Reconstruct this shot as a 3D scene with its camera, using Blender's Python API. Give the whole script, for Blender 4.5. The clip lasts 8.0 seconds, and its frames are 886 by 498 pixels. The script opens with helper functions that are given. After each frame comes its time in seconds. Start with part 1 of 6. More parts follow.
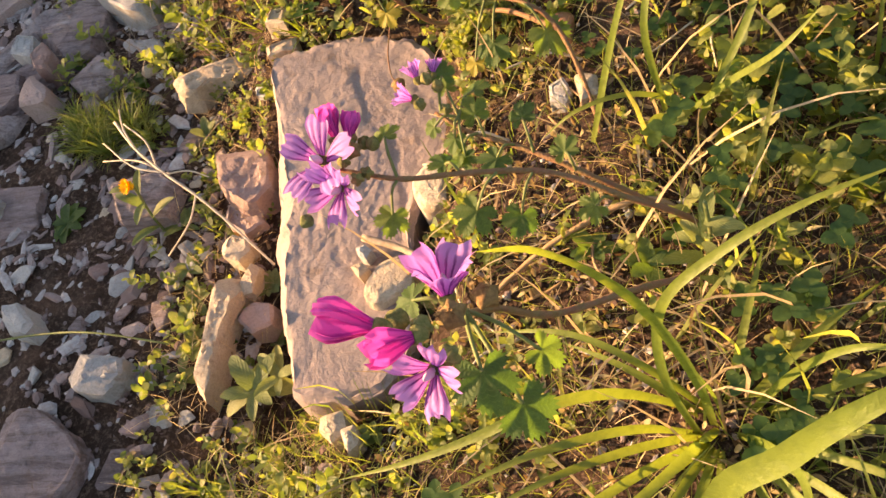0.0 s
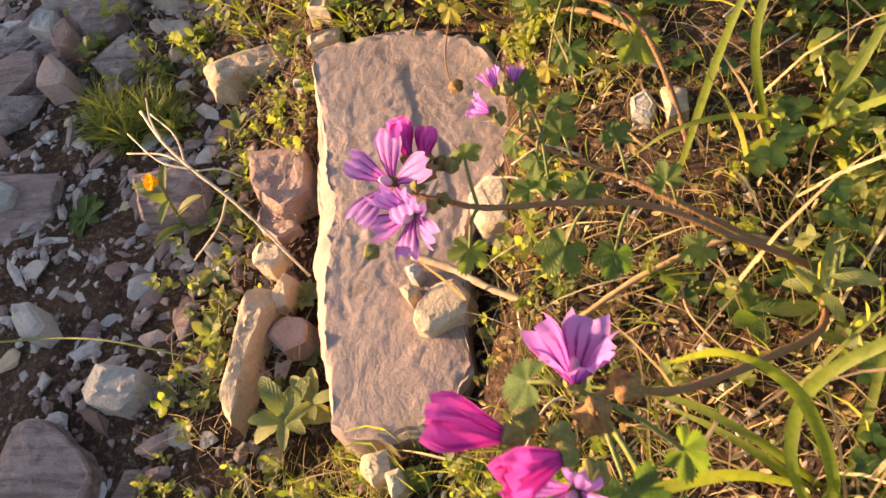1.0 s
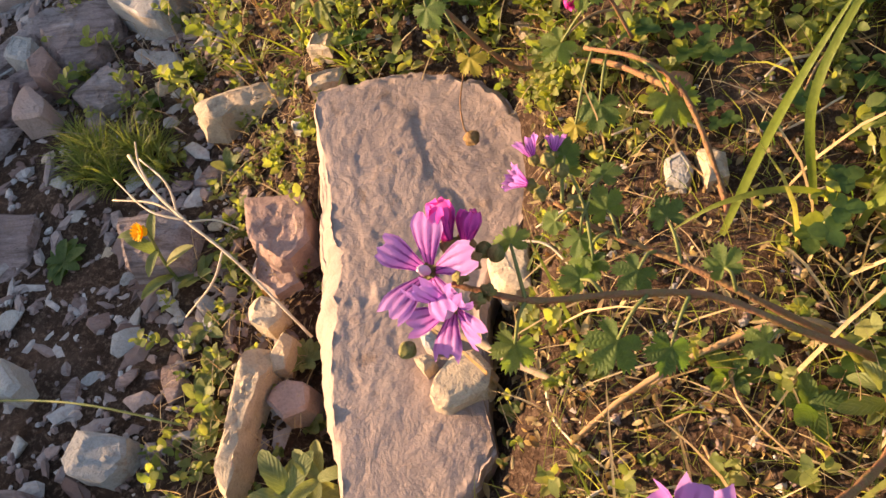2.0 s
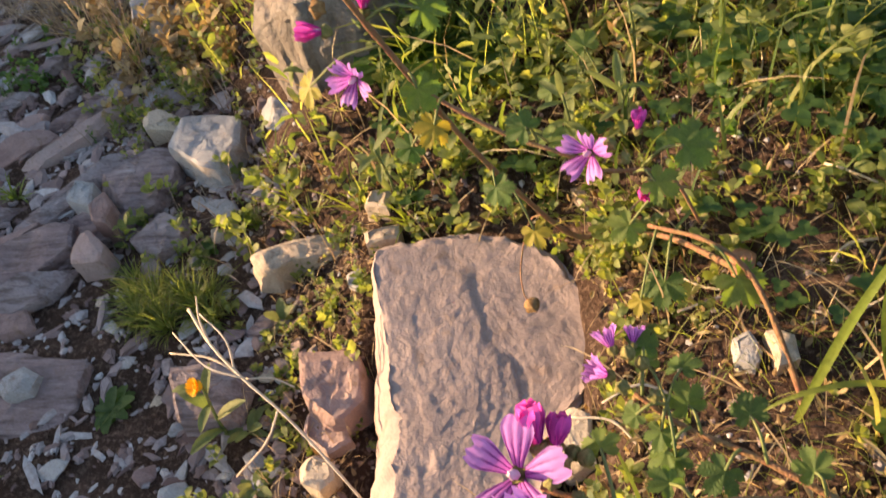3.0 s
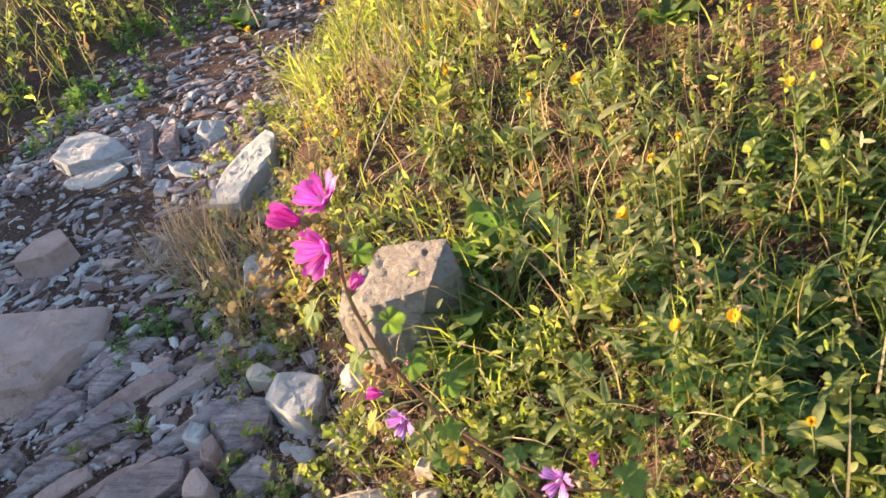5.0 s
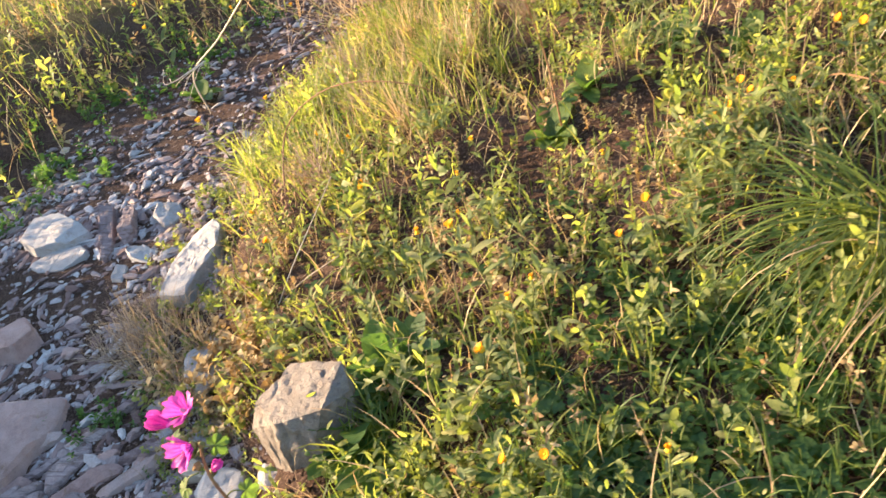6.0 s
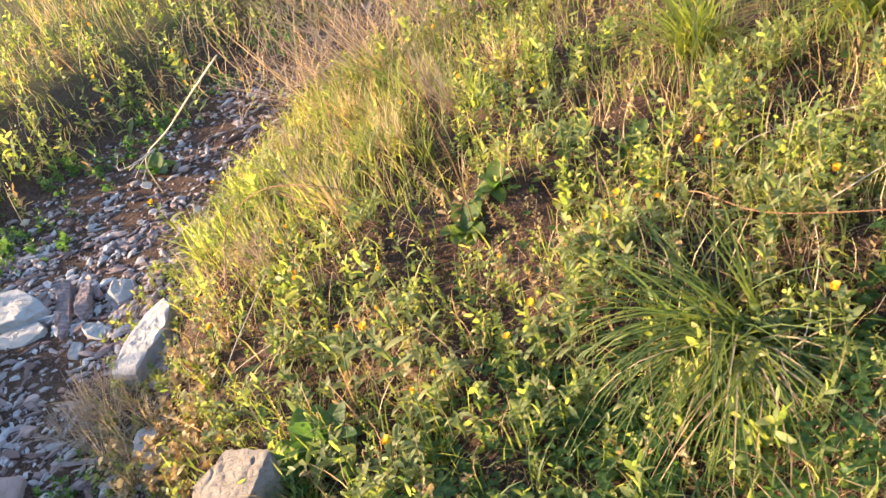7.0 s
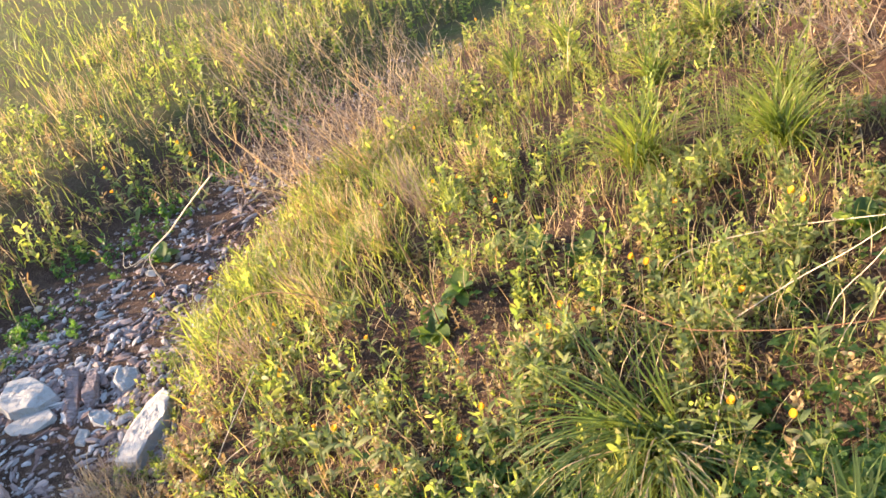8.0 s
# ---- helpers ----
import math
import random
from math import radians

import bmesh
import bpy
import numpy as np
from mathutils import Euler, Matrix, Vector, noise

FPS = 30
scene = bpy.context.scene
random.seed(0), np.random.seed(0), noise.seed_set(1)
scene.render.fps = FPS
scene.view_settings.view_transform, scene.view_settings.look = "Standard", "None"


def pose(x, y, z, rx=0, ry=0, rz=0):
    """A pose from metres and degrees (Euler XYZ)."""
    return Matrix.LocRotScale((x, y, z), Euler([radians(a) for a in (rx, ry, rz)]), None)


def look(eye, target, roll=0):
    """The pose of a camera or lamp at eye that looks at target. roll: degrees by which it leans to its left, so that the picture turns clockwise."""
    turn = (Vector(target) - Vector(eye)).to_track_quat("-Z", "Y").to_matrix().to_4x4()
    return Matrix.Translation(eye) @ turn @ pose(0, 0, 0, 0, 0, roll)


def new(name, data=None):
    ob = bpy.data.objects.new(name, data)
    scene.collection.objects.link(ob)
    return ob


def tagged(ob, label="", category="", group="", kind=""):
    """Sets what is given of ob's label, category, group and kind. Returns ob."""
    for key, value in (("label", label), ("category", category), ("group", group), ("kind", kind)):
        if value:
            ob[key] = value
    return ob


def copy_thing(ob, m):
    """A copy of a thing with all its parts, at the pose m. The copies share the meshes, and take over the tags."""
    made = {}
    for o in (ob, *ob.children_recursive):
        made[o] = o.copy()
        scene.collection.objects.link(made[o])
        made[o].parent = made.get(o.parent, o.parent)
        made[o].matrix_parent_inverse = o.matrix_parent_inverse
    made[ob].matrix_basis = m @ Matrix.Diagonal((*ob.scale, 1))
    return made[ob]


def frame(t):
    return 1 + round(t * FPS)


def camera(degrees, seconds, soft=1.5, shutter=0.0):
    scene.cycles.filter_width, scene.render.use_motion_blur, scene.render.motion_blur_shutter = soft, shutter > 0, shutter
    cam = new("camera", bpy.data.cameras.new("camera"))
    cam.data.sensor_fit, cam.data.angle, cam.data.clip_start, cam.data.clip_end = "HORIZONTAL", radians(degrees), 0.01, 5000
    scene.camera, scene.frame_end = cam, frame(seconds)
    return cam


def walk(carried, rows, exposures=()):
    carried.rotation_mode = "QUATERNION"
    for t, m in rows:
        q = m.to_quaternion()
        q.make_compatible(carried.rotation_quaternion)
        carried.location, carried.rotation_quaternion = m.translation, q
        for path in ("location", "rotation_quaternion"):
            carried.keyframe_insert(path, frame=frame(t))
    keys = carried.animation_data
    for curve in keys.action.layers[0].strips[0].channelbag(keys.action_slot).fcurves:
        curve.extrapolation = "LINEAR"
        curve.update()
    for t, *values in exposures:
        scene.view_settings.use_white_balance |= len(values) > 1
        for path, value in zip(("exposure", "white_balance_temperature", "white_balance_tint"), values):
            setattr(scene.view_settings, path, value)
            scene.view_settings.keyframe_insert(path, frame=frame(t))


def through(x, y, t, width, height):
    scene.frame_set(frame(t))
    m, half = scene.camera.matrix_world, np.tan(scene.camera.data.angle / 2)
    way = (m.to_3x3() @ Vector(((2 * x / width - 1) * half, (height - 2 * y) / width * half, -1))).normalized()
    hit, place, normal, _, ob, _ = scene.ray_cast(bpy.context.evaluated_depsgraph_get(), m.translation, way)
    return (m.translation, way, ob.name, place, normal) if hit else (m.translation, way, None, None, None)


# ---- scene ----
cam = camera(58.1, 8.0, shutter=0.2)
METRES, EYE, TILT, LEAN, TURN = 1.34, 0.75, -60.0, 15.0, 0.0
ROWS = [
    (0.0, 0.0, 0.0, 0.0, 0.0, 0.0, 0.0),
    (0.5, -0.0105, 0.0102, -0.0008, 0.94, -0.29, -1.61),
    (1.0, -0.0311, 0.0467, 0.0201, 0.29, -1.1, -2.58),
    (2.5, -0.0685, 0.0858, 0.0547, -2.21, 1.59, -3.29),
    (3.0, -0.0852, 0.0743, 0.0747, -0.81, 7.95, -4.41),
    (3.5, -0.0931, 0.0459, 0.08, 0.3, 12.69, -5.53),
    (4.0, -0.0919, -0.0019, 0.0805, 1.29, 16.51, -7.04),
    (5.5, -0.0115, -0.1934, 0.1647, 4.05, 20.49, -7.88),
    (6.0, 0.0581, -0.2933, 0.2181, 3.37, 20.43, -6.65),
    (6.5, 0.0987, -0.3668, 0.2574, 1.97, 20.99, -5.3),
    (7.0, 0.143, -0.4568, 0.2713, 1.84, 22.41, -5.0),
    (7.5, 0.1788, -0.5522, 0.2848, 1.95, 23.73, -4.9),
    (8.0, 0.2218, -0.6375, 0.3027, 2.66, 25.96, -4.7),
]
EXPOSURE = [(0.0, 2.0, 7900, 20), (2.5, 1.77, 7100, 18), (4.0, 1.99, 6480, 14), (5.5, 2.29, 6200, 13), (8.0, 2.40, 5950, 14)]
walk(cam, [(t, pose(0, 0, EYE, TILT, LEAN, TURN) @ pose(METRES * x, METRES * y, METRES * z, 90 + pitch, roll, yaw)) for t, x, y, z, yaw, pitch, roll in ROWS], EXPOSURE)

# ---- light: a low evening sun from beyond the path, and the sky ----
SUN_DIR = Vector((-0.995, 0.06, 0.0)).normalized()
SUN_EL = radians(11.5)
to_sun = Vector((SUN_DIR.x * math.cos(SUN_EL), SUN_DIR.y * math.cos(SUN_EL), math.sin(SUN_EL)))
sun = new("sun", bpy.data.lights.new("sun", "SUN"))
sun.data.energy, sun.data.angle, sun.data.color = 5.0, radians(0.6), (1.0, 0.70, 0.40)
sun.matrix_world = look((-8, 3, 4), Vector((-8, 3, 4)) - to_sun)
world = bpy.data.worlds.new("sky")
scene.world = world
world.use_nodes = True
wn = world.node_tree
sky = wn.nodes.new("ShaderNodeTexSky")
sky.sky_type, sky.sun_disc = "NISHITA", False
sky.sun_elevation, sky.sun_rotation = SUN_EL, math.atan2(SUN_DIR.x, SUN_DIR.y)
wn.links.new(sky.outputs[0], wn.nodes["Background"].inputs[0])
wn.nodes["Background"].inputs[1].default_value = 0.116
rng = np.random.default_rng(7)
rnd = random.Random(11)

# ---- materials ----


class Nodes:
    """A short way to write node materials."""

    def __init__(self, name):
        self.mat = bpy.data.materials.new(name)
        self.mat.use_nodes = True
        self.t = self.mat.node_tree
        self.out = self.t.nodes["Material Output"]
        self.bsdf = self.t.nodes["Principled BSDF"]

    def put(self, socket, value):
        if isinstance(value, bpy.types.NodeSocket):
            self.t.links.new(value, socket)
        elif isinstance(value, (tuple, list)) and len(value) == 3 and socket.type == "RGBA":
            socket.default_value = (*value, 1)
        else:
            socket.default_value = value

    def node(self, kind, out=0):
        return self.t.nodes.new("ShaderNode" + kind).outputs[out]

    def noise(self, scale, detail=4.0, rough=0.55, distort=0.0, vector=None):
        n = self.t.nodes.new("ShaderNodeTexNoise")
        self.put(n.inputs["Vector"], vector or self.coords())
        n.inputs["Scale"].default_value, n.inputs["Detail"].default_value = scale, detail
        n.inputs["Roughness"].default_value, n.inputs["Distortion"].default_value = rough, distort
        return n.outputs["Fac"]

    def coords(self):
        return self.node("NewGeometry", 0)

    def ramp(self, fac, stops):
        n = self.t.nodes.new("ShaderNodeValToRGB")
        els = n.color_ramp.elements
        while len(els) < len(stops):
            els.new(0.5)
        for el, (at, c) in zip(els, stops):
            el.position, el.color = at, ((*c, 1) if not isinstance(c, float) else (c, c, c, 1))
        self.put(n.inputs[0], fac)
        return n.outputs[0]

    def mix(self, fac, a, b, blend="MIX"):
        n = self.t.nodes.new("ShaderNodeMix")
        n.data_type, n.blend_type = "RGBA", blend
        self.put(n.inputs[0], fac), self.put(n.inputs[6], a), self.put(n.inputs[7], b)
        return n.outputs[2]

    def math(self, op, a, b=0.0):
        n = self.t.nodes.new("ShaderNodeMath")
        n.operation = op
        self.put(n.inputs[0], a), self.put(n.inputs[1], b)
        return n.outputs[0]

    def bump(self, height, strength, distance):
        n = self.t.nodes.new("ShaderNodeBump")
        n.inputs["Strength"].default_value, n.inputs["Distance"].default_value = strength, distance
        self.put(n.inputs["Height"], height)
        return n.outputs[0]

    def finish(self, colour, rough, normal=None, spec=0.3):
        self.put(self.bsdf.inputs["Base Color"], colour)
        self.put(self.bsdf.inputs["Roughness"], rough)
        self.bsdf.inputs["Specular IOR Level"].default_value = spec
        if normal:
            self.put(self.bsdf.inputs["Normal"], normal)
        return self.mat

    def thin(self, colour, through, amount):
        """A thin sheet: part of the light comes through it."""
        tr = self.t.nodes.new("ShaderNodeBsdfTranslucent")
        self.put(tr.inputs["Color"], through)
        m = self.t.nodes.new("ShaderNodeMixShader")
        m.inputs[0].default_value = amount
        self.t.links.new(self.bsdf.outputs[0], m.inputs[1])
        self.t.links.new(tr.outputs[0], m.inputs[2])
        self.t.links.new(m.outputs[0], self.out.inputs[0])
        return self.mat


def stone_material(name, tones, scale=1.0, stain=(0.20, 0.12, 0.07), lichen=0.0, relief_strength=0.8, strata=False):
    n = Nodes(name)
    obj = n.node("ObjectInfo", 5)
    big, mid, fine = n.noise(14 * scale, 5, 0.6, 0.4), n.noise(55 * scale, 6, 0.65), n.noise(420, 4, 0.7)
    base = n.ramp(n.math("ADD", n.math("MULTIPLY", big, 0.62), n.math("MULTIPLY", obj, 0.38)), [(0.22, tones[0]), (0.5, tones[1]), (0.8, tones[2])])
    base = n.mix(n.ramp(mid, [(0.42, 0.0), (0.72, 0.55)]), base, tuple(min(1, c * 1.35) for c in tones[1]))
    base = n.mix(n.ramp(n.noise(30 * scale, 7, 0.7, 1.0), [(0.56, 0.0), (0.7, 0.7)]), base, stain)
    if lichen:
        base = n.mix(n.ramp(n.noise(70, 5, 0.75), [(0.6, 0.0), (0.66, lichen)]), base, (0.10, 0.095, 0.085))
    base = n.mix(n.ramp(fine, [(0.3, 0.35), (0.55, 0.0)]), base, (0.12, 0.09, 0.08))
    relief = n.math("ADD", n.math("MULTIPLY", mid, 0.7), n.math("MULTIPLY", fine, 0.2))
    relief = n.math("ADD", relief, n.math("MULTIPLY", n.ramp(n.noise(24 * scale, 6, 0.7, 1.5), [(0.36, 0.0), (0.58, 1.0)]), 0.16))
    if strata:
        # thin layers that run along the bedrock
        turned = n.t.nodes.new("ShaderNodeMapping")
        n.put(turned.inputs["Vector"], n.coords())
        turned.inputs["Rotation"].default_value = (0, 0, -0.6)
        turned.inputs["Scale"].default_value = (0.12, 1.0, 1.0)
        layers = n.noise(95, 5, 0.7, 0.3, turned.outputs[0])
        base = n.mix(n.ramp(layers, [(0.38, 0.7), (0.52, 0.0)]), base, (0.10, 0.065, 0.055))
        base = n.mix(n.ramp(layers, [(0.58, 0.0), (0.72, 0.5)]), base, tuple(min(1, c * 1.3) for c in tones[2]))
        relief = n.math("ADD", relief, n.math("MULTIPLY", layers, 0.9))
    return n.finish(base, n.ramp(mid, [(0.3, 0.75), (0.7, 0.95)]), n.bump(relief, relief_strength, 0.007), 0.25)


LIMESTONE = stone_material("grey_pink_limestone", [(0.20, 0.152, 0.14), (0.30, 0.230, 0.205), (0.40, 0.315, 0.278)], 0.8, relief_strength=0.5)
PINK_STONE = stone_material("pink_stone", [(0.24, 0.145, 0.125), (0.36, 0.25, 0.22), (0.46, 0.37, 0.34)])
CREAM_STONE = stone_material("cream_stone", [(0.34, 0.26, 0.19), (0.46, 0.37, 0.27), (0.55, 0.47, 0.37)])
PALE_STONE = stone_material("pale_grey_stone", [(0.25, 0.245, 0.24), (0.34, 0.33, 0.32), (0.44, 0.43, 0.41)])
SHALE = stone_material("mauve_shale", [(0.18, 0.125, 0.12), (0.28, 0.215, 0.21), (0.38, 0.335, 0.325)], 1.2, strata=True)
ROCK_STONE = stone_material("weathered_rock", [(0.13, 0.105, 0.085), (0.25, 0.215, 0.18), (0.44, 0.40, 0.35)], 2.2, lichen=0.9, relief_strength=1.3)
RUST_STONE = stone_material("rust_stone", [(0.30, 0.13, 0.06), (0.42, 0.20, 0.10), (0.46, 0.26, 0.16)])


def gravel_material():
    n = Nodes("gravel")
    isl = n.node("NewGeometry", 8)
    base = n.ramp(isl, [(0.0, (0.14, 0.09, 0.08)), (0.3, (0.23, 0.17, 0.16)), (0.55, (0.29, 0.24, 0.235)), (0.8, (0.37, 0.345, 0.34)), (1.0, (0.54, 0.52, 0.51))])
    base = n.mix(n.ramp(n.noise(160, 5, 0.7), [(0.4, 0.0), (0.7, 0.5)]), base, (0.16, 0.10, 0.08))
    return n.finish(base, 0.9, n.bump(n.noise(500, 4, 0.7), 0.5, 0.002), 0.2)


def soil_material():
    n = Nodes("soil")
    base = n.ramp(n.noise(9, 6, 0.65, 0.5), [(0.3, (0.035, 0.020, 0.014)), (0.55, (0.070, 0.042, 0.030)), (0.75, (0.14, 0.09, 0.068))])
    base = n.mix(n.ramp(n.noise(190, 5, 0.75), [(0.5, 0.0), (0.66, 0.8)]), base, (0.24, 0.165, 0.125))
    base = n.mix(n.ramp(n.noise(60, 5, 0.7), [(0.5, 0.0), (0.72, 0.7)]), base, (0.028, 0.018, 0.012))
    # short turf takes over from bare soil away from the path
    far = n.t.nodes.new("ShaderNodeVectorMath")
    far.operation = "DISTANCE"
    n.put(far.inputs[0], n.node("NewGeometry", 0))
    far.inputs[1].default_value = (-0.4, 1.9, 0.2)
    away_from = n.math("ADD", n.math("MULTIPLY", far.outputs["Value"], 0.1), n.math("MULTIPLY", n.noise(4, 5, 0.7), 0.12))
    turf = n.ramp(n.noise(38, 6, 0.7), [(0.3, (0.04, 0.05, 0.014)), (0.5, (0.09, 0.105, 0.03)), (0.7, (0.20, 0.17, 0.07))])
    turf = n.mix(n.ramp(n.noise(2.6, 5, 0.65, 0.6), [(0.42, 0.0), (0.62, 0.75)]), turf, (0.13, 0.095, 0.05))
    base = n.mix(n.ramp(away_from, [(0.27, 0.0), (0.33, 0.85)]), base, turf)
    h = n.math("ADD", n.math("MULTIPLY", n.noise(90, 6, 0.7), 0.7), n.math("MULTIPLY", n.noise(380, 4, 0.7), 0.3))
    return n.finish(base, 0.95, n.bump(h, 1.0, 0.012), 0.1)


def leaf_material(name, tones, through, amount=0.5, rough=0.45, rand="island", veins=0.0):
    n = Nodes(name)
    r = n.node("NewGeometry", 8) if rand == "island" else n.node("ObjectInfo", 5)
    r = n.math("ADD", n.math("MULTIPLY", r, 0.55), n.math("MULTIPLY", n.noise(7, 3), 0.45))
    step = 1.0 / max(1, len(tones) - 1)
    col = n.ramp(r, [(i * step * 0.9 + 0.05, c) for i, c in enumerate(tones)])
    blotch = n.noise(170, 5, 0.65)
    col = n.mix(n.ramp(blotch, [(0.45, 0.0), (0.75, 0.45)]), col, tuple(c * 0.55 for c in tones[0]))
    thr = n.mix(1.0, col, through, "MULTIPLY")
    h = n.noise(420, 4, 0.6)
    if veins:
        uv = n.node("UVMap")
        sep = n.t.nodes.new("ShaderNodeSeparateXYZ")
        n.put(sep.inputs[0], uv)
        u, v = sep.outputs[0], sep.outputs[1]
        rib = n.math("SINE", n.math("ADD", n.math("MULTIPLY", v, 42.0), n.math("MULTIPLY", n.math("ABSOLUTE", n.math("SUBTRACT", u, 0.5)), -30.0)))
        h = n.math("ADD", h, n.math("MULTIPLY", rib, veins))
        col = n.mix(n.ramp(rib, [(0.8, 0.0), (1.0, 0.28)]), col, tuple(min(1, c * 1.9) for c in tones[-1]))
    n.finish(col, n.ramp(blotch, [(0.3, rough), (0.7, rough + 0.2)]), n.bump(h, 0.4, 0.0012), 0.35)
    return n.thin(col, thr, amount)


GRASS = leaf_material("grass", [(0.060, 0.095, 0.024), (0.115, 0.155, 0.036), (0.215, 0.235, 0.065), (0.36, 0.30, 0.13)], (2.3, 2.2, 1.1))
BLADE = leaf_material("broad_blade", [(0.075, 0.12, 0.020), (0.15, 0.195, 0.034), (0.30, 0.30, 0.07)], (1.9, 1.8, 0.9), 0.45, 0.4)
# darker copy of BLADE: the shade within dense grass, put into the colour
SHADED_BLADE = leaf_material("shaded_grass_blade", [(0.045, 0.085, 0.022), (0.085, 0.13, 0.034), (0.20, 0.22, 0.07)], (1.9, 1.8, 1.0), 0.4, 0.4)
STRAW = leaf_material("straw", [(0.30, 0.20, 0.10), (0.48, 0.36, 0.20), (0.64, 0.53, 0.33)], (1.6, 1.4, 1.1), 0.3, 0.6)
BROWN_STRAW = leaf_material("brown_dry_stems", [(0.19, 0.135, 0.095), (0.33, 0.25, 0.18), (0.47, 0.385, 0.28)], (1.3, 1.2, 1.1), 0.2, 0.65)
HERB = leaf_material("herb_leaves", [(0.055, 0.090, 0.032), (0.115, 0.155, 0.045), (0.235, 0.26, 0.082), (0.40, 0.35, 0.15)], (2.3, 2.25, 1.0))
CLOVER = leaf_material("clover_leaves", [(0.035, 0.085, 0.026), (0.065, 0.125, 0.034), (0.12, 0.18, 0.050)], (2.2, 2.3, 1.0))
WITHERED = leaf_material("withered_leaves", [(0.13, 0.075, 0.035), (0.26, 0.18, 0.085), (0.40, 0.32, 0.17), (0.50, 0.43, 0.25)], (1.5, 1.3, 0.9), 0.3, 0.65)
LITTER = leaf_material("dry_litter", [(0.085, 0.045, 0.022), (0.19, 0.11, 0.05), (0.32, 0.22, 0.11), (0.42, 0.33, 0.20)], (1.3, 1.1, 0.8), 0.2, 0.7)
MALLOW_LEAF = leaf_material("mallow_leaf", [(0.045, 0.090, 0.030), (0.085, 0.14, 0.036), (0.17, 0.215, 0.055)], (2.3, 2.4, 0.9), 0.48, 0.5, "object", 0.25)
PALE_LEAF = leaf_material("grey_green_leaf", [(0.10, 0.145, 0.050), (0.19, 0.225, 0.082), (0.33, 0.31, 0.14)], (2.0, 2.0, 1.0), 0.42, 0.55, "object", 0.3)
# for yellowing leaves, and for leaves coloured as if lit yellow-green by sun
YELLOW_LEAF = leaf_material("yellowing_and_sunlit_leaf", [(0.24, 0.22, 0.03), (0.35, 0.28, 0.04)], (1.8, 1.6, 0.7), 0.45, 0.5, "object")
FLORET = leaf_material("orange_ray_floret", [(0.80, 0.40, 0.010), (0.86, 0.52, 0.015)], (1.2, 1.1, 0.7), 0.35, 0.5, "object")
DISC = leaf_material("orange_disc", [(0.76, 0.46, 0.012), (0.80, 0.52, 0.02)], (1.0, 0.9, 0.6), 0.15, 0.7, "object")
SOIL, GRAVEL = soil_material(), gravel_material()


def petal_material(name, pale, deep, vein):
    n = Nodes(name)
    uv = n.node("UVMap")
    sep = n.t.nodes.new("ShaderNodeSeparateXYZ")
    n.put(sep.inputs[0], uv)
    u, v = sep.outputs[0], sep.outputs[1]
    r = n.node("ObjectInfo", 5)
    col = n.mix(n.ramp(v, [(0.1, 1.0), (0.75, 0.12)]), pale, deep)
    col = n.mix(n.math("MULTIPLY", r, 0.35), col, deep)
    wob = n.math("MULTIPLY", n.math("SUBTRACT", n.noise(260, 3), 0.5), 0.12)
    stripe = n.math("SINE", n.math("MULTIPLY", n.math("ADD", u, wob), 22.0))
    line = n.ramp(stripe, [(0.25, 0.0), (0.9, 1.0)])
    fade = n.ramp(v, [(0.0, 1.0), (0.55, 0.85), (0.92, 0.0)])
    col = n.mix(n.math("MULTIPLY", line, fade), col, vein)
    n.finish(col, 0.55, n.bump(n.math("ADD", stripe, n.noise(500, 3)), 0.25, 0.0008), 0.25)
    return n.thin(col, n.mix(1.0, col, (1.5, 1.3, 1.5), "MULTIPLY"), 0.42)


MAUVE = petal_material("mauve_petal", (0.54, 0.29, 0.66), (0.48, 0.11, 0.48), (0.13, 0.008, 0.17))
MAGENTA = petal_material("magenta_petal", (0.68, 0.12, 0.46), (0.56, 0.05, 0.36), (0.30, 0.015, 0.22))


def plain_material(name, a, b, rough=0.7, scale=120.0, bump=0.4):
    n = Nodes(name)
    f = n.noise(scale, 5, 0.65)
    return n.finish(n.mix(n.ramp(f, [(0.3, 0.0), (0.7, 1.0)]), a, b), rough, n.bump(n.noise(scale * 4, 3), bump, 0.001), 0.25)


STEM = plain_material("mallow_stem", (0.27, 0.105, 0.065), (0.20, 0.14, 0.055), 0.65, 150.0, 1.6)
GREEN_STEM = plain_material("green_stem", (0.10, 0.15, 0.045), (0.18, 0.17, 0.06), 0.6)
WOOD = plain_material("bleached_twig", (0.46, 0.36, 0.25), (0.62, 0.52, 0.40), 0.8)
STICK = plain_material("dark_stick", (0.20, 0.14, 0.09), (0.40, 0.31, 0.22), 0.85)
POD = plain_material("dry_seed_pod", (0.15, 0.08, 0.035), (0.36, 0.22, 0.09), 0.8, 380.0, 1.0)
CALYX = plain_material("hairy_calyx", (0.10, 0.12, 0.035), (0.30, 0.24, 0.09), 0.85, 380.0, 1.0)
STAMEN = plain_material("stamen", (0.72, 0.55, 0.62), (0.55, 0.36, 0.48), 0.7)
ROOT = plain_material("old_root_stem", (0.24, 0.14, 0.07), (0.36, 0.24, 0.13), 0.8)

# ---- shape helpers ----
EDGE_Y = [-1.0, 0.0, 0.2, 0.45, 0.7, 1.0, 1.3, 1.6, 2.0, 2.4, 2.8, 3.2, 4.0, 6.0]
EDGE_X = [-0.30, -0.33, -0.36, -0.40, -0.50, -0.68, -0.83, -0.93, -0.98, -0.96, -0.86, -0.76, -0.50, 0.9]
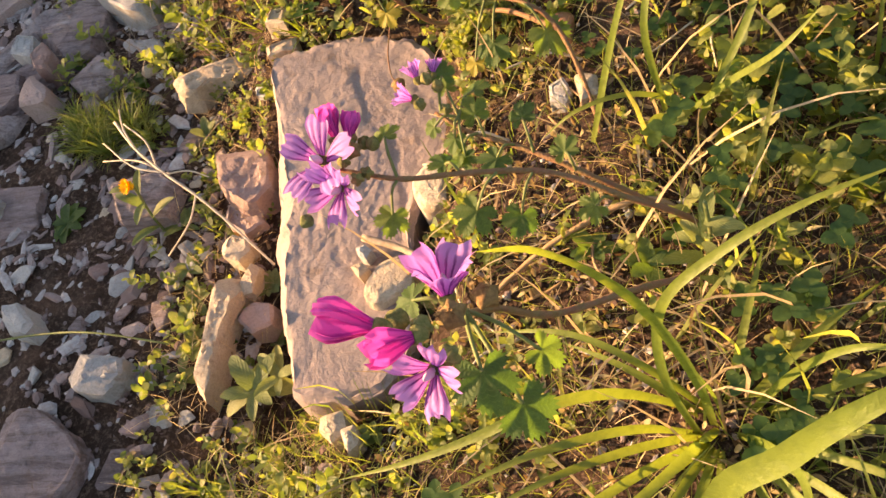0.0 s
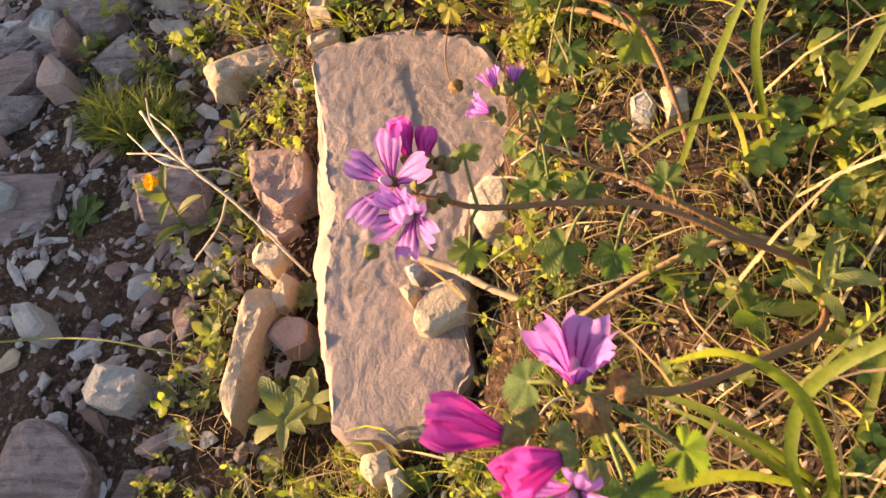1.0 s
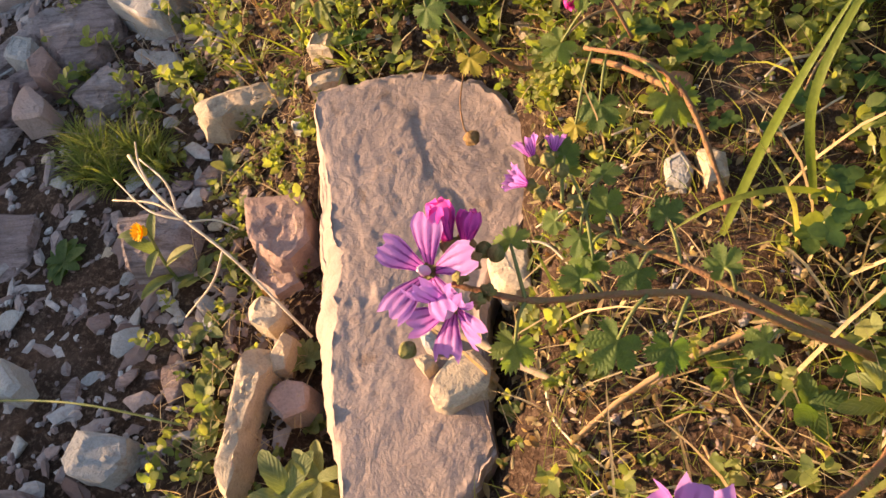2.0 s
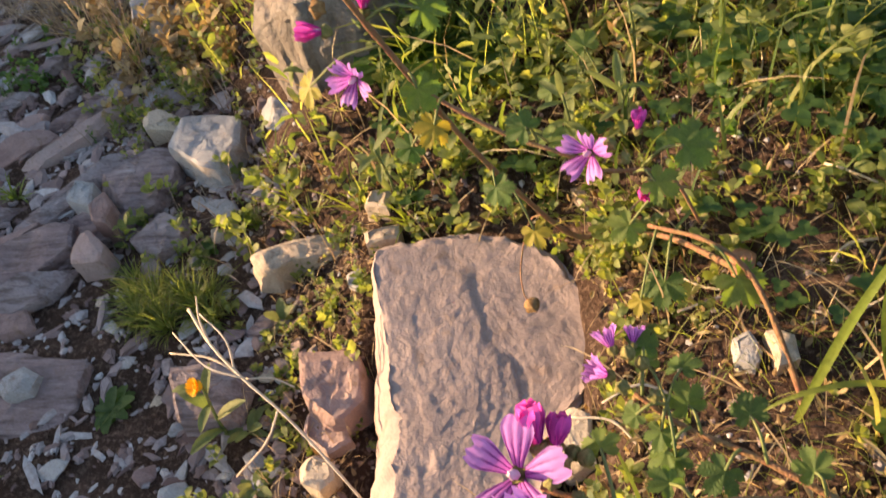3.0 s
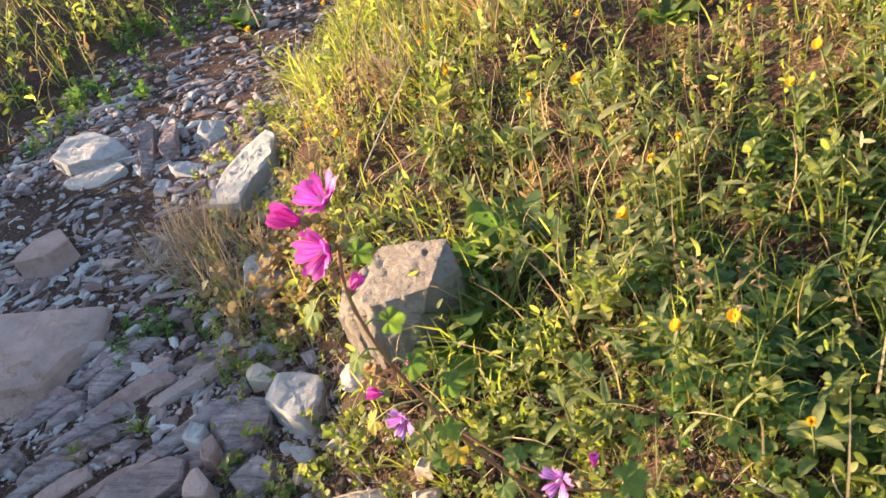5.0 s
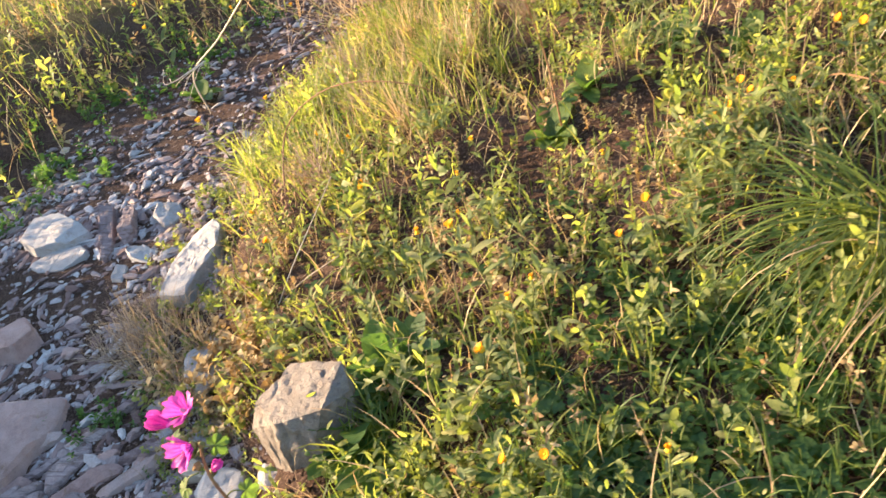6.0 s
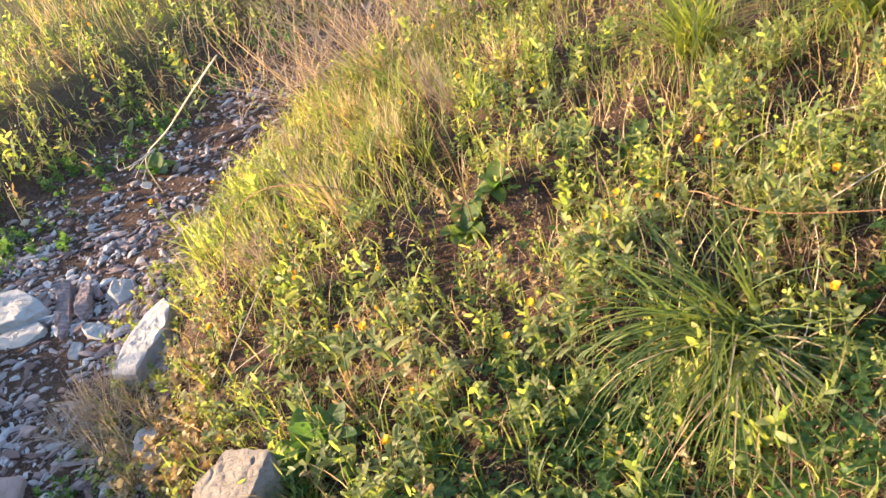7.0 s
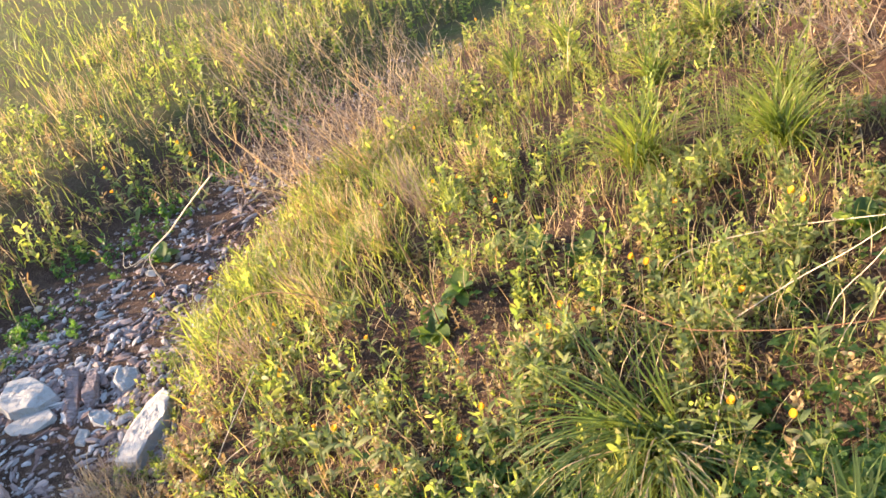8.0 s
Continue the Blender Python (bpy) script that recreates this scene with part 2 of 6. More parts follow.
PATH_W = [1.0, 1.0, 1.0, 1.0, 1.0, 1.05, 1.1, 1.1, 0.98, 0.95, 0.92, 0.82, 0.55, 0.5]


def smooth(a):
    a = np.clip(a, 0, 1)
    return a * a * (3 - 2 * a)


def off_path(x, y):
    """Metres from the path's edge towards the bank, and from its far edge towards the far bank."""
    d = x - np.interp(y, EDGE_Y, EDGE_X) - 0.4 * np.sin(1.4 * (np.asarray(y) + 0.3)) * smooth((-0.3 - np.asarray(y)) / 0.8)
    return d, -(d + np.interp(y, EDGE_Y, PATH_W))


def height(x, y):
    """The ground's height: a stony path, a bank that climbs from it, a higher bank on its far side, and an added unseen
    mound that shades the path.
    """
    d, l = off_path(x, y)
    z = 0.135 - 0.015 * np.clip(y, -3, 20)
    z = z + smooth(d / 0.2) * 0.05 + np.clip(d, 0, 3) * 0.2 + np.clip(d - 3, 0, 60) * 0.02
    z = z - 0.055 * np.exp(-(((x + 0.237 - 0.05 * (np.clip(y, 0.15, 0.6) - 0.35)) / 0.096) ** 2) ** 3 - (((y - 0.40) / 0.205) ** 2) ** 3)
    # unseen mound, added to keep the low sun off the path
    z = z + 0.275 * np.exp(-(((x + 2.6 + 0.35 * np.sin(1.7 * y + 0.6) * smooth((-0.2 - np.asarray(y)) / 0.6)) / 0.45) ** 2)) * smooth((1.9 - y) / 0.6) * smooth((y + 2.5) / 0.8)
    z = z + 0.03 * np.exp(-((x + 0.42) / 0.08) ** 2 - ((y - 0.77) / 0.05) ** 2)
    return z + smooth(l / 0.9) * 0.14 + np.clip(l, 0, 40) * 0.03


def bumps(x, y):
    a = np.sin(x * 17.3 + 1.3 * np.sin(y * 11.1)) * np.sin(y * 15.7 + 1.1 * np.sin(x * 13.9))
    b = np.sin(x * 47 + 2 * np.sin(y * 31)) * np.sin(y * 43 + 2 * np.sin(x * 37))
    d, l = off_path(x, y)
    lump = np.sin(x * 9.3 + 1.9 * np.sin(y * 5.1 + 1)) * np.sin(y * 8.1 + 1.7 * np.sin(x * 6.3))
    grown = smooth((d - 0.25) / 0.3) + smooth(l / 0.4)
    # added hollows keep the right meadow in shade; the rise catches more sun
    dip = 0.075 * np.exp(-((x - 0.33) / 0.17) ** 2 - ((y - 0.80) / 0.20) ** 2) - 0.03 * np.exp(-((x - 0.05) / 0.10) ** 2 - ((y - 0.76) / 0.15) ** 2)
    dip = dip + 0.06 * np.exp(-((x - 0.70) / 0.13) ** 2 - ((y - 1.0) / 0.16) ** 2)
    return 0.006 * a + 0.003 * b + 0.038 * lump * grown - dip


def ground_z(x, y):
    return height(x, y) + bumps(x, y)


def mesh_from(name, verts, faces, uv=None, smoothed=True):
    me = bpy.data.meshes.new(name)
    me.from_pydata(np.asarray(verts, float).tolist(), [], [tuple(f) for f in faces])
    if smoothed:
        me.polygons.foreach_set("use_smooth", np.ones(len(me.polygons), bool))
    if uv is not None:
        layer = me.uv_layers.new(name="UVMap")
        idx = np.empty(len(me.loops), np.int32)
        me.loops.foreach_get("vertex_index", idx)
        layer.data.foreach_set("uv", np.asarray(uv, np.float32)[idx].ravel())
    me.update()
    return me


def mesh_part(name, me, material, parent=None, m=None, label=""):
    if material and not me.materials:
        me.materials.append(material)
    ob = new(name, me)
    if parent:
        ob.parent = parent
    if m is not None:
        ob.matrix_basis = m
    if label:
        tagged(ob, label)
    return ob


def part(name, bm, material, parent=None, label="", smoothed=True):
    me = bpy.data.meshes.new(name)
    bm.to_mesh(me)
    bm.free()
    if smoothed:
        me.polygons.foreach_set("use_smooth", np.ones(len(me.polygons), bool))
    return mesh_part(name, me, material, parent, None, label)


def thing(name, at, label, category, group="", kind=""):
    ob = new(name)
    ob.empty_display_size = 0.02
    ob.matrix_basis = Matrix.Translation(at)
    return tagged(ob, label, category, group, kind)


def leaf_shape(length, width, rows=5, fold=0.25, curl=0.6, power=0.8, droop=0.0, teeth=0.0):
    """A leaf along +y from the origin, with a folded midrib: quads only."""
    V, UV, F = [], [], []
    y = z = 0.0
    for i in range(rows + 1):
        t = i / rows
        w = width / 2 * max(0.04, math.sin(math.pi * (0.06 + 0.92 * t)) ** power)
        if teeth:
            w *= 1 + teeth * (1 if i % 2 else -1)
        for s in (-1, 0, 1):
            V.append((s * w, y, z + abs(s) * fold * w))
            UV.append((0.5 + 0.5 * s, t))
        a = droop - curl * t
        y += length / rows * math.cos(a)
        z += length / rows * math.sin(a)
    for i in range(rows):
        for j in (0, 1):
            a = 3 * i + j
            F.append((a, a + 1, a + 4, a + 3))
    return np.array(V), F, np.array(UV)


def blade_shape(length, width, bend, rows=6, lean=1.2, twist=0.0):
    """A grass blade from the origin: it starts upwards, leaning towards +y, and bends over."""
    V, F = [], []
    y = z = 0.0
    for i in range(rows + 1):
        t = i / rows
        w = width / 2 * (1 - t ** 2.2 * 0.96) * (0.75 + 0.25 * min(1, t * 4))
        c, s = math.cos(twist * t), math.sin(twist * t)
        V.append((-w * c, y - w * s, z + 0.18 * w)), V.append((0, y, z - 0.12 * w)), V.append((w * c, y + w * s, z + 0.18 * w))
        a = lean - bend * t ** 1.3
        y += length / rows * math.cos(a)
        z += length / rows * math.sin(a)
    for i in range(rows):
        for j in (0, 1):
            a = 3 * i + j
            F.append((a, a + 1, a + 4, a + 3))
    return np.array(V), F


def turn(rx, ry, rz):
    return np.array(Euler((rx, ry, rz)).to_matrix())


def joined(pieces):
    """Joins (verts, faces) pairs."""
    V, F, n = [], [], 0
    for v, f in pieces:
        V.append(v)
        F += [tuple(i + n for i in q) for q in f]
        n += len(v)
    return np.concatenate(V), F


def scatter(shapes, at, yaw, size, tilt=None, normal_up=True):
    """Copies of the quad shapes at the places, joined into one list of verts and faces."""
    at, yaw, size = np.asarray(at), np.asarray(yaw), np.asarray(size)
    tilt = np.zeros(len(at)) if tilt is None else np.asarray(tilt)
    pick = rng.integers(0, len(shapes), len(at))
    allv, allf, base = [], [], 0
    for k, (v, f) in enumerate(shapes):
        sel = pick == k
        n = int(sel.sum())
        if not n:
            continue
        cy, sy, ct, st = np.cos(yaw[sel]), np.sin(yaw[sel]), np.cos(tilt[sel]), np.sin(tilt[sel])
        p = v[None] * size[sel][:, None, None]
        y, z = p[..., 1] * ct[:, None] - p[..., 2] * st[:, None], p[..., 1] * st[:, None] + p[..., 2] * ct[:, None]
        x = p[..., 0]
        q = np.stack([x * cy[:, None] - y * sy[:, None], x * sy[:, None] + y * cy[:, None], z], -1) + at[sel][:, None]
        fa = np.array(f)[None] + (np.arange(n) * len(v))[:, None, None] + base
        allv.append(q.reshape(-1, 3)), allf.append(fa.reshape(-1, fa.shape[-1]))
        base += n * len(v)
    return np.concatenate(allv), np.concatenate(allf)


def stuff(name, vf, material, label, category, smoothed=True):
    me = mesh_from(name, vf[0], vf[1].tolist() if hasattr(vf[1], "tolist") else vf[1], None, smoothed)
    return tagged(mesh_part(name, me, material), label, category, kind="stuff")


def curve_points(pts, per=6):
    """A Catmull-Rom line through the points."""
    p = [Vector(q) for q in pts]
    p = [p[0] * 2 - p[1]] + p + [p[-1] * 2 - p[-2]]
    out = []
    for i in range(1, len(p) - 2):
        for k in range(per):
            t = k / per
            out.append(0.5 * (2 * p[i] + (p[i + 1] - p[i - 1]) * t + (2 * p[i - 1] - 5 * p[i] + 4 * p[i + 1] - p[i + 2]) * t * t + (3 * p[i] - p[i - 1] - 3 * p[i + 1] + p[i + 2]) * t ** 3))
    out.append(p[-2])
    return out


def tube(pts, r0, r1, sides=6, wobble=0.0, per=6):
    """A tapered round stem through the points."""
    line = curve_points(pts, per) if per else [Vector(q) for q in pts]
    V, F = [], []
    n = len(line)
    for i, c in enumerate(line):
        d = (line[min(i + 1, n - 1)] - line[max(i - 1, 0)]).normalized()
        a = d.orthogonal().normalized() if i == 0 else (a - d * a.dot(d)).normalized()
        b = d.cross(a)
        r = (r0 + (r1 - r0) * i / (n - 1)) * (1 + wobble * math.sin(i * 2.3 + r0 * 900))
        for k in range(sides):
            w = 2 * math.pi * k / sides
            V.append(c + a * r * math.cos(w) + b * r * math.sin(w))
    for i in range(n - 1):
        for k in range(sides):
            j = (k + 1) % sides
            F.append((i * sides + k, i * sides + j, (i + 1) * sides + j, (i + 1) * sides + k))
    F.append(tuple(range(sides))[::-1])
    F.append(tuple(range((n - 1) * sides, n * sides)))
    return np.array([tuple(v) for v in V]), F


def aim(at, direction, roll=0.0, size=1.0):
    """A pose whose +y points along the direction and whose +z is as far up as it can be."""
    y = Vector(direction).normalized()
    x = y.cross(Vector((0, 0, 1)))
    x = x.normalized() if x.length > 1e-4 else Vector((1, 0, 0))
    z = x.cross(y)
    m = Matrix((x, y, z)).transposed().to_4x4()
    return Matrix.Translation(at) @ m @ Matrix.Rotation(roll, 4, "Y") @ Matrix.Scale(size, 4)


# ---- stones ----
def slab_stone(name, outline, top, base, material, label, category="stone", group="", rough=0.004, dome=0.006, undercut=0.0, rings=9, tilt=(0.0, 0.0), points=72, seed=0.0, craggy=0.0, facets=5):
    """A flat stone: an outline with a chipped rim, worn edges, sides of some height, and an uneven top."""
    pts = [Vector((x, y, 0)) for x, y in outline]
    c = sum(pts, Vector()) / len(pts)
    if sum(pts[i - 1].x * pts[i].y - pts[i].x * pts[i - 1].y for i in range(len(pts))) < 0:
        pts.reverse()
    lens = [(pts[(i + 1) % len(pts)] - pts[i]).length for i in range(len(pts))]
    total, ring = sum(lens), []
    for k in range(points):
        s, i = total * k / points, 0
        while s > lens[i]:
            s -= lens[i]
            i += 1
        p = pts[i].lerp(pts[(i + 1) % len(pts)], s / lens[i]) - c
        ring.append(p * (1 + 0.03 * noise.noise((p.x * 45 + seed, p.y * 45, seed)) + 0.025 * noise.noise((p.x * 170, p.y * 170, seed))))
    radius = sum(p.length for p in ring) / points
    edge = min(0.0022, (top - base) * 0.1)
    levels = [(1.08 - undercut, base, 0), (1.02, base + (top - base) * 0.4, 1), (1.005, base + (top - base) * 0.62, 1), (1.015, base + (top - base) * 0.7, 1), (1.0, top - edge, 1), (1.0 - edge * 1.6 / radius, top, 1)]
    levels += [((1.0 - edge * 1.3 / radius) * (1 - (i / rings) ** 0.9), top + dome * (1 - (1 - i / rings) ** 2), 2) for i in range(1, rings)]
    V, F, cuts = [], [], []
    chance = random.Random(int(seed * 10) + 1)
    for k in range(facets + 4):
        a, high = chance.uniform(0, 6.283), top - base
        reach = max(p.dot(Vector((math.cos(a), math.sin(a), 0))) for p in ring)
        nrm = Vector((math.cos(a), math.sin(a), chance.uniform(0.6, 3.0) if k < facets else chance.uniform(0.05, 0.5))).normalized()
        inset = chance.uniform(0.35, 0.8) if k < facets else chance.uniform(0.8, 0.95)
        cuts.append((nrm, nrm.dot(Vector((math.cos(a) * reach * inset, math.sin(a) * reach * inset, high)))))
    for f, z, kind in levels:
        for p in ring:
            q = p * f
            n1 = noise.fractal((q.x * 16 + seed, q.y * 16, z * 16 + seed), 1.0, 2.0, 5)
            n2 = noise.noise((q.x * 90, q.y * 90 + seed, z * 90))
            up = (round(n1 * 3.5) / 3.5 * rough + (n1 + n2) * rough * 0.25) if kind == 2 else n2 * rough * 0.3
            if kind == 2 and craggy:
                up -= craggy * abs(noise.noise((q.x * 60 + seed, q.y * 60, 3.1)))
            side = 1 + (n1 * 0.035 + n2 * 0.02 if kind == 1 else 0)
            w = Vector((q.x * side, q.y * side, z - base + up))
            for nrm, off in cuts:
                w -= nrm * max(0.0, w.dot(nrm) - off)
            V.append((w.x, w.y, w.z + (w.x * tilt[0] + w.y * tilt[1])))
    rows = len(levels)
    for i in range(rows - 1):
        for k in range(points):
            j = (k + 1) % points
            F.append((i * points + k, i * points + j, (i + 1) * points + j, (i + 1) * points + k))
    V.append(tuple(np.mean(V[-points:], axis=0)))
    F += [((rows - 1) * points + k, (rows - 1) * points + (k + 1) % points, len(V) - 1) for k in range(points)]
    F.append(tuple(range(points))[::-1])
    me = mesh_from(name, V, F)
    me.set_sharp_from_angle(angle=radians(20))
    ob = mesh_part(name, me, material, None, Matrix.Translation((c.x, c.y, base)))
    return tagged(ob, label, category, group)


def chip_mesh(name, seed, flat=0.5, long=1.0, count=13):
    """An angular broken stone about 1 across, resting on its base."""
    r = random.Random(seed)
    bm = bmesh.new()
    for _ in range(count):
        a, b = r.uniform(0, 2 * math.pi), r.uniform(-1, 1)
        s = (1 - b * b) ** 0.35
        bm.verts.new((0.5 * long * math.cos(a) * s * r.uniform(0.75, 1), 0.5 * math.sin(a) * s * r.uniform(0.75, 1), 0.5 * flat * b))
    bmesh.ops.convex_hull(bm, input=bm.verts[:])
    bmesh.ops.delete(bm, geom=[v for v in bm.verts if not v.link_faces], context="VERTS")
    bmesh.ops.bevel(bm, geom=bm.edges[:], offset=0.025, segments=1, affect="EDGES")
    low = min(v.co.z for v in bm.verts)
    for v in bm.verts:
        v.co.z -= low * 0.8
    bmesh.ops.recalc_face_normals(bm, faces=bm.faces[:])
    me = bpy.data.meshes.new(name)
    bm.to_mesh(me)
    bm.free()
    return me


# ---- the ground: one sheet to the horizon ----
def build_ground():
    n = 250
    u = np.linspace(-1, 1, n)
    gx, gy = -0.35 + 0.30 * np.sinh(7.6 * u), 0.95 + 0.30 * np.sinh(7.6 * u)
    X, Y = np.meshgrid(gx, gy)
    Z = height(X, Y)
    near = np.exp(-((X + 0.3) ** 2 + (Y - 1) ** 2) / 9)
    Z = Z + bumps(X, Y) * near
    jig = rng.normal(0, 0.0022, Z.shape) * near
    Z = Z + jig
    V = np.stack([X, Y, Z], -1).reshape(-1, 3)
    i = np.arange(n * n).reshape(n, n)
    F = np.stack([i[:-1, :-1], i[:-1, 1:], i[1:, 1:], i[1:, :-1]], -1).reshape(-1, 4)
    tagged(mesh_part("ground", mesh_from("ground", V, F.tolist()), SOIL), "dark brown stony soil under the plants", "ground", kind="structure")


build_ground()

# ---- the stones beside and on the path ----
SLAB = [(-0.333, 0.568), (-0.330, 0.590), (-0.294, 0.590), (-0.254, 0.589), (-0.208, 0.584), (-0.178, 0.571), (-0.155, 0.549), (-0.138, 0.520), (-0.127, 0.487), (-0.121, 0.466), (-0.134, 0.439), (-0.153, 0.411), (-0.168, 0.371), (-0.172, 0.329), (-0.170, 0.275), (-0.165, 0.249), (-0.180, 0.225), (-0.195, 0.206), (-0.223, 0.202), (-0.252, 0.207), (-0.268, 0.212), (-0.273, 0.237), (-0.288, 0.273), (-0.304, 0.320), (-0.311, 0.361), (-0.314, 0.416), (-0.322, 0.476), (-0.328, 0.528)]


def large_slab():
    """The long slab: its path side is broken to a slanting face, its top pitted and cracked."""
    pts = [Vector((x, y, 0)) for x, y in SLAB]
    c = sum(pts, Vector()) / len(pts)
    pts = [p - c for p in reversed(pts)]
    n, lens = 240, [(pts[(i + 1) % len(pts)] - pts[i]).length for i in range(len(pts))]
    ring = []
    for k in range(n):
        s, i = sum(lens) * k / n, 0
        while s > lens[i]:
            s, i = s - lens[i], i + 1
        p = pts[i].lerp(pts[(i + 1) % len(pts)], s / lens[i])
        ring.append(p + p.normalized() * (0.004 * noise.noise((p.x * 60, p.y * 60, 1)) + 0.002 * noise.noise((p.x * 200, p.y * 200, 1))))
    rows = [(1.0, -0.09)] + [(1.0, 0.0)] * 6 + [(1 - (i / 60) ** 0.95, 0.0) for i in range(1, 60)]
    V, F = [], []
    for r, (f, z) in enumerate(rows):
        for p in ring:
            w = smooth((-p.normalized().x - 0.1) * 1.6)
            slope = 0.008 + 0.020 * w + 0.008 * noise.noise((p.x * 12, p.y * 14, 5)) * w
            drop = 0.004 + 0.040 * w
            if r == 0:
                q, z1 = p * 1.02, z
            elif r <= 6:
                t = (r - 1) / 5
                q = p - p.normalized() * slope * t ** 1.4
                z1 = -drop * (1 - t) ** 1.25 + 0.0035 * noise.noise((p.x * 70, p.y * 70, t * 3))
            else:
                q = (p - p.normalized() * slope) * f
                a = noise.fractal((q.x * 14, q.y * 14, 2.2), 1.0, 2.0, 5)
                pit = max(0.0, noise.noise((q.x * 55 + 4, q.y * 45, 7.7)) - 0.25) * (0.5 + noise.noise((q.x * 9, q.y * 9, 2)))
                a += 0.35 * noise.fractal((q.x * 60, q.y * 60, 4.2), 0.8, 2.0, 4)
                flake = noise.fractal((q.x * 11 + 5, q.y * 9, 6.1), 1.0, 2.0, 4)
                rim = max(0.0, noise.noise((q.x * 22 + 9, q.y * 30, 1.7)))
                fade = min(1.0, (1 - f) * 9)
                z1 = fade * (0.0010 * a + 0.0006 * rim - 0.0030 * pit + 0.0012 * (0.33 * round(3 * flake) + 0.3 * flake)) + 0.0005 * noise.noise((q.x * 160, q.y * 160, 0))
                step = q.y * 0.55 + q.x * 1.25 - 0.045 + 0.03 * noise.noise((q.x * 25, q.y * 25, 9))
                z1 -= 0.0012 * float(smooth(step * 140)) * fade
            V.append((q.x, q.y, z1))
    for i in range(len(rows) - 1):
        for k in range(n):
            j = (k + 1) % n
            F.append((i * n + k, i * n + j, (i + 1) * n + j, (i + 1) * n + k))
    V.append((0, 0, 0.002))
    F += [((len(rows) - 1) * n + k, (len(rows) - 1) * n + (k + 1) % n, len(V) - 1) for k in range(n)]
    me = mesh_from("limestone_slab", V, F)
    me.set_sharp_from_angle(angle=radians(30))
    ob = mesh_part("limestone_slab", me, LIMESTONE, None, pose(c.x, c.y, 0.205, 0, 2.6, 0))
    tagged(ob, "large flat grey-pink limestone slab, pitted, sunk in the soil", "stone slab")


large_slab()

STONES = [
    (PINK_STONE, 0.172, [(-0.398, 0.499), (-0.346, 0.498), (-0.332, 0.472), (-0.330, 0.447), (-0.352, 0.422), (-0.383, 0.444)]),
    (PINK_STONE, 0.150, [(-0.390, 0.448), (-0.351, 0.434), (-0.343, 0.418), (-0.363, 0.406), (-0.389, 0.423)]),
    (CREAM_STONE, 0.160, [(-0.385, 0.393), (-0.375, 0.403), (-0.355, 0.396), (-0.350, 0.382), (-0.362, 0.371), (-0.378, 0.378)]),
    (CREAM_STONE, 0.168, [(-0.378, 0.354), (-0.358, 0.363), (-0.352, 0.341), (-0.363, 0.296), (-0.367, 0.253), (-0.374, 0.234), (-0.384, 0.244), (-0.380, 0.282)]),
    (CREAM_STONE, 0.157, [(-0.358, 0.349), (-0.348, 0.370), (-0.339, 0.364), (-0.343, 0.337), (-0.353, 0.335)]),
    (PINK_STONE, 0.152, [(-0.360, 0.314), (-0.346, 0.329), (-0.325, 0.327), (-0.320, 0.306), (-0.341, 0.295)]),
    (CREAM_STONE, 0.168, [(-0.472, 0.615), (-0.449, 0.624), (-0.390, 0.635), (-0.353, 0.635), (-0.351, 0.616), (-0.386, 0.608), (-0.429, 0.604), (-0.440, 0.590), (-0.460, 0.590)]),
    (CREAM_STONE, 0.198, [(-0.343, 0.607), (-0.309, 0.615), (-0.307, 0.597), (-0.338, 0.591)]),
    (CREAM_STONE, 0.207, [(-0.344, 0.634), (-0.338, 0.651), (-0.317, 0.649), (-0.320, 0.628)]),
    (PALE_STONE, 0.172, [(-0.365, 0.579), (-0.348, 0.584), (-0.344, 0.557), (-0.360, 0.565)]),
    (SHALE, 0.152, [(-0.538, 0.502), (-0.479, 0.506), (-0.455, 0.484), (-0.457, 0.444), (-0.505, 0.433)]),
]
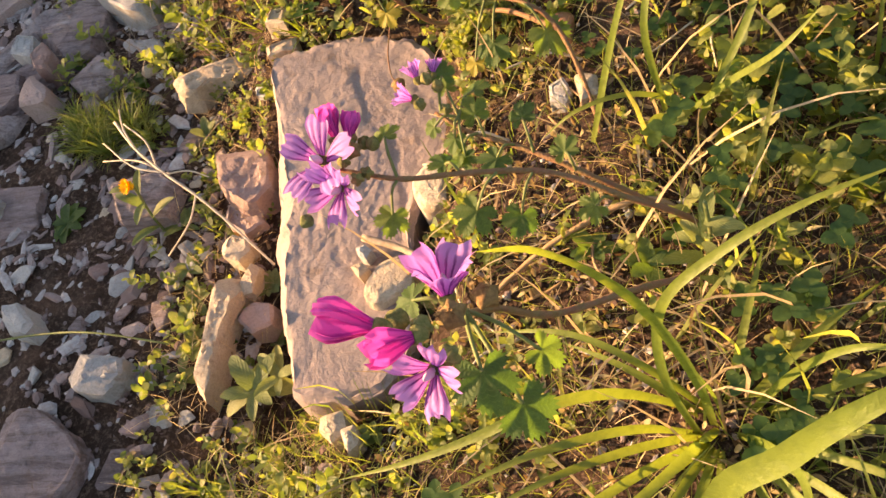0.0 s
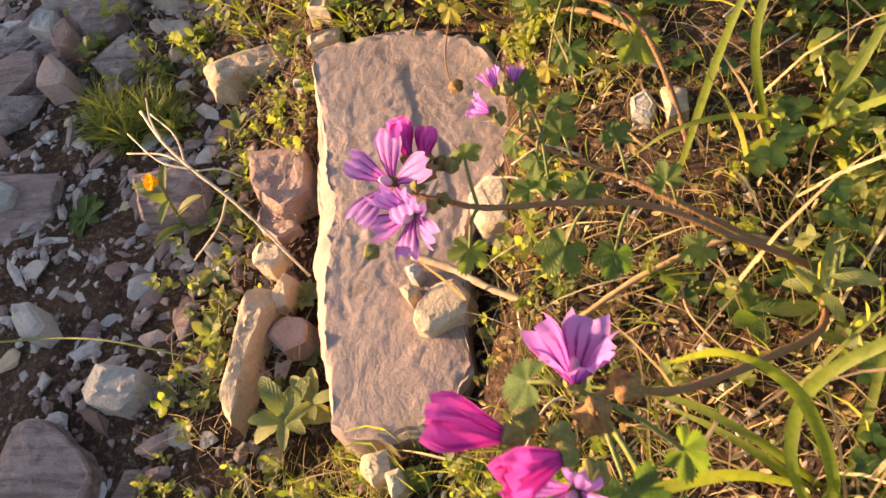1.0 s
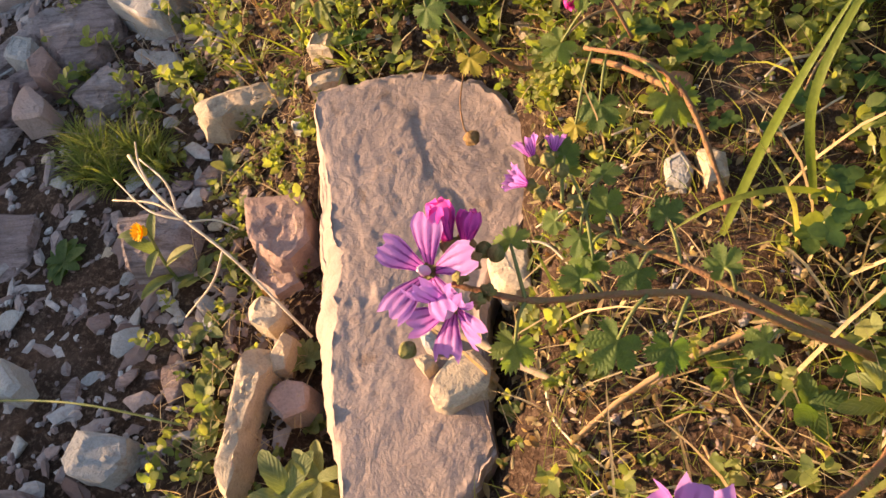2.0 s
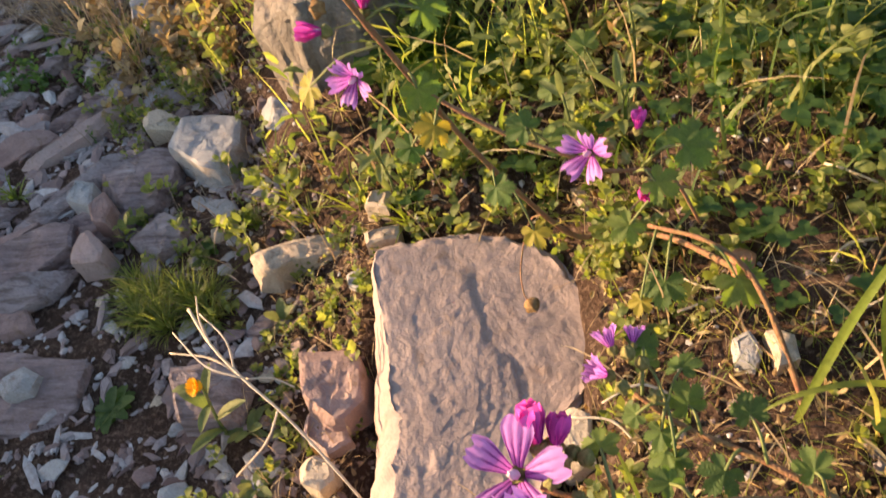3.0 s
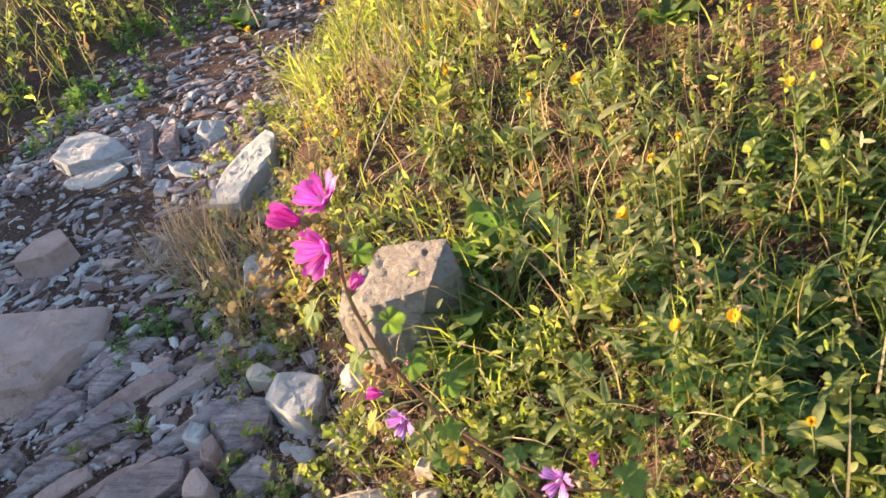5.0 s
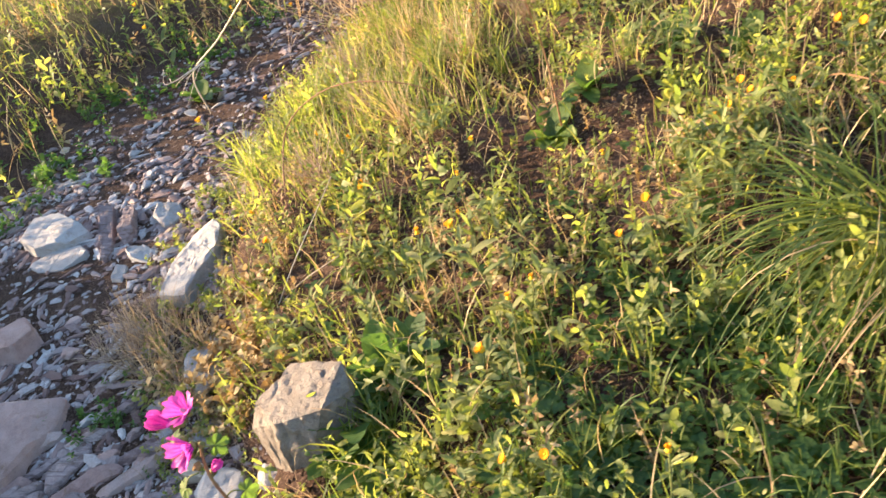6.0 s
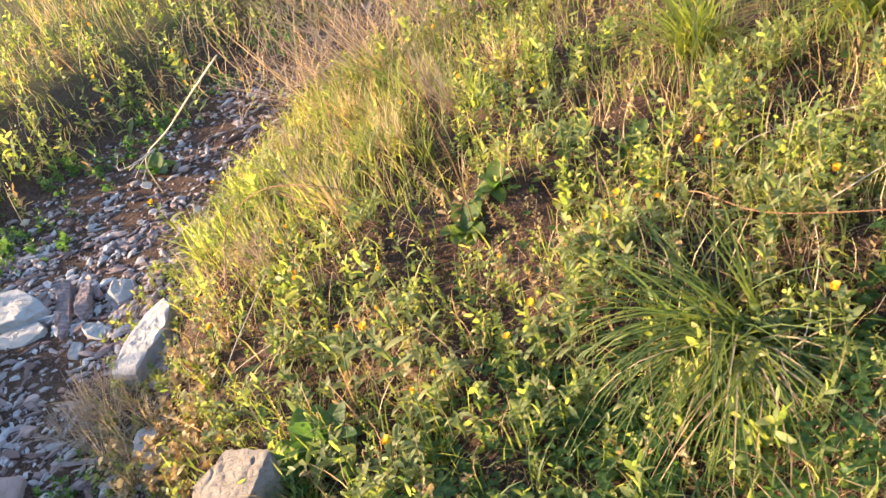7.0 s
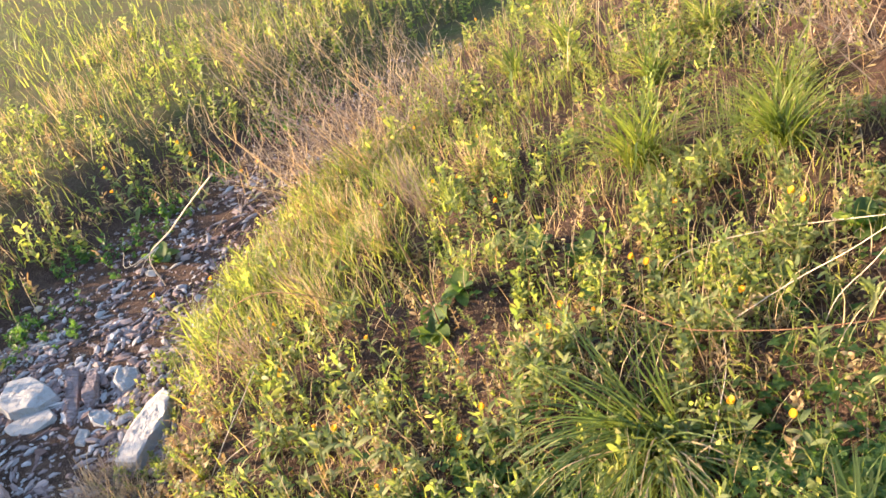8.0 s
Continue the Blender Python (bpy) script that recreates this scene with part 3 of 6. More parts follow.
STONES_B = [
    (PALE_STONE, 0.165, [(-0.624, 0.799), (-0.617, 0.850), (-0.591, 0.873), (-0.541, 0.849), (-0.526, 0.787), (-0.533, 0.742), (-0.566, 0.753)]),
    (PALE_STONE, 0.182, [(-0.500, 0.823), (-0.493, 0.842), (-0.456, 0.821), (-0.418, 0.811), (-0.414, 0.786), (-0.464, 0.788), (-0.487, 0.796)]),
    (CREAM_STONE, 0.150, [(-0.690, 0.871), (-0.670, 0.887), (-0.626, 0.867), (-0.628, 0.846), (-0.674, 0.849)]),
    (SHALE, 0.146, [(-0.720, 0.770), (-0.667, 0.814), (-0.628, 0.819), (-0.608, 0.767), (-0.640, 0.733), (-0.670, 0.709), (-0.705, 0.731)]),
    (SHALE, 0.144, [(-0.641, 0.672), (-0.610, 0.712), (-0.581, 0.701), (-0.574, 0.666), (-0.610, 0.645)]),
    (PALE_STONE, 0.156, [(-0.741, 0.735), (-0.738, 0.768), (-0.711, 0.760), (-0.704, 0.722)]),
    (PINK_STONE, 0.162, [(-0.699, 0.717), (-0.688, 0.739), (-0.667, 0.714), (-0.667, 0.688), (-0.684, 0.689)]),
    (PINK_STONE, 0.160, [(-0.706, 0.661), (-0.698, 0.688), (-0.658, 0.657), (-0.654, 0.633), (-0.692, 0.635)]),
    (SHALE, 0.140, [(-0.858, 0.629), (-0.840, 0.688), (-0.760, 0.726), (-0.729, 0.717), (-0.717, 0.671), (-0.761, 0.628), (-0.792, 0.563), (-0.807, 0.535)]),
    (SHALE, 0.136, [(-0.999, 0.882), (-0.969, 0.938), (-0.938, 0.964), (-0.921, 0.919), (-0.955, 0.853), (-0.972, 0.833)]),
    (PINK_STONE, 0.138, [(-0.785, 0.577), (-0.761, 0.613), (-0.725, 0.567), (-0.758, 0.554)]),
    (PALE_STONE, 0.152, [(-0.720, 0.482), (-0.723, 0.502), (-0.708, 0.514), (-0.679, 0.500), (-0.683, 0.481), (-0.707, 0.475)]),
]
STONES_C = [
    (SHALE, 0.137, [(-0.828, 0.530), (-0.760, 0.546), (-0.698, 0.530), (-0.636, 0.520), (-0.627, 0.484), (-0.664, 0.448), (-0.761, 0.444)]),
    (SHALE, 0.138, [(-0.816, 0.898), (-0.785, 0.935), (-0.739, 0.959), (-0.725, 0.944), (-0.766, 0.909), (-0.799, 0.879)]),
    (PALE_STONE, 0.150, [(-0.797, 1.155), (-0.771, 1.196), (-0.722, 1.168), (-0.691, 1.101), (-0.713, 1.049), (-0.760, 1.065)]),
    (PALE_STONE, 0.150, [(-1.630, 1.837), (-1.506, 1.840), (-1.375, 1.733), (-1.411, 1.676), (-1.514, 1.652), (-1.60, 1.70)]),
    (PALE_STONE, 0.128, [(-1.523, 1.631), (-1.469, 1.665), (-1.371, 1.672), (-1.316, 1.627), (-1.383, 1.579), (-1.486, 1.581)]),
    (SHALE, 0.140, [(-1.386, 1.830), (-1.372, 1.863), (-1.340, 1.836), (-1.234, 1.602), (-1.261, 1.587), (-1.315, 1.690)]),
    (SHALE, 0.142, [(-1.255, 1.690), (-1.308, 1.844), (-1.265, 1.825), (-1.211, 1.708), (-1.230, 1.672)]),
    (PALE_STONE, 0.124, [(-1.200, 1.622), (-1.155, 1.643), (-1.097, 1.614), (-1.086, 1.553), (-1.160, 1.580)]),
    (PALE_STONE, 0.165, [(-0.965, 1.373), (-0.985, 1.499), (-0.970, 1.645), (-0.940, 1.672), (-0.882, 1.620), (-0.852, 1.522), (-0.881, 1.445), (-0.887, 1.363)]),
    (PALE_STONE, 0.125, [(-1.204, 1.864), (-1.149, 1.872), (-1.087, 1.777), (-1.110, 1.704), (-1.179, 1.771)]),
    (PINK_STONE, 0.172, [(-1.322, 1.079), (-1.236, 1.096), (-1.050, 1.071), (-1.034, 1.007), (-1.063, 0.937), (-1.075, 0.857), (-1.146, 0.821), (-1.26, 0.90)]),
    (PINK_STONE, 0.165, [(-1.372, 1.219), (-1.388, 1.323), (-1.331, 1.343), (-1.272, 1.284), (-1.293, 1.219)]),
    (SHALE, 0.150, [(-0.63, 0.231), (-0.597, 0.246), (-0.559, 0.246), (-0.518, 0.219), (-0.496, 0.199), (-0.503, 0.175), (-0.519, 0.152), (-0.604, 0.156)]),
    (PALE_STONE, 0.160, [(-0.525, 0.271), (-0.512, 0.29), (-0.471, 0.286), (-0.465, 0.267), (-0.483, 0.249), (-0.511, 0.255)]),
    (PALE_STONE, 0.158, [(-0.624, 0.358), (-0.607, 0.359), (-0.584, 0.334), (-0.592, 0.321), (-0.614, 0.328)]),
    (PALE_STONE, 0.125, [(-1.186, 1.502), (-1.198, 1.562), (-1.160, 1.557), (-1.146, 1.485)]),
]
NAMES = {"pink_stone": "pinkish broken stone", "cream_stone": "cream limestone piece lit by low sun", "pale_grey_stone": "pale blue-grey limestone piece", "mauve_shale": "flat mauve shale slab in the path"}
for k, (mat, top, outline) in enumerate(STONES + STONES_B + STONES_C):
    cx, cy = np.mean(outline, axis=0)
    slab_stone("stone", outline, top, float(height(cx, cy)) - 0.012, mat, NAMES[mat.name] + ", embedded in soil", "stone", "stones of the path", rough=(0.0058 if mat is CREAM_STONE else 0.0036) + 0.007 * max(0.0, float(np.ptp(np.array(outline), axis=0).max()) - 0.08), dome=0.0, points=64, rings=12, seed=k * 3.7, tilt=(rnd.uniform(-0.2, 0.08), rnd.uniform(-0.12, 0.12)), undercut=-0.03, craggy=0.001, facets=1 if cy > 1.0 else 2 if top - float(height(cx, cy)) < 0.03 else 4)

# small stones that lie on the slab and in the herbs
SMALL = [
    (CREAM_STONE, 0.219, 0.200, "pale cream stone lying on the slab", [(-0.211, 0.293), (-0.198, 0.314), (-0.179, 0.319), (-0.167, 0.305), (-0.170, 0.290), (-0.198, 0.276), (-0.207, 0.281)]),
    (CREAM_STONE, 0.221, 0.198, "cream stone lying at the slab's edge", [(-0.171, 0.388), (-0.152, 0.408), (-0.141, 0.402), (-0.139, 0.362), (-0.160, 0.359), (-0.169, 0.375)]),
    (PALE_STONE, 0.219, 0.204, "small white pebble on the slab", [(-0.217, 0.330), (-0.210, 0.333), (-0.204, 0.327), (-0.209, 0.320), (-0.215, 0.323)]),
    (CREAM_STONE, 0.217, 0.204, "small cream pebble on the slab", [(-0.222, 0.314), (-0.214, 0.318), (-0.206, 0.311), (-0.213, 0.303)]),
    (CREAM_STONE, 0.205, 0.18, "cream stone by the slab's end", [(-0.244, 0.193), (-0.226, 0.198), (-0.221, 0.181), (-0.234, 0.172), (-0.244, 0.181)]),
    (CREAM_STONE, 0.212, 0.19, "cream stone by the slab's end", [(-0.223, 0.179), (-0.213, 0.183), (-0.208, 0.169), (-0.218, 0.162)]),
    (RUST_STONE, 0.275, 0.245, "rust-red stone among the herbs", [(-0.036, 0.490), (-0.027, 0.498), (-0.018, 0.489), (-0.023, 0.470), (-0.034, 0.470)]),
    (PALE_STONE, 0.268, 0.24, "pale stone half covered with straw", [(-0.044, 0.426), (-0.032, 0.432), (-0.026, 0.415), (-0.032, 0.404), (-0.044, 0.409)]),
    (CREAM_STONE, 0.272, 0.24, "cream stone half covered with straw", [(-0.024, 0.430), (-0.006, 0.426), (-0.006, 0.405), (-0.020, 0.400)]),
    (PALE_STONE, 0.225, 0.19, "white stone under the mallow", [(-0.200, 0.680), (-0.160, 0.690), (-0.135, 0.640), (-0.150, 0.615), (-0.190, 0.640)]),
    (CREAM_STONE, 0.225, 0.19, "cream stone under the mallow", [(-0.150, 0.610), (-0.120, 0.620), (-0.105, 0.590), (-0.130, 0.575)]),
]
for k, (mat, top, base, label, outline) in enumerate(SMALL):
    slab_stone("stone", outline, top, base - 0.004, mat, label, "stone", rough=0.002, dome=0.001, points=40, rings=6, facets=3, seed=50 + k * 2.1, tilt=(rnd.uniform(-0.1, 0.1), rnd.uniform(-0.1, 0.1)))


def boulder():
    """A blocky upright rock with a broad broken front, steep sides and a rough top."""
    bm = bmesh.new()
    at = Vector((-0.38, 0.87, 0.20))
    for co in ((-0.475, 0.835, 0.10), (-0.405, 0.790, 0.10), (-0.350, 0.792, 0.10), (-0.300, 0.850, 0.10), (-0.290, 0.93, 0.10), (-0.45, 0.95, 0.10), (-0.478, 0.845, 0.27), (-0.410, 0.794, 0.265), (-0.340, 0.796, 0.285),
               (-0.468, 0.874, 0.302), (-0.405, 0.808, 0.318), (-0.322, 0.816, 0.336), (-0.292, 0.868, 0.318), (-0.42, 0.945, 0.314), (-0.312, 0.915, 0.336)):
        bm.verts.new(Vector(co) - at)
    bmesh.ops.convex_hull(bm, input=bm.verts[:])
    bmesh.ops.subdivide_edges(bm, edges=bm.edges[:], cuts=16, use_grid_fill=True)
    bmesh.ops.triangulate(bm, faces=bm.faces[:])
    bm.normal_update()
    for v in bm.verts:
        q = v.co
        n1 = noise.fractal((q.x * 15 + 3, q.y * 15, q.z * 10), 1.0, 2.0, 3)
        groove = abs(noise.noise((q.x * 30, q.y * 30 + 4, q.z * 6)))
        hole = max(0.0, noise.noise((q.x * 34 + 2, q.y * 34, q.z * 30 + 5)) - 0.2)
        v.co = q + v.normal * (0.0028 * n1 - 0.026 * max(0, 0.2 - groove) * (1 if q.z < 0.10 else 0.5) - 0.004 * hole + 0.0022 * noise.fractal(q * 75, 0.9, 2.0, 4))
    ob = part("rock", bm, ROCK_STONE)
    ob.data.set_sharp_from_angle(angle=radians(28))
    ob.matrix_basis = Matrix.Translation(at)
    tagged(ob, "blocky weathered grey-cream rock standing at the path's edge", "rock")


def ledges():
    """Thin layers of bedrock that crop out along the path, all running the same way."""
    r = random.Random(17)
    along, across = Vector((0.82, 0.56)).normalized(), Vector((-0.56, 0.82)).normalized()
    for k in range(32):
        s0, t0 = r.uniform(-0.19, 0.17), -0.18 + 0.46 * k / 31
        at = Vector((-0.88, 0.74)) + along * s0 + across * t0
        x, y, L, w = at.x, at.y, r.uniform(0.07, 0.20), r.uniform(0.012, 0.030)
        c = Vector((x, y))
        outline = []
        for s, t in ((-0.52, -0.35), (-0.1, -0.5), (0.45, -0.5), (0.55, 0.1), (0.35, 0.5), (-0.35, 0.48)):
            q = c + along * L * (s + r.uniform(-0.1, 0.1)) + across * w * (t + r.uniform(-0.2, 0.2))
            outline.append((q.x, q.y))
        base = float(height(x, y)) - 0.02
        slab_stone("stone", outline, base + 0.026 + r.uniform(0, 0.012), base, (SHALE, PINK_STONE, SHALE)[k % 3], "long mauve layer of bedrock in the path", "stone", "stones of the path", rough=0.003, dome=0.0, points=60, rings=7, seed=80 + k, tilt=(-0.17 + r.uniform(-0.06, 0.06), 0.46 + r.uniform(-0.14, 0.14)), craggy=0.002, facets=3)


ledges()
boulder()

# loose stones of the path
CHIPS = [chip_mesh("stone", s, f, l) for s, f, l in ((1, 0.35, 1.3), (2, 0.5, 1.1), (3, 0.28, 1.7), (4, 0.6, 1.0), (5, 0.4, 1.45), (6, 0.3, 1.2), (7, 0.45, 1.9), (8, 0.55, 1.15))]
CHIP_MATS = [PINK_STONE, SHALE, PALE_STONE, PINK_STONE, SHALE, CREAM_STONE, SHALE, PALE_STONE]
CHIP_SAY = ["pinkish angular stone on the path", "mauve shale chip on the path", "pale grey stone chip on the path", "pinkish angular stone on the path", "mauve shale chip on the path", "cream stone chip on the path", "long mauve shale splinter on the path", "pale grey stone chip on the path"]
for me, mat in zip(CHIPS, CHIP_MATS):
    me.materials.append(mat)
TAKEN = [(float(np.mean([p[0] for p in o])), float(np.mean([p[1] for p in o])), 0.6 * float(np.ptp(np.array(o), axis=0).max())) for _, _, o in STONES + STONES_B + STONES_C]
made = 0
while made < 245:
    y = rnd.uniform(0.1, 2.6) if made > 130 else rnd.uniform(0.12, 0.9)
    w = float(np.interp(y, EDGE_Y, PATH_W))
    x = float(np.interp(y, EDGE_Y, EDGE_X)) - (rnd.uniform(-0.08, w) if made > 130 else rnd.uniform(-0.03, 0.13) if made < 75 else rnd.uniform(0, 0.45))
    size = rnd.choice((0.012, 0.016, 0.02, 0.02, 0.027, 0.035)) * (1 if y < 0.9 else 1.6)
    if any((x - a) ** 2 + (y - b) ** 2 < (r * 0.75 + size * 0.4) ** 2 for a, b, r in TAKEN) or (x > -0.335 and 0.19 < y < 0.62):
        continue
    TAKEN.append((x, y, size * 0.5))
    k = rnd.randrange(8)
    ob = new("stone", CHIPS[k])
    ob.matrix_basis = pose(x, y, float(ground_z(x, y)) - size * 0.06, rnd.uniform(-14, 14), rnd.uniform(-14, 14), rnd.uniform(0, 360)) @ Matrix.Scale(size, 4)
    tagged(ob, CHIP_SAY[k], "stone", "loose stones of the path")
    made += 1


def noise_patch(x, y):
    return np.array([0.5 + noise.fractal((a * 4, b * 4, 3.3), 1.0, 2.0, 3) for a, b in zip(x, y)])


def along_path(y, beside):
    """Random places across the path at the given y."""
    x = np.interp(y, EDGE_Y, EDGE_X) + 0.4 * np.sin(1.4 * (y + 0.3)) * smooth((-0.3 - y) / 0.8)
    return x + beside - rng.uniform(0, 1, len(y)) * (np.interp(y, EDGE_Y, PATH_W) + beside)


def gravel():
    shapes = []
    for s in range(6):
        r = np.random.default_rng(s)
        a = np.linspace(0, 2 * np.pi, 6)[:-1]
        low = np.stack([np.cos(a), np.sin(a), 0 * a - 0.3], -1) * r.uniform(0.35, 0.6, (5, 1))
        high = np.stack([np.cos(a + 0.4), np.sin(a + 0.4), 0 * a + 0.45], -1) * r.uniform(0.25, 0.5, (5, 1))
        v = np.concatenate([low, high, [[0, 0, r.uniform(0.2, 0.32)]]]) * [1, r.uniform(0.6, 1), r.uniform(0.6, 1.0)]
        f = []
        for i in range(5):
            j = (i + 1) % 5
            f += [(i, j, 5 + j), (i, 5 + j, 5 + i), (5 + i, 5 + j, 10)]
        shapes.append((v, f))
    n = 13500
    y = np.concatenate([rng.uniform(-0.1, 1.0, n // 2), rng.uniform(0.6, 4.6, n - n // 2)])
    w = np.interp(y, EDGE_Y, PATH_W)
    x = np.interp(y, EDGE_Y, EDGE_X) + 0.12 - rng.uniform(0, 1, n) ** 0.9 * (w + 0.15)
    far = rng.uniform(-3.0, -0.1, 2600)
    x, y = np.r_[x, along_path(far, 0.1)], np.r_[y, far]
    n = len(x)
    keep = ~((x > -0.32) & (y < 0.62) & (y > 0.18)) & ((y < 2.1) | (rng.uniform(0, 1, n) < 0.75))
    x, y = x[keep], y[keep]
    s = rng.choice([0.003, 0.004, 0.006, 0.008, 0.011], len(x), p=[0.3, 0.3, 0.22, 0.12, 0.06]) * (1 + 0.5 * (y > 1))
    xs = rng.uniform(-0.33, 0.05, 1500)
    ys = rng.uniform(0.12, 0.75, 1500)
    ok = ~((xs < -0.12) & (ys > 0.19) & (ys < 0.6))
    x, y, s = np.r_[x, xs[ok]], np.r_[y, ys[ok]], np.r_[s, rng.choice([0.002, 0.003, 0.005], int(ok.sum()))]
    at = np.stack([x, y, ground_z(x, y) + s * 0.1], -1)
    stuff("gravel", scatter(shapes, at, rng.uniform(0, 6.3, len(x)), s * 1.6, rng.uniform(-0.5, 0.5, len(x))), GRAVEL, "loose pink and grey gravel on dark soil", "gravel", False)
    x, y = rng.uniform(-0.42, 0.12, 5200), rng.uniform(0.1, 0.86, 5200)
    ok = ~((x < -0.12) & (x > -0.33) & (y > 0.19) & (y < 0.6)) & (off_path(x, y)[0] > -0.02)
    x, y = x[ok], y[ok]
    s = rng.choice([0.003, 0.005, 0.008], len(x), p=[0.5, 0.35, 0.15])
    at = np.stack([x, y, ground_z(x, y) + s * 0.15], -1)
    stuff("soil_crumbs", scatter(shapes, at, rng.uniform(0, 6.3, len(x)), s * 1.7, rng.uniform(-0.5, 0.5, len(x))), SOIL, "dark brown crumbs of soil between the stones", "soil", False)
    # flat shards between the larger stones
    n = 15000
    y = np.concatenate([-0.1 + 1.05 * rng.uniform(0, 1, n // 3) - 1.6 * (rng.uniform(0, 1, n // 3) < 0.12) * rng.uniform(0, 1, n // 3), rng.uniform(0.7, 3.4, n - n // 3)])
    x = np.interp(y, EDGE_Y, EDGE_X) + 0.06 - rng.uniform(0, 1, n) * (np.interp(y, EDGE_Y, PATH_W) * 0.95)
    far = rng.uniform(-3.0, -0.1, 2500)
    x, y = np.r_[x, along_path(far, 0.05)], np.r_[y, far]
    n = len(x)
    keep = ~((x > -0.34) & (y < 0.62) & (y > 0.18)) & (rng.uniform(0, 1, n) < np.where(y > 2.15, 0.3, 1.0)) & (rng.uniform(0, 1, n) < (0.2 + 0.8 * smooth(1.6 * noise_patch(x, y) - 0.3)) * np.where((y > 0.45) & (y < 1.15), 0.6, 1.0))
    x, y = x[keep], y[keep]
    s = rng.choice([0.009, 0.013, 0.018, 0.028], len(x), p=[0.36, 0.32, 0.21, 0.11]) * (0.8 + 0.5 * (y > 0.9))
    at = np.stack([x, y, ground_z(x, y) + s * 0.02], -1)
    flat = [(v * [1.0, 0.7, 0.55], f) for v, f in shapes] + [(v * [1.3, 0.5, 0.4], f) for v, f in shapes]
    stuff("shards", scatter(flat, at, rng.uniform(0, 6.3, len(x)), s * 1.95, rng.uniform(-0.35, 0.35, len(x))), GRAVEL, "flat angular pink and grey shards on the path", "stone shards", False)


gravel()

# ---- ground cover ----
def in_slab(x, y):
    """True inside the slab's outline."""
    odd = np.zeros(np.shape(x), bool)
    for (x0, y0), (x1, y1) in zip(SLAB, SLAB[1:] + SLAB[:1]):
        if y0 != y1:
            odd ^= ((y0 > y) != (y1 > y)) & (x < x0 + (y - y0) * (x1 - x0) / (y1 - y0))
    return odd


def away(x, y):
    """False where a large stone lies."""
    slab = ~in_slab(x, y)
    rock = ((x + 0.42) / 0.095) ** 2 + ((y - 0.87) / 0.125) ** 2 > 1
    pale = ((x + 0.915) / 0.05) ** 2 + ((y - 1.51) / 0.15) ** 2 > 1
    return slab & rock & pale


def patch(x, y, f, seed):
    return 0.5 + 0.5 * np.sin(x * f + seed + 1.7 * np.sin(y * f * 0.8 + seed)) * np.sin(y * f * 1.1 + 2 * seed + 1.5 * np.sin(x * f * 0.7))


def spots(n, box, weight):
    """About n random places in the box, kept by weight(x, y), a chance from 0 to 1."""
    x, y = rng.uniform(box[0], box[1], n), rng.uniform(box[2], box[3], n)
    chance = weight(x, y)
    if box[1] - box[0] > 1.8:
        ragged = 0.25 * np.sin(y * 3.1 + 1.3 * np.sin(y * 7.0)) + 0.25
        chance = chance * smooth((box[1] - x - ragged) / 0.35) * smooth((x - box[0] - ragged * (box[0] < -1.5)) / (0.35 if box[0] < -1.5 else 0.02))
    keep = (rng.uniform(0, 1, n) < chance) & away(x, y)
    x, y = x[keep], y[keep]
    return np.stack([x, y, ground_z(x, y) - 0.002], -1)


def meadow(x, y):
    d, l = off_path(x, y)
    m = smooth((d - 0.02) / 0.2)
    bare = (1 - smooth((x + 0.14) / 0.25)) * (1 - smooth((y - 0.55) / 0.2))
    return m * (1 - 0.85 * bare)


def tall_zone(x, y):
    """Where long grass and straw take the herbs' place."""
    return smooth((y - 1.45) / 0.3) * smooth((0.1 - x) / 0.4)


def hollow(x, y):
    """Less grows in the hollow behind the herbs."""
    return 1 - 0.8 * np.exp(-((x - 0.12) / 0.16) ** 2 - ((y - 1.45) / 0.12) ** 2) - 0.6 * np.exp(-((x - 0.55) / 0.12) ** 2 - ((y - 1.25) / 0.1) ** 2) - 0.5 * np.exp(-((x + 0.35) / 0.15) ** 2 - ((y - 1.2) / 0.1) ** 2)


def far_bank(x, y):
    d, l = off_path(x, y)
    ragged = 0.16 * np.sin(x * 6.1 + 2.0 * np.sin(y * 4.3)) * np.sin(y * 5.3 + 1.0) + 0.09 * np.sin(y * 13.0 + 2.0 * np.sin(x * 9.0))
    return smooth((l + ragged + 0.14) / 0.25)


def sprig(leaves, tall, leaf_len, leaf_w, r, spread=0.9):
    """A small upright herb with leaves all the way up."""
    pieces = []
    lean = (r.uniform(-0.25, 0.25), r.uniform(-0.25, 0.25))
    v, f = blade_shape(tall, 0.0022, 0.3, 3, 1.5)
    pieces.append((v, f))
    for i in range(leaves):
        t = (i + 0.6) / leaves
        size = leaf_len * r.uniform(0.7, 1.15) * (1.05 - 0.45 * t)
        v, f, _ = leaf_shape(size, leaf_w * size / leaf_len, 3, r.uniform(-0.1, 0.6), r.uniform(-0.3, 1.6), 0.5, r.uniform(0.1, spread))
        v = v @ turn(0, r.uniform(-0.9, 0.9), i * 2.4 + r.uniform(-0.5, 0.5)).T
        y = tall * t * 0.3 * (1 - math.cos(t))
        pieces.append((v + [lean[0] * tall * t, y + lean[1] * tall * t, tall * t * 0.96], f))
    return joined(pieces)


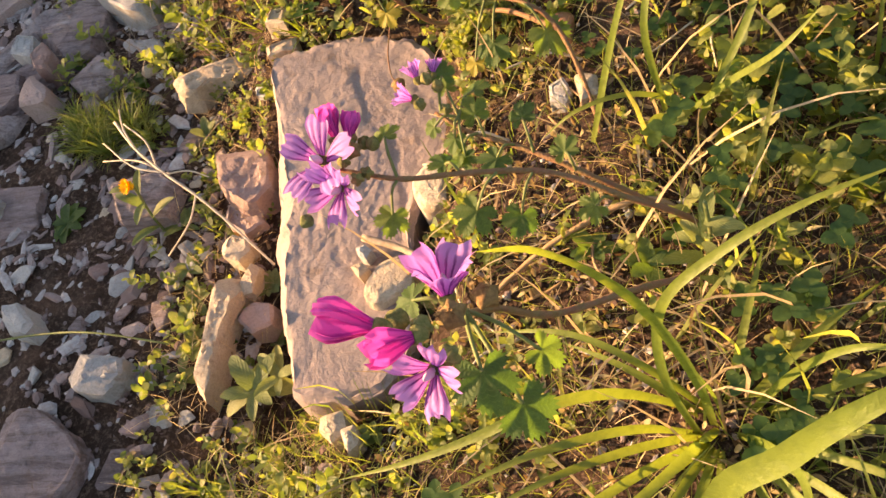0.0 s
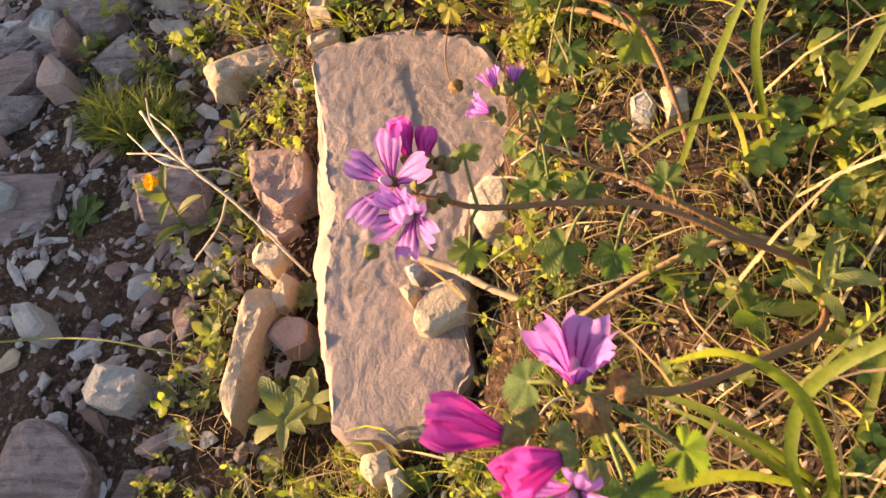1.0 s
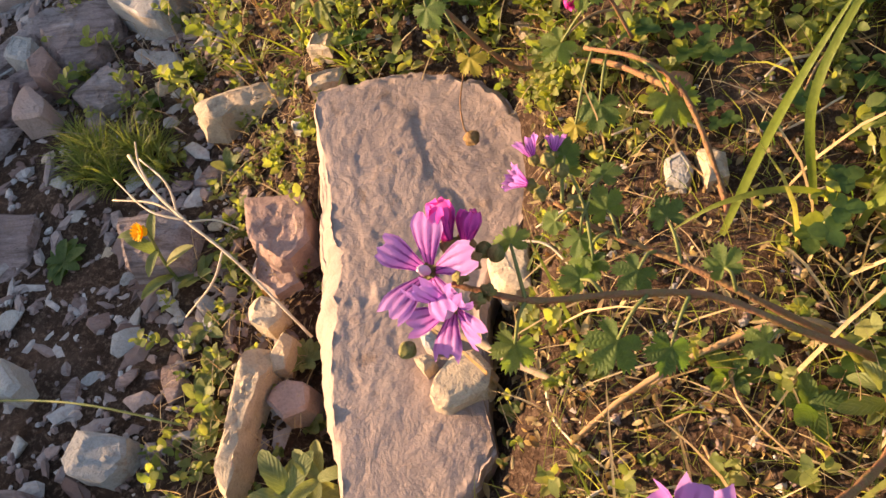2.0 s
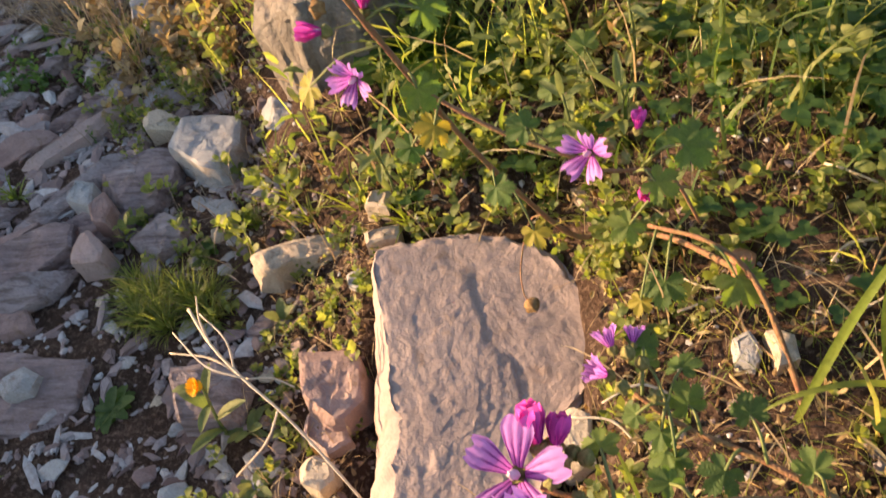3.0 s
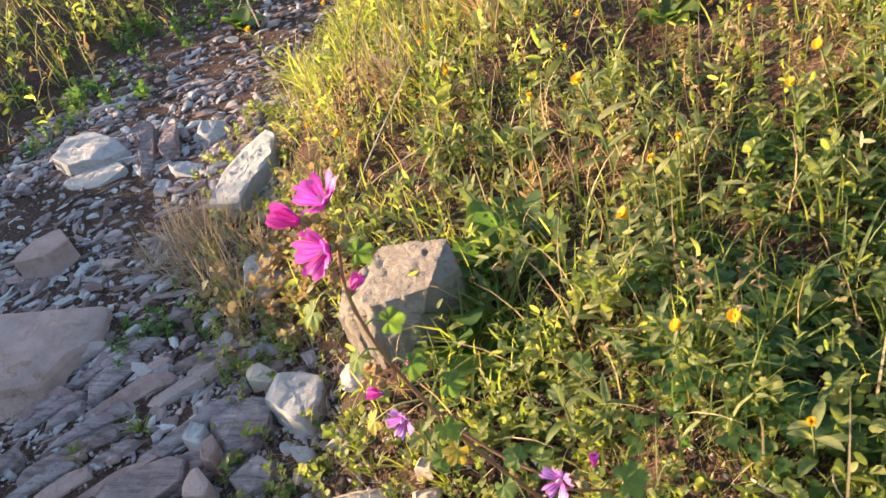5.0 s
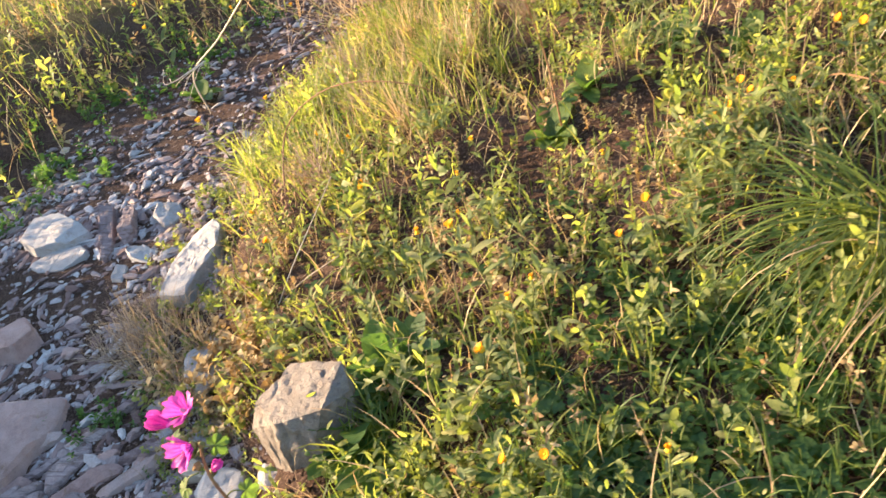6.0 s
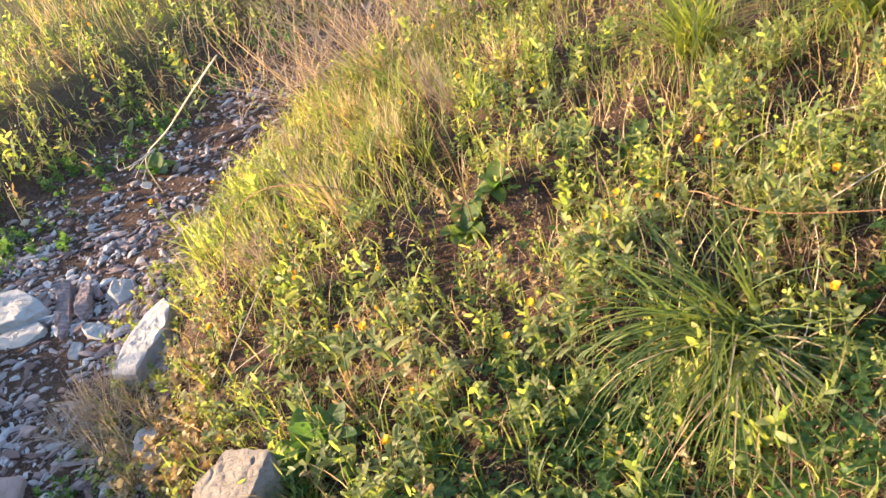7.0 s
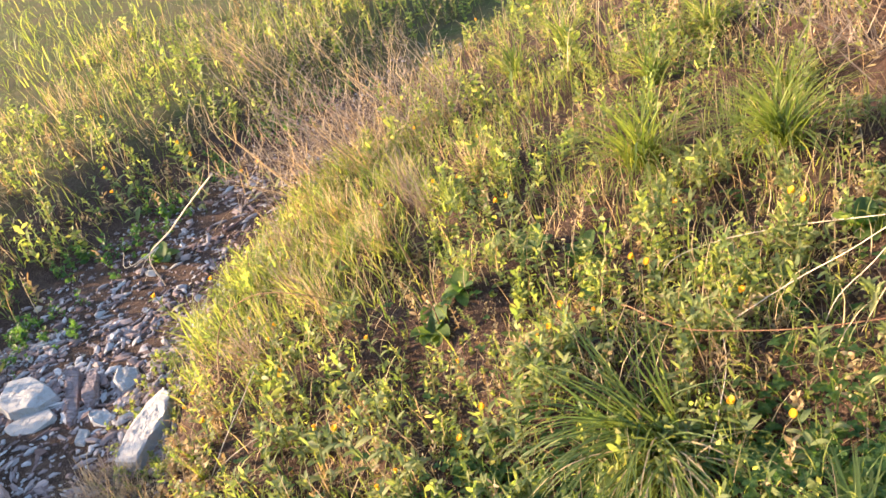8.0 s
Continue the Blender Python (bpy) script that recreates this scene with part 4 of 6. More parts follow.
def clover(r):
    pieces = []
    for s in range(r.randrange(2, 5)):
        tall, a = r.uniform(0.02, 0.05), r.uniform(0, 6.3)
        v, f = blade_shape(tall, 0.0014, 0.4, 2, 1.35)
        R = turn(0, 0, a)
        pieces.append((v @ R.T, f))
        tip = np.array([0, tall * 0.35, tall * 0.9])
        for k in range(3):
            v, f, _ = leaf_shape(0.013, 0.012, 3, 0.2, 0.3, 0.55, 0.15)
            pieces.append(((v @ turn(0, 0, k * 2.1).T + tip) @ R.T, f))
    return joined(pieces)


r = random.Random(5)
SPRIGS = [sprig(r.randrange(11, 18), r.uniform(0.045, 0.11), r.uniform(0.015, 0.030), r.uniform(0.007, 0.0125), r, 1.25) for _ in range(12)]
ROUND_SPRIGS = [sprig(r.randrange(7, 11), r.uniform(0.02, 0.05), r.uniform(0.012, 0.02), r.uniform(0.009, 0.014), r, 1.2) for _ in range(6)]
CLOVERS = [clover(r) for _ in range(6)]
BLADES = [blade_shape(r.uniform(0.8, 1.1), r.uniform(0.026, 0.045), r.uniform(0.4, 2.2), 4, r.uniform(1.0, 1.5), r.uniform(-1, 1)) for _ in range(10)]
FINE = [blade_shape(1.0, 0.018, r.uniform(0.2, 1.6), 4, r.uniform(1.0, 1.55)) for _ in range(6)]
BITS = [(v, f) for v, f, _ in (leaf_shape(1.0, r.uniform(0.2, 0.6), 3, r.uniform(-0.9, 0.9), r.uniform(-2.4, 2.4), 0.7, r.uniform(-0.3, 1.0)) for _ in range(9))]


def yaws(n):
    return rng.uniform(0, 2 * np.pi, n)


def cover():
    near = (-0.97, 1.85, -0.15, 3.0)
    p = spots(5600, near, lambda x, y: meadow(x, y) * (0.05 + 0.95 * patch(x, y, 5.1, 1.0) ** 1.6) * hollow(x, y) * (1 - 0.4 * tall_zone(x, y)) * (1 - 0.6 * smooth((x - 0.1) / 0.15) * smooth((0.95 - y) / 0.12)) * (0.45 + 0.55 * smooth((y - 0.45) / 0.25)))
    stuff("herbs", scatter(SPRIGS, p, yaws(len(p)), rng.uniform(0.6, 1.25, len(p)) * (0.8 + 0.45 * smooth((p[:, 1] - 0.5) / 0.3)), rng.normal(0, 0.15, len(p))), HERB, "low leafy green herbs lit by low sun", "herbs")
    p = spots(4600, (-0.6, 1.4, -0.1, 2.4), lambda x, y: meadow(x, y) * patch(x, y, 6.3, 4.0) * (0.35 + 0.65 * smooth((x - 0.02) / 0.1)) * (1 - 0.7 * smooth((y - 0.8) / 0.4)))
    stuff("clover", scatter(CLOVERS, p, yaws(len(p)), rng.uniform(0.5, 0.95, len(p))), CLOVER, "green clover leaves covering the bank", "clover")
    p = spots(2100, (-0.6, 0.9, -0.1, 1.6), lambda x, y: np.maximum(meadow(x, y), 0.42 * (off_path(x, y)[0] > -0.11)) * (0.3 + 0.7 * patch(x, y, 9.0, 2.0)))
    stuff("small_herbs", scatter(ROUND_SPRIGS, p, yaws(len(p)), rng.uniform(0.4, 0.95, len(p))), HERB, "small round-leaved herbs close to the soil", "herbs")
    p = spots(26000, near, lambda x, y: meadow(x, y) * np.maximum(0.08 + 0.92 * patch(x, y, 4.1, 7.0) ** 1.8, tall_zone(x, y)) * hollow(x, y) * (0.4 + 0.6 * smooth((y - 0.45) / 0.25)))
    stuff("grass", scatter(BLADES, p, yaws(len(p)), rng.uniform(0.04, 0.13, len(p)) * (1 + 0.35 * tall_zone(p[:, 0], p[:, 1])), rng.normal(0, 0.25, len(p))), GRASS, "short green grass among the herbs", "grass")
    p = spots(4100, near, lambda x, y: meadow(x, y) * (0.12 + 0.7 * patch(x, y, 6.7, 9.3) ** 2 + 0.35 * np.exp(-((x - 0.5) / 0.4) ** 2 - ((y - 1.3) / 0.22) ** 2)) * smooth((y - 0.55) / 0.2))
    stuff("dry_herbs", scatter(SPRIGS, p, yaws(len(p)), rng.uniform(0.5, 0.95, len(p)), rng.normal(0, 0.25, len(p))), WITHERED, "withered brown herbs among the green", "dry herbs")
    p = spots(12500, near, lambda x, y: meadow(x, y) * np.maximum(0.15 + 0.85 * patch(x, y, 4.7, 3.3) ** 2, 0.8 * tall_zone(x, y)) * hollow(x, y) * (1 - 0.65 * smooth((x + 0.1) / 0.1) * smooth((1.1 - y) / 0.2)))
    stuff("dry_grass", scatter(FINE, p, yaws(len(p)), rng.uniform(0.05, 0.16, len(p)), rng.normal(0, 0.3, len(p))), STRAW, "thin dry straw-coloured grass among the herbs", "dry grass")
    p = spots(19000, (-0.6, 1.2, -0.1, 1.8), lambda x, y: smooth((off_path(x, y)[0] + 0.1) / 0.2) * (0.4 + 0.6 * patch(x, y, 11, 5.0)))
    p[:, 2] += rng.uniform(0.0, 0.012, len(p))
    stuff("dry_litter", scatter(BITS, p, yaws(len(p)), rng.uniform(0.003, 0.012, len(p)), rng.normal(0, 0.6, len(p))), LITTER, "dry brown leaf litter on the soil", "leaf litter")
    p = spots(4200, (-0.5, 1.0, -0.1, 1.4), lambda x, y: smooth((off_path(x, y)[0] + 0.05) / 0.2) * (0.3 + 0.7 * patch(x, y, 8, 6.0)))
    p[:, 2] += rng.uniform(0.0, 0.01, len(p))
    stuff("straw_litter", scatter(FINE, p, yaws(len(p)), rng.uniform(0.03, 0.09, len(p)), rng.normal(-1.15, 0.2, len(p))), STRAW, "fallen straw lying on the soil", "straw")
    p = spots(12000, (-0.16, 0.5, 0.0, 0.8), lambda x, y: (0.25 + 0.75 * patch(x, y, 13, 1.5)) * smooth((x + 0.16) / 0.08))
    stuff("fine_grass", scatter(FINE, p, yaws(len(p)), rng.uniform(0.015, 0.05, len(p)), rng.normal(-0.3, 0.4, len(p))), GRASS, "fine short moss-like grass on the soil", "grass")
    p = spots(3600, (-0.12, 0.34, -0.05, 0.46), lambda x, y: 0.25 + 0.75 * patch(x, y, 15, 2.5))
    p[:, 2] += rng.uniform(0.0, 0.014, len(p))
    stuff("withered_leaves", scatter(BITS, p, yaws(len(p)), rng.uniform(0.004, 0.0115, len(p)), rng.normal(0.4, 0.7, len(p))), WITHERED, "curled withered leaves on the soil", "leaf litter")
    p = spots(7000, (-0.16, 0.7, 0.0, 0.8), lambda x, y: 0.3 + 0.7 * patch(x, y, 14, 4.5))
    stuff("fine_straw", scatter(FINE, p, yaws(len(p)), rng.uniform(0.015, 0.045, len(p)), rng.normal(-0.8, 0.4, len(p))), STRAW, "fine dry straw tangled on the soil", "straw")
    def rubble_edge(x, y):
        return smooth((x + 0.47) / 0.05) * smooth((-0.315 - x + 0.1 * (y < 0.21)) / 0.03) * smooth((0.66 - y) / 0.05)
    p = spots(620, (-0.47, -0.2, 0.04, 0.66), lambda x, y: rubble_edge(x, y) * (0.15 + 0.85 * patch(x, y, 21, 3.1) ** 1.5))
    stuff("rubble_herbs", scatter(ROUND_SPRIGS, p, yaws(len(p)), rng.uniform(0.35, 0.8, len(p)), rng.normal(0, 0.3, len(p))), HERB, "small sunlit herbs between the rubble stones", "herbs")
    p = spots(2600, (-0.47, -0.2, 0.04, 0.66), lambda x, y: rubble_edge(x, y) * (0.2 + 0.8 * patch(x, y, 17, 5.1)))
    p[:, 2] += rng.uniform(0.0, 0.02, len(p))
    stuff("rubble_straw", scatter(FINE, p, yaws(len(p)), rng.uniform(0.012, 0.04, len(p)), rng.normal(-0.7, 0.5, len(p))), STRAW, "fine golden straw caught between the rubble stones", "straw")
    p = spots(2000, (-0.36, -0.02, 0.0, 0.2), lambda x, y: 0.3 + 0.7 * patch(x, y, 13, 2.2))
    stuff("slab_end_grass", scatter(FINE, p, yaws(len(p)), rng.uniform(0.02, 0.055, len(p)), rng.normal(-0.2, 0.5, len(p))), GRASS, "fine sunlit grass at the end of the slab", "grass")
    p = spots(130, (-0.40, -0.05, 0.0, 0.19), lambda x, y: 0.2 + 0.8 * patch(x, y, 15, 1.2))
    stuff("slab_end_herbs", scatter(ROUND_SPRIGS, p, yaws(len(p)), rng.uniform(0.5, 0.95, len(p))), HERB, "small leafy herbs at the end of the slab", "herbs")
    def slab_side(x, y):
        return smooth((x + 0.19) / 0.03) * smooth((-0.07 - x) / 0.05) * smooth((0.64 - y) / 0.05)
    p = spots(2600, (-0.19, -0.06, 0.16, 0.64), lambda x, y: slab_side(x, y) * (0.3 + 0.7 * patch(x, y, 19, 2.1)))
    p[:, 2] += rng.uniform(0.0, 0.012, len(p))
    stuff("slab_side_litter", scatter(BITS, p, yaws(len(p)), rng.uniform(0.004, 0.012, len(p)), rng.normal(0.3, 0.7, len(p))), WITHERED, "curled dry leaves caught beside the slab", "leaf litter")
    p = spots(260, (-0.19, -0.06, 0.16, 0.64), lambda x, y: slab_side(x, y) * (0.2 + 0.8 * patch(x, y, 16, 4.1)))
    stuff("slab_side_herbs", scatter(ROUND_SPRIGS, p, yaws(len(p)), rng.uniform(0.4, 0.9, len(p)), rng.normal(0, 0.3, len(p))), HERB, "small herbs growing along the slab's edge", "herbs")
    p = spots(330, (0.0, 0.34, 0.24, 0.62), lambda x, y: smooth((x - 0.0) / 0.1) * smooth((y - 0.24) / 0.1) * (0.25 + 0.75 * patch(x, y, 14, 6.1)))
    stuff("oval_herbs", scatter(ROUND_SPRIGS, p, yaws(len(p)), rng.uniform(0.8, 1.5, len(p)), rng.normal(0, 0.2, len(p))), HERB, "green oval-leaved herbs beside the mallow", "herbs")
    p = spots(420, (-0.30, 0.06, 0.50, 0.76), lambda x, y: 0.2 + 0.8 * patch(x, y, 16, 3.5))
    stuff("bank_foot_herbs", scatter(ROUND_SPRIGS, p, yaws(len(p)), rng.uniform(0.5, 1.1, len(p))), HERB, "small bright herbs on the soil above the slab", "herbs")
    def fringe(x, y):
        e = off_path(x, y)[0]
        return smooth((e + 0.2) / 0.12) * smooth((0.14 - e) / 0.1) * smooth((y - 0.6) / 0.1)
    p = spots(2300, (-1.1, -0.2, 0.6, 1.9), lambda x, y: fringe(x, y) * (0.3 + 0.7 * patch(x, y, 12, 3.0)))
    stuff("edge_herbs", scatter(ROUND_SPRIGS, p, yaws(len(p)), rng.uniform(0.5, 1.2, len(p))), HERB, "small yellow-green herbs along the path's edge", "herbs")
    p = spots(12500, (-1.1, -0.2, 0.6, 1.9), lambda x, y: fringe(x, y) * (0.3 + 0.7 * patch(x, y, 10, 7.0)))
    stuff("edge_straw", scatter(FINE, p, yaws(len(p)), rng.uniform(0.02, 0.07, len(p)), rng.normal(-0.2, 0.5, len(p))), BROWN_STRAW, "short brown dry grass along the path's edge", "dry grass")
    p = spots(900, (-0.85, -0.48, 0.9, 1.4), lambda x, y: np.exp(-((x + 0.66) / 0.11) ** 2 - ((y - 1.13) / 0.17) ** 2) * (0.3 + 0.7 * patch(x, y, 13, 2.7)))
    stuff("wiry_herbs", scatter(ROUND_SPRIGS, p, yaws(len(p)), rng.uniform(0.7, 1.7, len(p)), rng.normal(0, 0.3, len(p))), WITHERED, "wiry brownish small-leaved herbs beside the rock", "herbs")
    p = spots(420, (-1.25, -0.65, 0.8, 1.25), lambda x, y: np.exp(-((x + 0.93) / 0.14) ** 2 - ((y - 1.02) / 0.08) ** 2))
    stuff("path_herbs", scatter(ROUND_SPRIGS, p, yaws(len(p)), rng.uniform(0.5, 1.1, len(p)), rng.normal(0, 0.3, len(p))), CLOVER, "low dark green herbs among the stones of the path", "herbs")
    def lush(x, y):
        return smooth((x + 0.12) / 0.1) * smooth((y - 0.5) / 0.1) * smooth((1.15 - y) / 0.2)
    p = spots(1550, (-0.15, 0.9, 0.45, 1.2), lambda x, y: lush(x, y) * (0.35 + 0.65 * patch(x, y, 8, 1.0)))
    stuff("lush_clover", scatter(CLOVERS, p, yaws(len(p)), rng.uniform(0.5, 0.95, len(p))), CLOVER, "dense round green clover leaves in the meadow", "clover")
    # herbs in clover's darker green, which stands in for the shade here
    p = spots(1300, (-0.15, 0.9, 0.45, 1.2), lambda x, y: lush(x, y) * (0.1 + 0.9 * patch(x, y, 9, 5.0) ** 2))
    stuff("lush_herbs", scatter(ROUND_SPRIGS, p, yaws(len(p)), rng.uniform(0.6, 1.15, len(p))), CLOVER, "dense small-leaved green herbs in the meadow", "herbs")
    p = spots(2600, (-0.2, 0.95, 0.5, 1.2), lambda x, y: lush(x, y) * (0.1 + 0.9 * patch(x, y, 7, 2.2) ** 1.5))
    stuff("fresh_grass", scatter(BLADES, p, yaws(len(p)), rng.uniform(0.05, 0.13, len(p)), rng.normal(0, 0.2, len(p))), SHADED_BLADE, "fresh green grass between the clover", "grass")
    # the far bank across the path and the slope beyond
    def beyond(x, y):
        return np.maximum(far_bank(x, y), smooth((off_path(x, y)[0] - 0.02) / 0.2) * (y > 2.7))
    far = (-3.6, 2.4, 1.0, 6.0)
    p = spots(19000, far, lambda x, y: beyond(x, y) * (0.4 + 0.6 * patch(x, y, 3.1, 2.0)))
    stuff("bank_grass", scatter(BLADES, p, yaws(len(p)), rng.uniform(0.05, 0.15, len(p)), rng.normal(0, 0.3, len(p))), GRASS, "green grass on the far bank", "grass")
    p = spots(2800, far, lambda x, y: beyond(x, y) * (0.15 + 0.85 * patch(x, y, 4.3, 5.0) ** 1.3))
    stuff("bank_herbs", scatter(SPRIGS, p, yaws(len(p)), rng.uniform(0.9, 2.3, len(p))), HERB, "leafy herbs on the far bank", "herbs")
    p = spots(4600, (-2.6, -0.5, 1.8, 4.6), lambda x, y: smooth((off_path(x, y)[1] + 0.5) / 0.4) * smooth((0.3 - off_path(x, y)[1]) / 0.2) * patch(x, y, 6.5, 2.0) ** 1.5)
    stuff("hollow_herbs", scatter(ROUND_SPRIGS, p, yaws(len(p)), rng.uniform(0.8, 2.2, len(p))), CLOVER, "low dark green herbs on the soil of the hollow", "herbs")
    p = spots(1500, far, lambda x, y: beyond(x, y) * patch(x, y, 5.1, 1.0))
    stuff("bank_dry_herbs", scatter(SPRIGS, p, yaws(len(p)), rng.uniform(0.8, 1.8, len(p)), rng.normal(0, 0.3, len(p))), WITHERED, "pale withered herbs on the far bank", "dry herbs")
    p = spots(9000, far, lambda x, y: beyond(x, y) * (0.2 + 0.8 * patch(x, y, 2.7, 8.0) ** 2))
    stuff("bank_straw", scatter(FINE, p, yaws(len(p)), rng.uniform(0.10, 0.26, len(p)), rng.normal(0, 0.2, len(p))), STRAW, "pale dry grass on the far bank", "dry grass")
    p = spots(12000, (-9.0, 5.0, 4.6, 13.0), lambda x, y: np.exp(-np.maximum(0, y - 5.5) / 4.0) * (0.35 + 0.65 * patch(x, y, 2.1, 3.0)) * (np.abs(off_path(x, y)[0] + 0.25) > 0.27))
    stuff("distant_grass", scatter(BLADES, p, yaws(len(p)), rng.uniform(0.14, 0.3, len(p)), rng.normal(0, 0.15, len(p))), GRASS, "grass on the slope farther off", "grass")
    def around(x, y):
        seen = smooth((1.6 - x) / 0.3) * smooth((y + 0.15) / 0.2) * smooth((x + 3.6) / 0.3)
        return (1 - seen) * (np.abs(off_path(x, y)[0] + 0.5) > 0.52) * np.exp(-np.maximum(0, np.hypot(x + 0.3, y - 1.5) - 3.0) / 2.5)
    p = spots(3300, (-6.5, 6.0, -5.0, 7.5), lambda x, y: around(x, y) * (0.25 + 0.75 * patch(x, y, 3.3, 1.0)))
    stuff("outer_herbs", scatter(SPRIGS, p, yaws(len(p)), rng.uniform(1.0, 2.0, len(p))), HERB, "leafy herbs of the meadow round about", "herbs")
    p = spots(24000, (-7.0, 7.0, -5.5, 8.0), lambda x, y: around(x, y) * (0.3 + 0.7 * patch(x, y, 2.3, 4.0)))
    stuff("outer_grass", scatter(BLADES, p, yaws(len(p)), rng.uniform(0.09, 0.24, len(p)), rng.normal(0, 0.4, len(p))), GRASS, "rough grass around the bank", "grass")
    p = spots(3600, (-3.8, -1.1, -0.8, 2.2), lambda x, y: far_bank(x, y))
    stuff("side_grass", scatter(BLADES, p, yaws(len(p)), rng.uniform(0.04, 0.09, len(p)), rng.normal(0, 0.15, len(p))), GRASS, "grass on the bank across the path", "grass")


cover()


# ---- grass tufts ----
BLADE_MESHES = {}


def blade_set(material, bend):
    """A dozen blades of unit length and width, shared by the tufts of one material and bend."""
    key = (material.name, bend)
    if key not in BLADE_MESHES:
        r = random.Random(len(BLADE_MESHES) + 3)
        BLADE_MESHES[key] = []
        for _ in range(12):
            v, f = blade_shape(1.0, 0.016, r.uniform(*bend), 8, r.uniform(1.2, 1.5), 0.0)
            me = mesh_from("blade", v, f)
            me.materials.append(material)
            BLADE_MESHES[key].append(me)
    return BLADE_MESHES[key]


def tuft(name, at, count, length, width, spread, bend, material, label, seed, lean=(0, 0), category="grass tuft", split=True, fan=None):
    r = random.Random(seed)
    z = float(ground_z(at[0], at[1]))
    if split:
        g = thing(name, (at[0], at[1], z), label, category, "grass tufts")
        for _ in range(count):
            L = r.uniform(0.55, 1.0) * length
            m = pose(r.gauss(0, 0.055) * length, r.gauss(0, 0.055) * length, -0.004) @ Matrix.Rotation(lean[0], 4, "Y") @ Matrix.Rotation(-lean[1], 4, "X")
            m = m @ Matrix.Rotation(r.gauss(*fan) if fan else r.uniform(0, 6.283), 4, "Z") @ Matrix.Rotation(-r.uniform(0, spread), 4, "X") @ Matrix.Diagonal((width * r.uniform(0.6, 1.2) / 0.016, L, L, 1))
            mesh_part("blade", r.choice(blade_set(material, bend)), None, g, m)
        return g
    pieces = []
    for _ in range(count):
        a = r.uniform(0, 6.283)
        L = r.uniform(0.55, 1.0) * length
        v, f = blade_shape(L, width * r.uniform(0.6, 1.2), r.uniform(*bend), 8, r.uniform(1.55 - spread, 1.5), r.uniform(-1.5, 1.5))
        v = v @ turn(0, 0, a).T + [r.gauss(0, 0.16) * length * 0.35, r.gauss(0, 0.16) * length * 0.35, -0.004]
        v[:, 0] += lean[0] * v[:, 2]
        v[:, 1] += lean[1] * v[:, 2]
        pieces.append((v, f))
        for i in (2, 3, 4, 5, 6, 7) if category == "dry bush" else ():
            sv, sf = blade_shape(L * r.uniform(0.2, 0.45), width * 0.6, r.uniform(-1.5, 1.5), 3, r.uniform(0.0, 1.3))
            pieces.append((sv @ turn(0, 0, r.uniform(0, 6.283)).T + v[3 * i + 1], sf))
    v, f = joined(pieces)
    ob = mesh_part(name, mesh_from(name, v, f), material, None, Matrix.Translation((at[0], at[1], z)))
    return tagged(ob, label, category, "grass tufts")


# shaded and sunlit blades of one tuft, told apart by colour
tuft("grass_tuft", (0.52, 1.05), 170, 0.45, 0.0042, 1.1, (1.2, 2.9), SHADED_BLADE, "large tuft of long arching green grass", 1, (-0.12, -0.2), fan=(2.5, 1.2))
tuft("grass_tuft", (0.56, 1.02), 130, 0.43, 0.0046, 1.15, (1.1, 2.9), BLADE, "lighter arching blades of the large tuft, coloured as sunlit", 6, (-0.12, -0.2), fan=(2.3, 1.1))
tuft("dry_grass_tuft", (0.55, 1.00), 60, 0.42, 0.0034, 0.8, (2.0, 3.4), STRAW, "dry arching blades within the large tuft", 2, (0.0, -0.25), fan=(3.1, 0.7))
tuft("grass_tuft", (0.62, 1.98), 170, 0.37, 0.006, 0.7, (0.8, 2.2), BLADE, "tuft of bright green arching grass", 3)
tuft("grass_tuft", (0.95, 1.75), 140, 0.31, 0.006, 0.7, (0.8, 2.2), BLADE, "tuft of bright green arching grass", 4)
for k, (x, y, s) in enumerate([(0.21, 3.15, 0.3), (0.44, 3.2, 0.28), (0.72, 2.5, 0.26), (0.95, 2.75, 0.28), (1.05, 2.1, 0.26)]):
    tuft("grass_tuft", (x, y), 90, s, 0.006, 0.8, (0.6, 2.0), GRASS, "tuft of yellow-green grass on the slope", 160 + k, (-0.15, 0.0), "grass tuft", False)
tuft("grass_tuft", (0.8, 0.72), 110, 0.17, 0.005, 0.7, (0.6, 2.0), SHADED_BLADE, "dense green grass tuft", 5)
for k, (x, y) in enumerate([(-0.92, 1.98), (-0.80, 2.10), (-0.86, 1.85), (-0.68, 2.02)]):
    tuft("grass_tuft", (x, y), 60, 0.20, 0.0045, 0.9, (0.5, 1.9), GRASS, "pointed yellow-green grass at the path's edge", 20 + k, (-0.35, 0.0))
for k, (x, y) in enumerate([(-0.35, 1.75), (-0.5, 1.9), (-0.2, 1.95), (-0.55, 1.6), (-0.3, 2.2), (-0.05, 2.1), (-0.45, 2.35), (-0.15, 2.3), (0.1, 2.25), (-0.6, 2.2), (-0.38, 2.05)]):
    tuft("dry_grass_tuft", (x, y), 70, 0.21, 0.0026, 0.8, (-0.4, 1.6), BROWN_STRAW if k % 2 else STRAW, "upright straw-coloured dry grass", 30 + k, (-0.15, 0.0), "grass tuft", False)
    tuft("grass_tuft", (x + 0.08, y - 0.05), 46, 0.16, 0.0035, 0.8, (0.2, 1.8), GRASS, "upright green grass among straw", 50 + k, (-0.1, 0.0), "grass tuft", False)
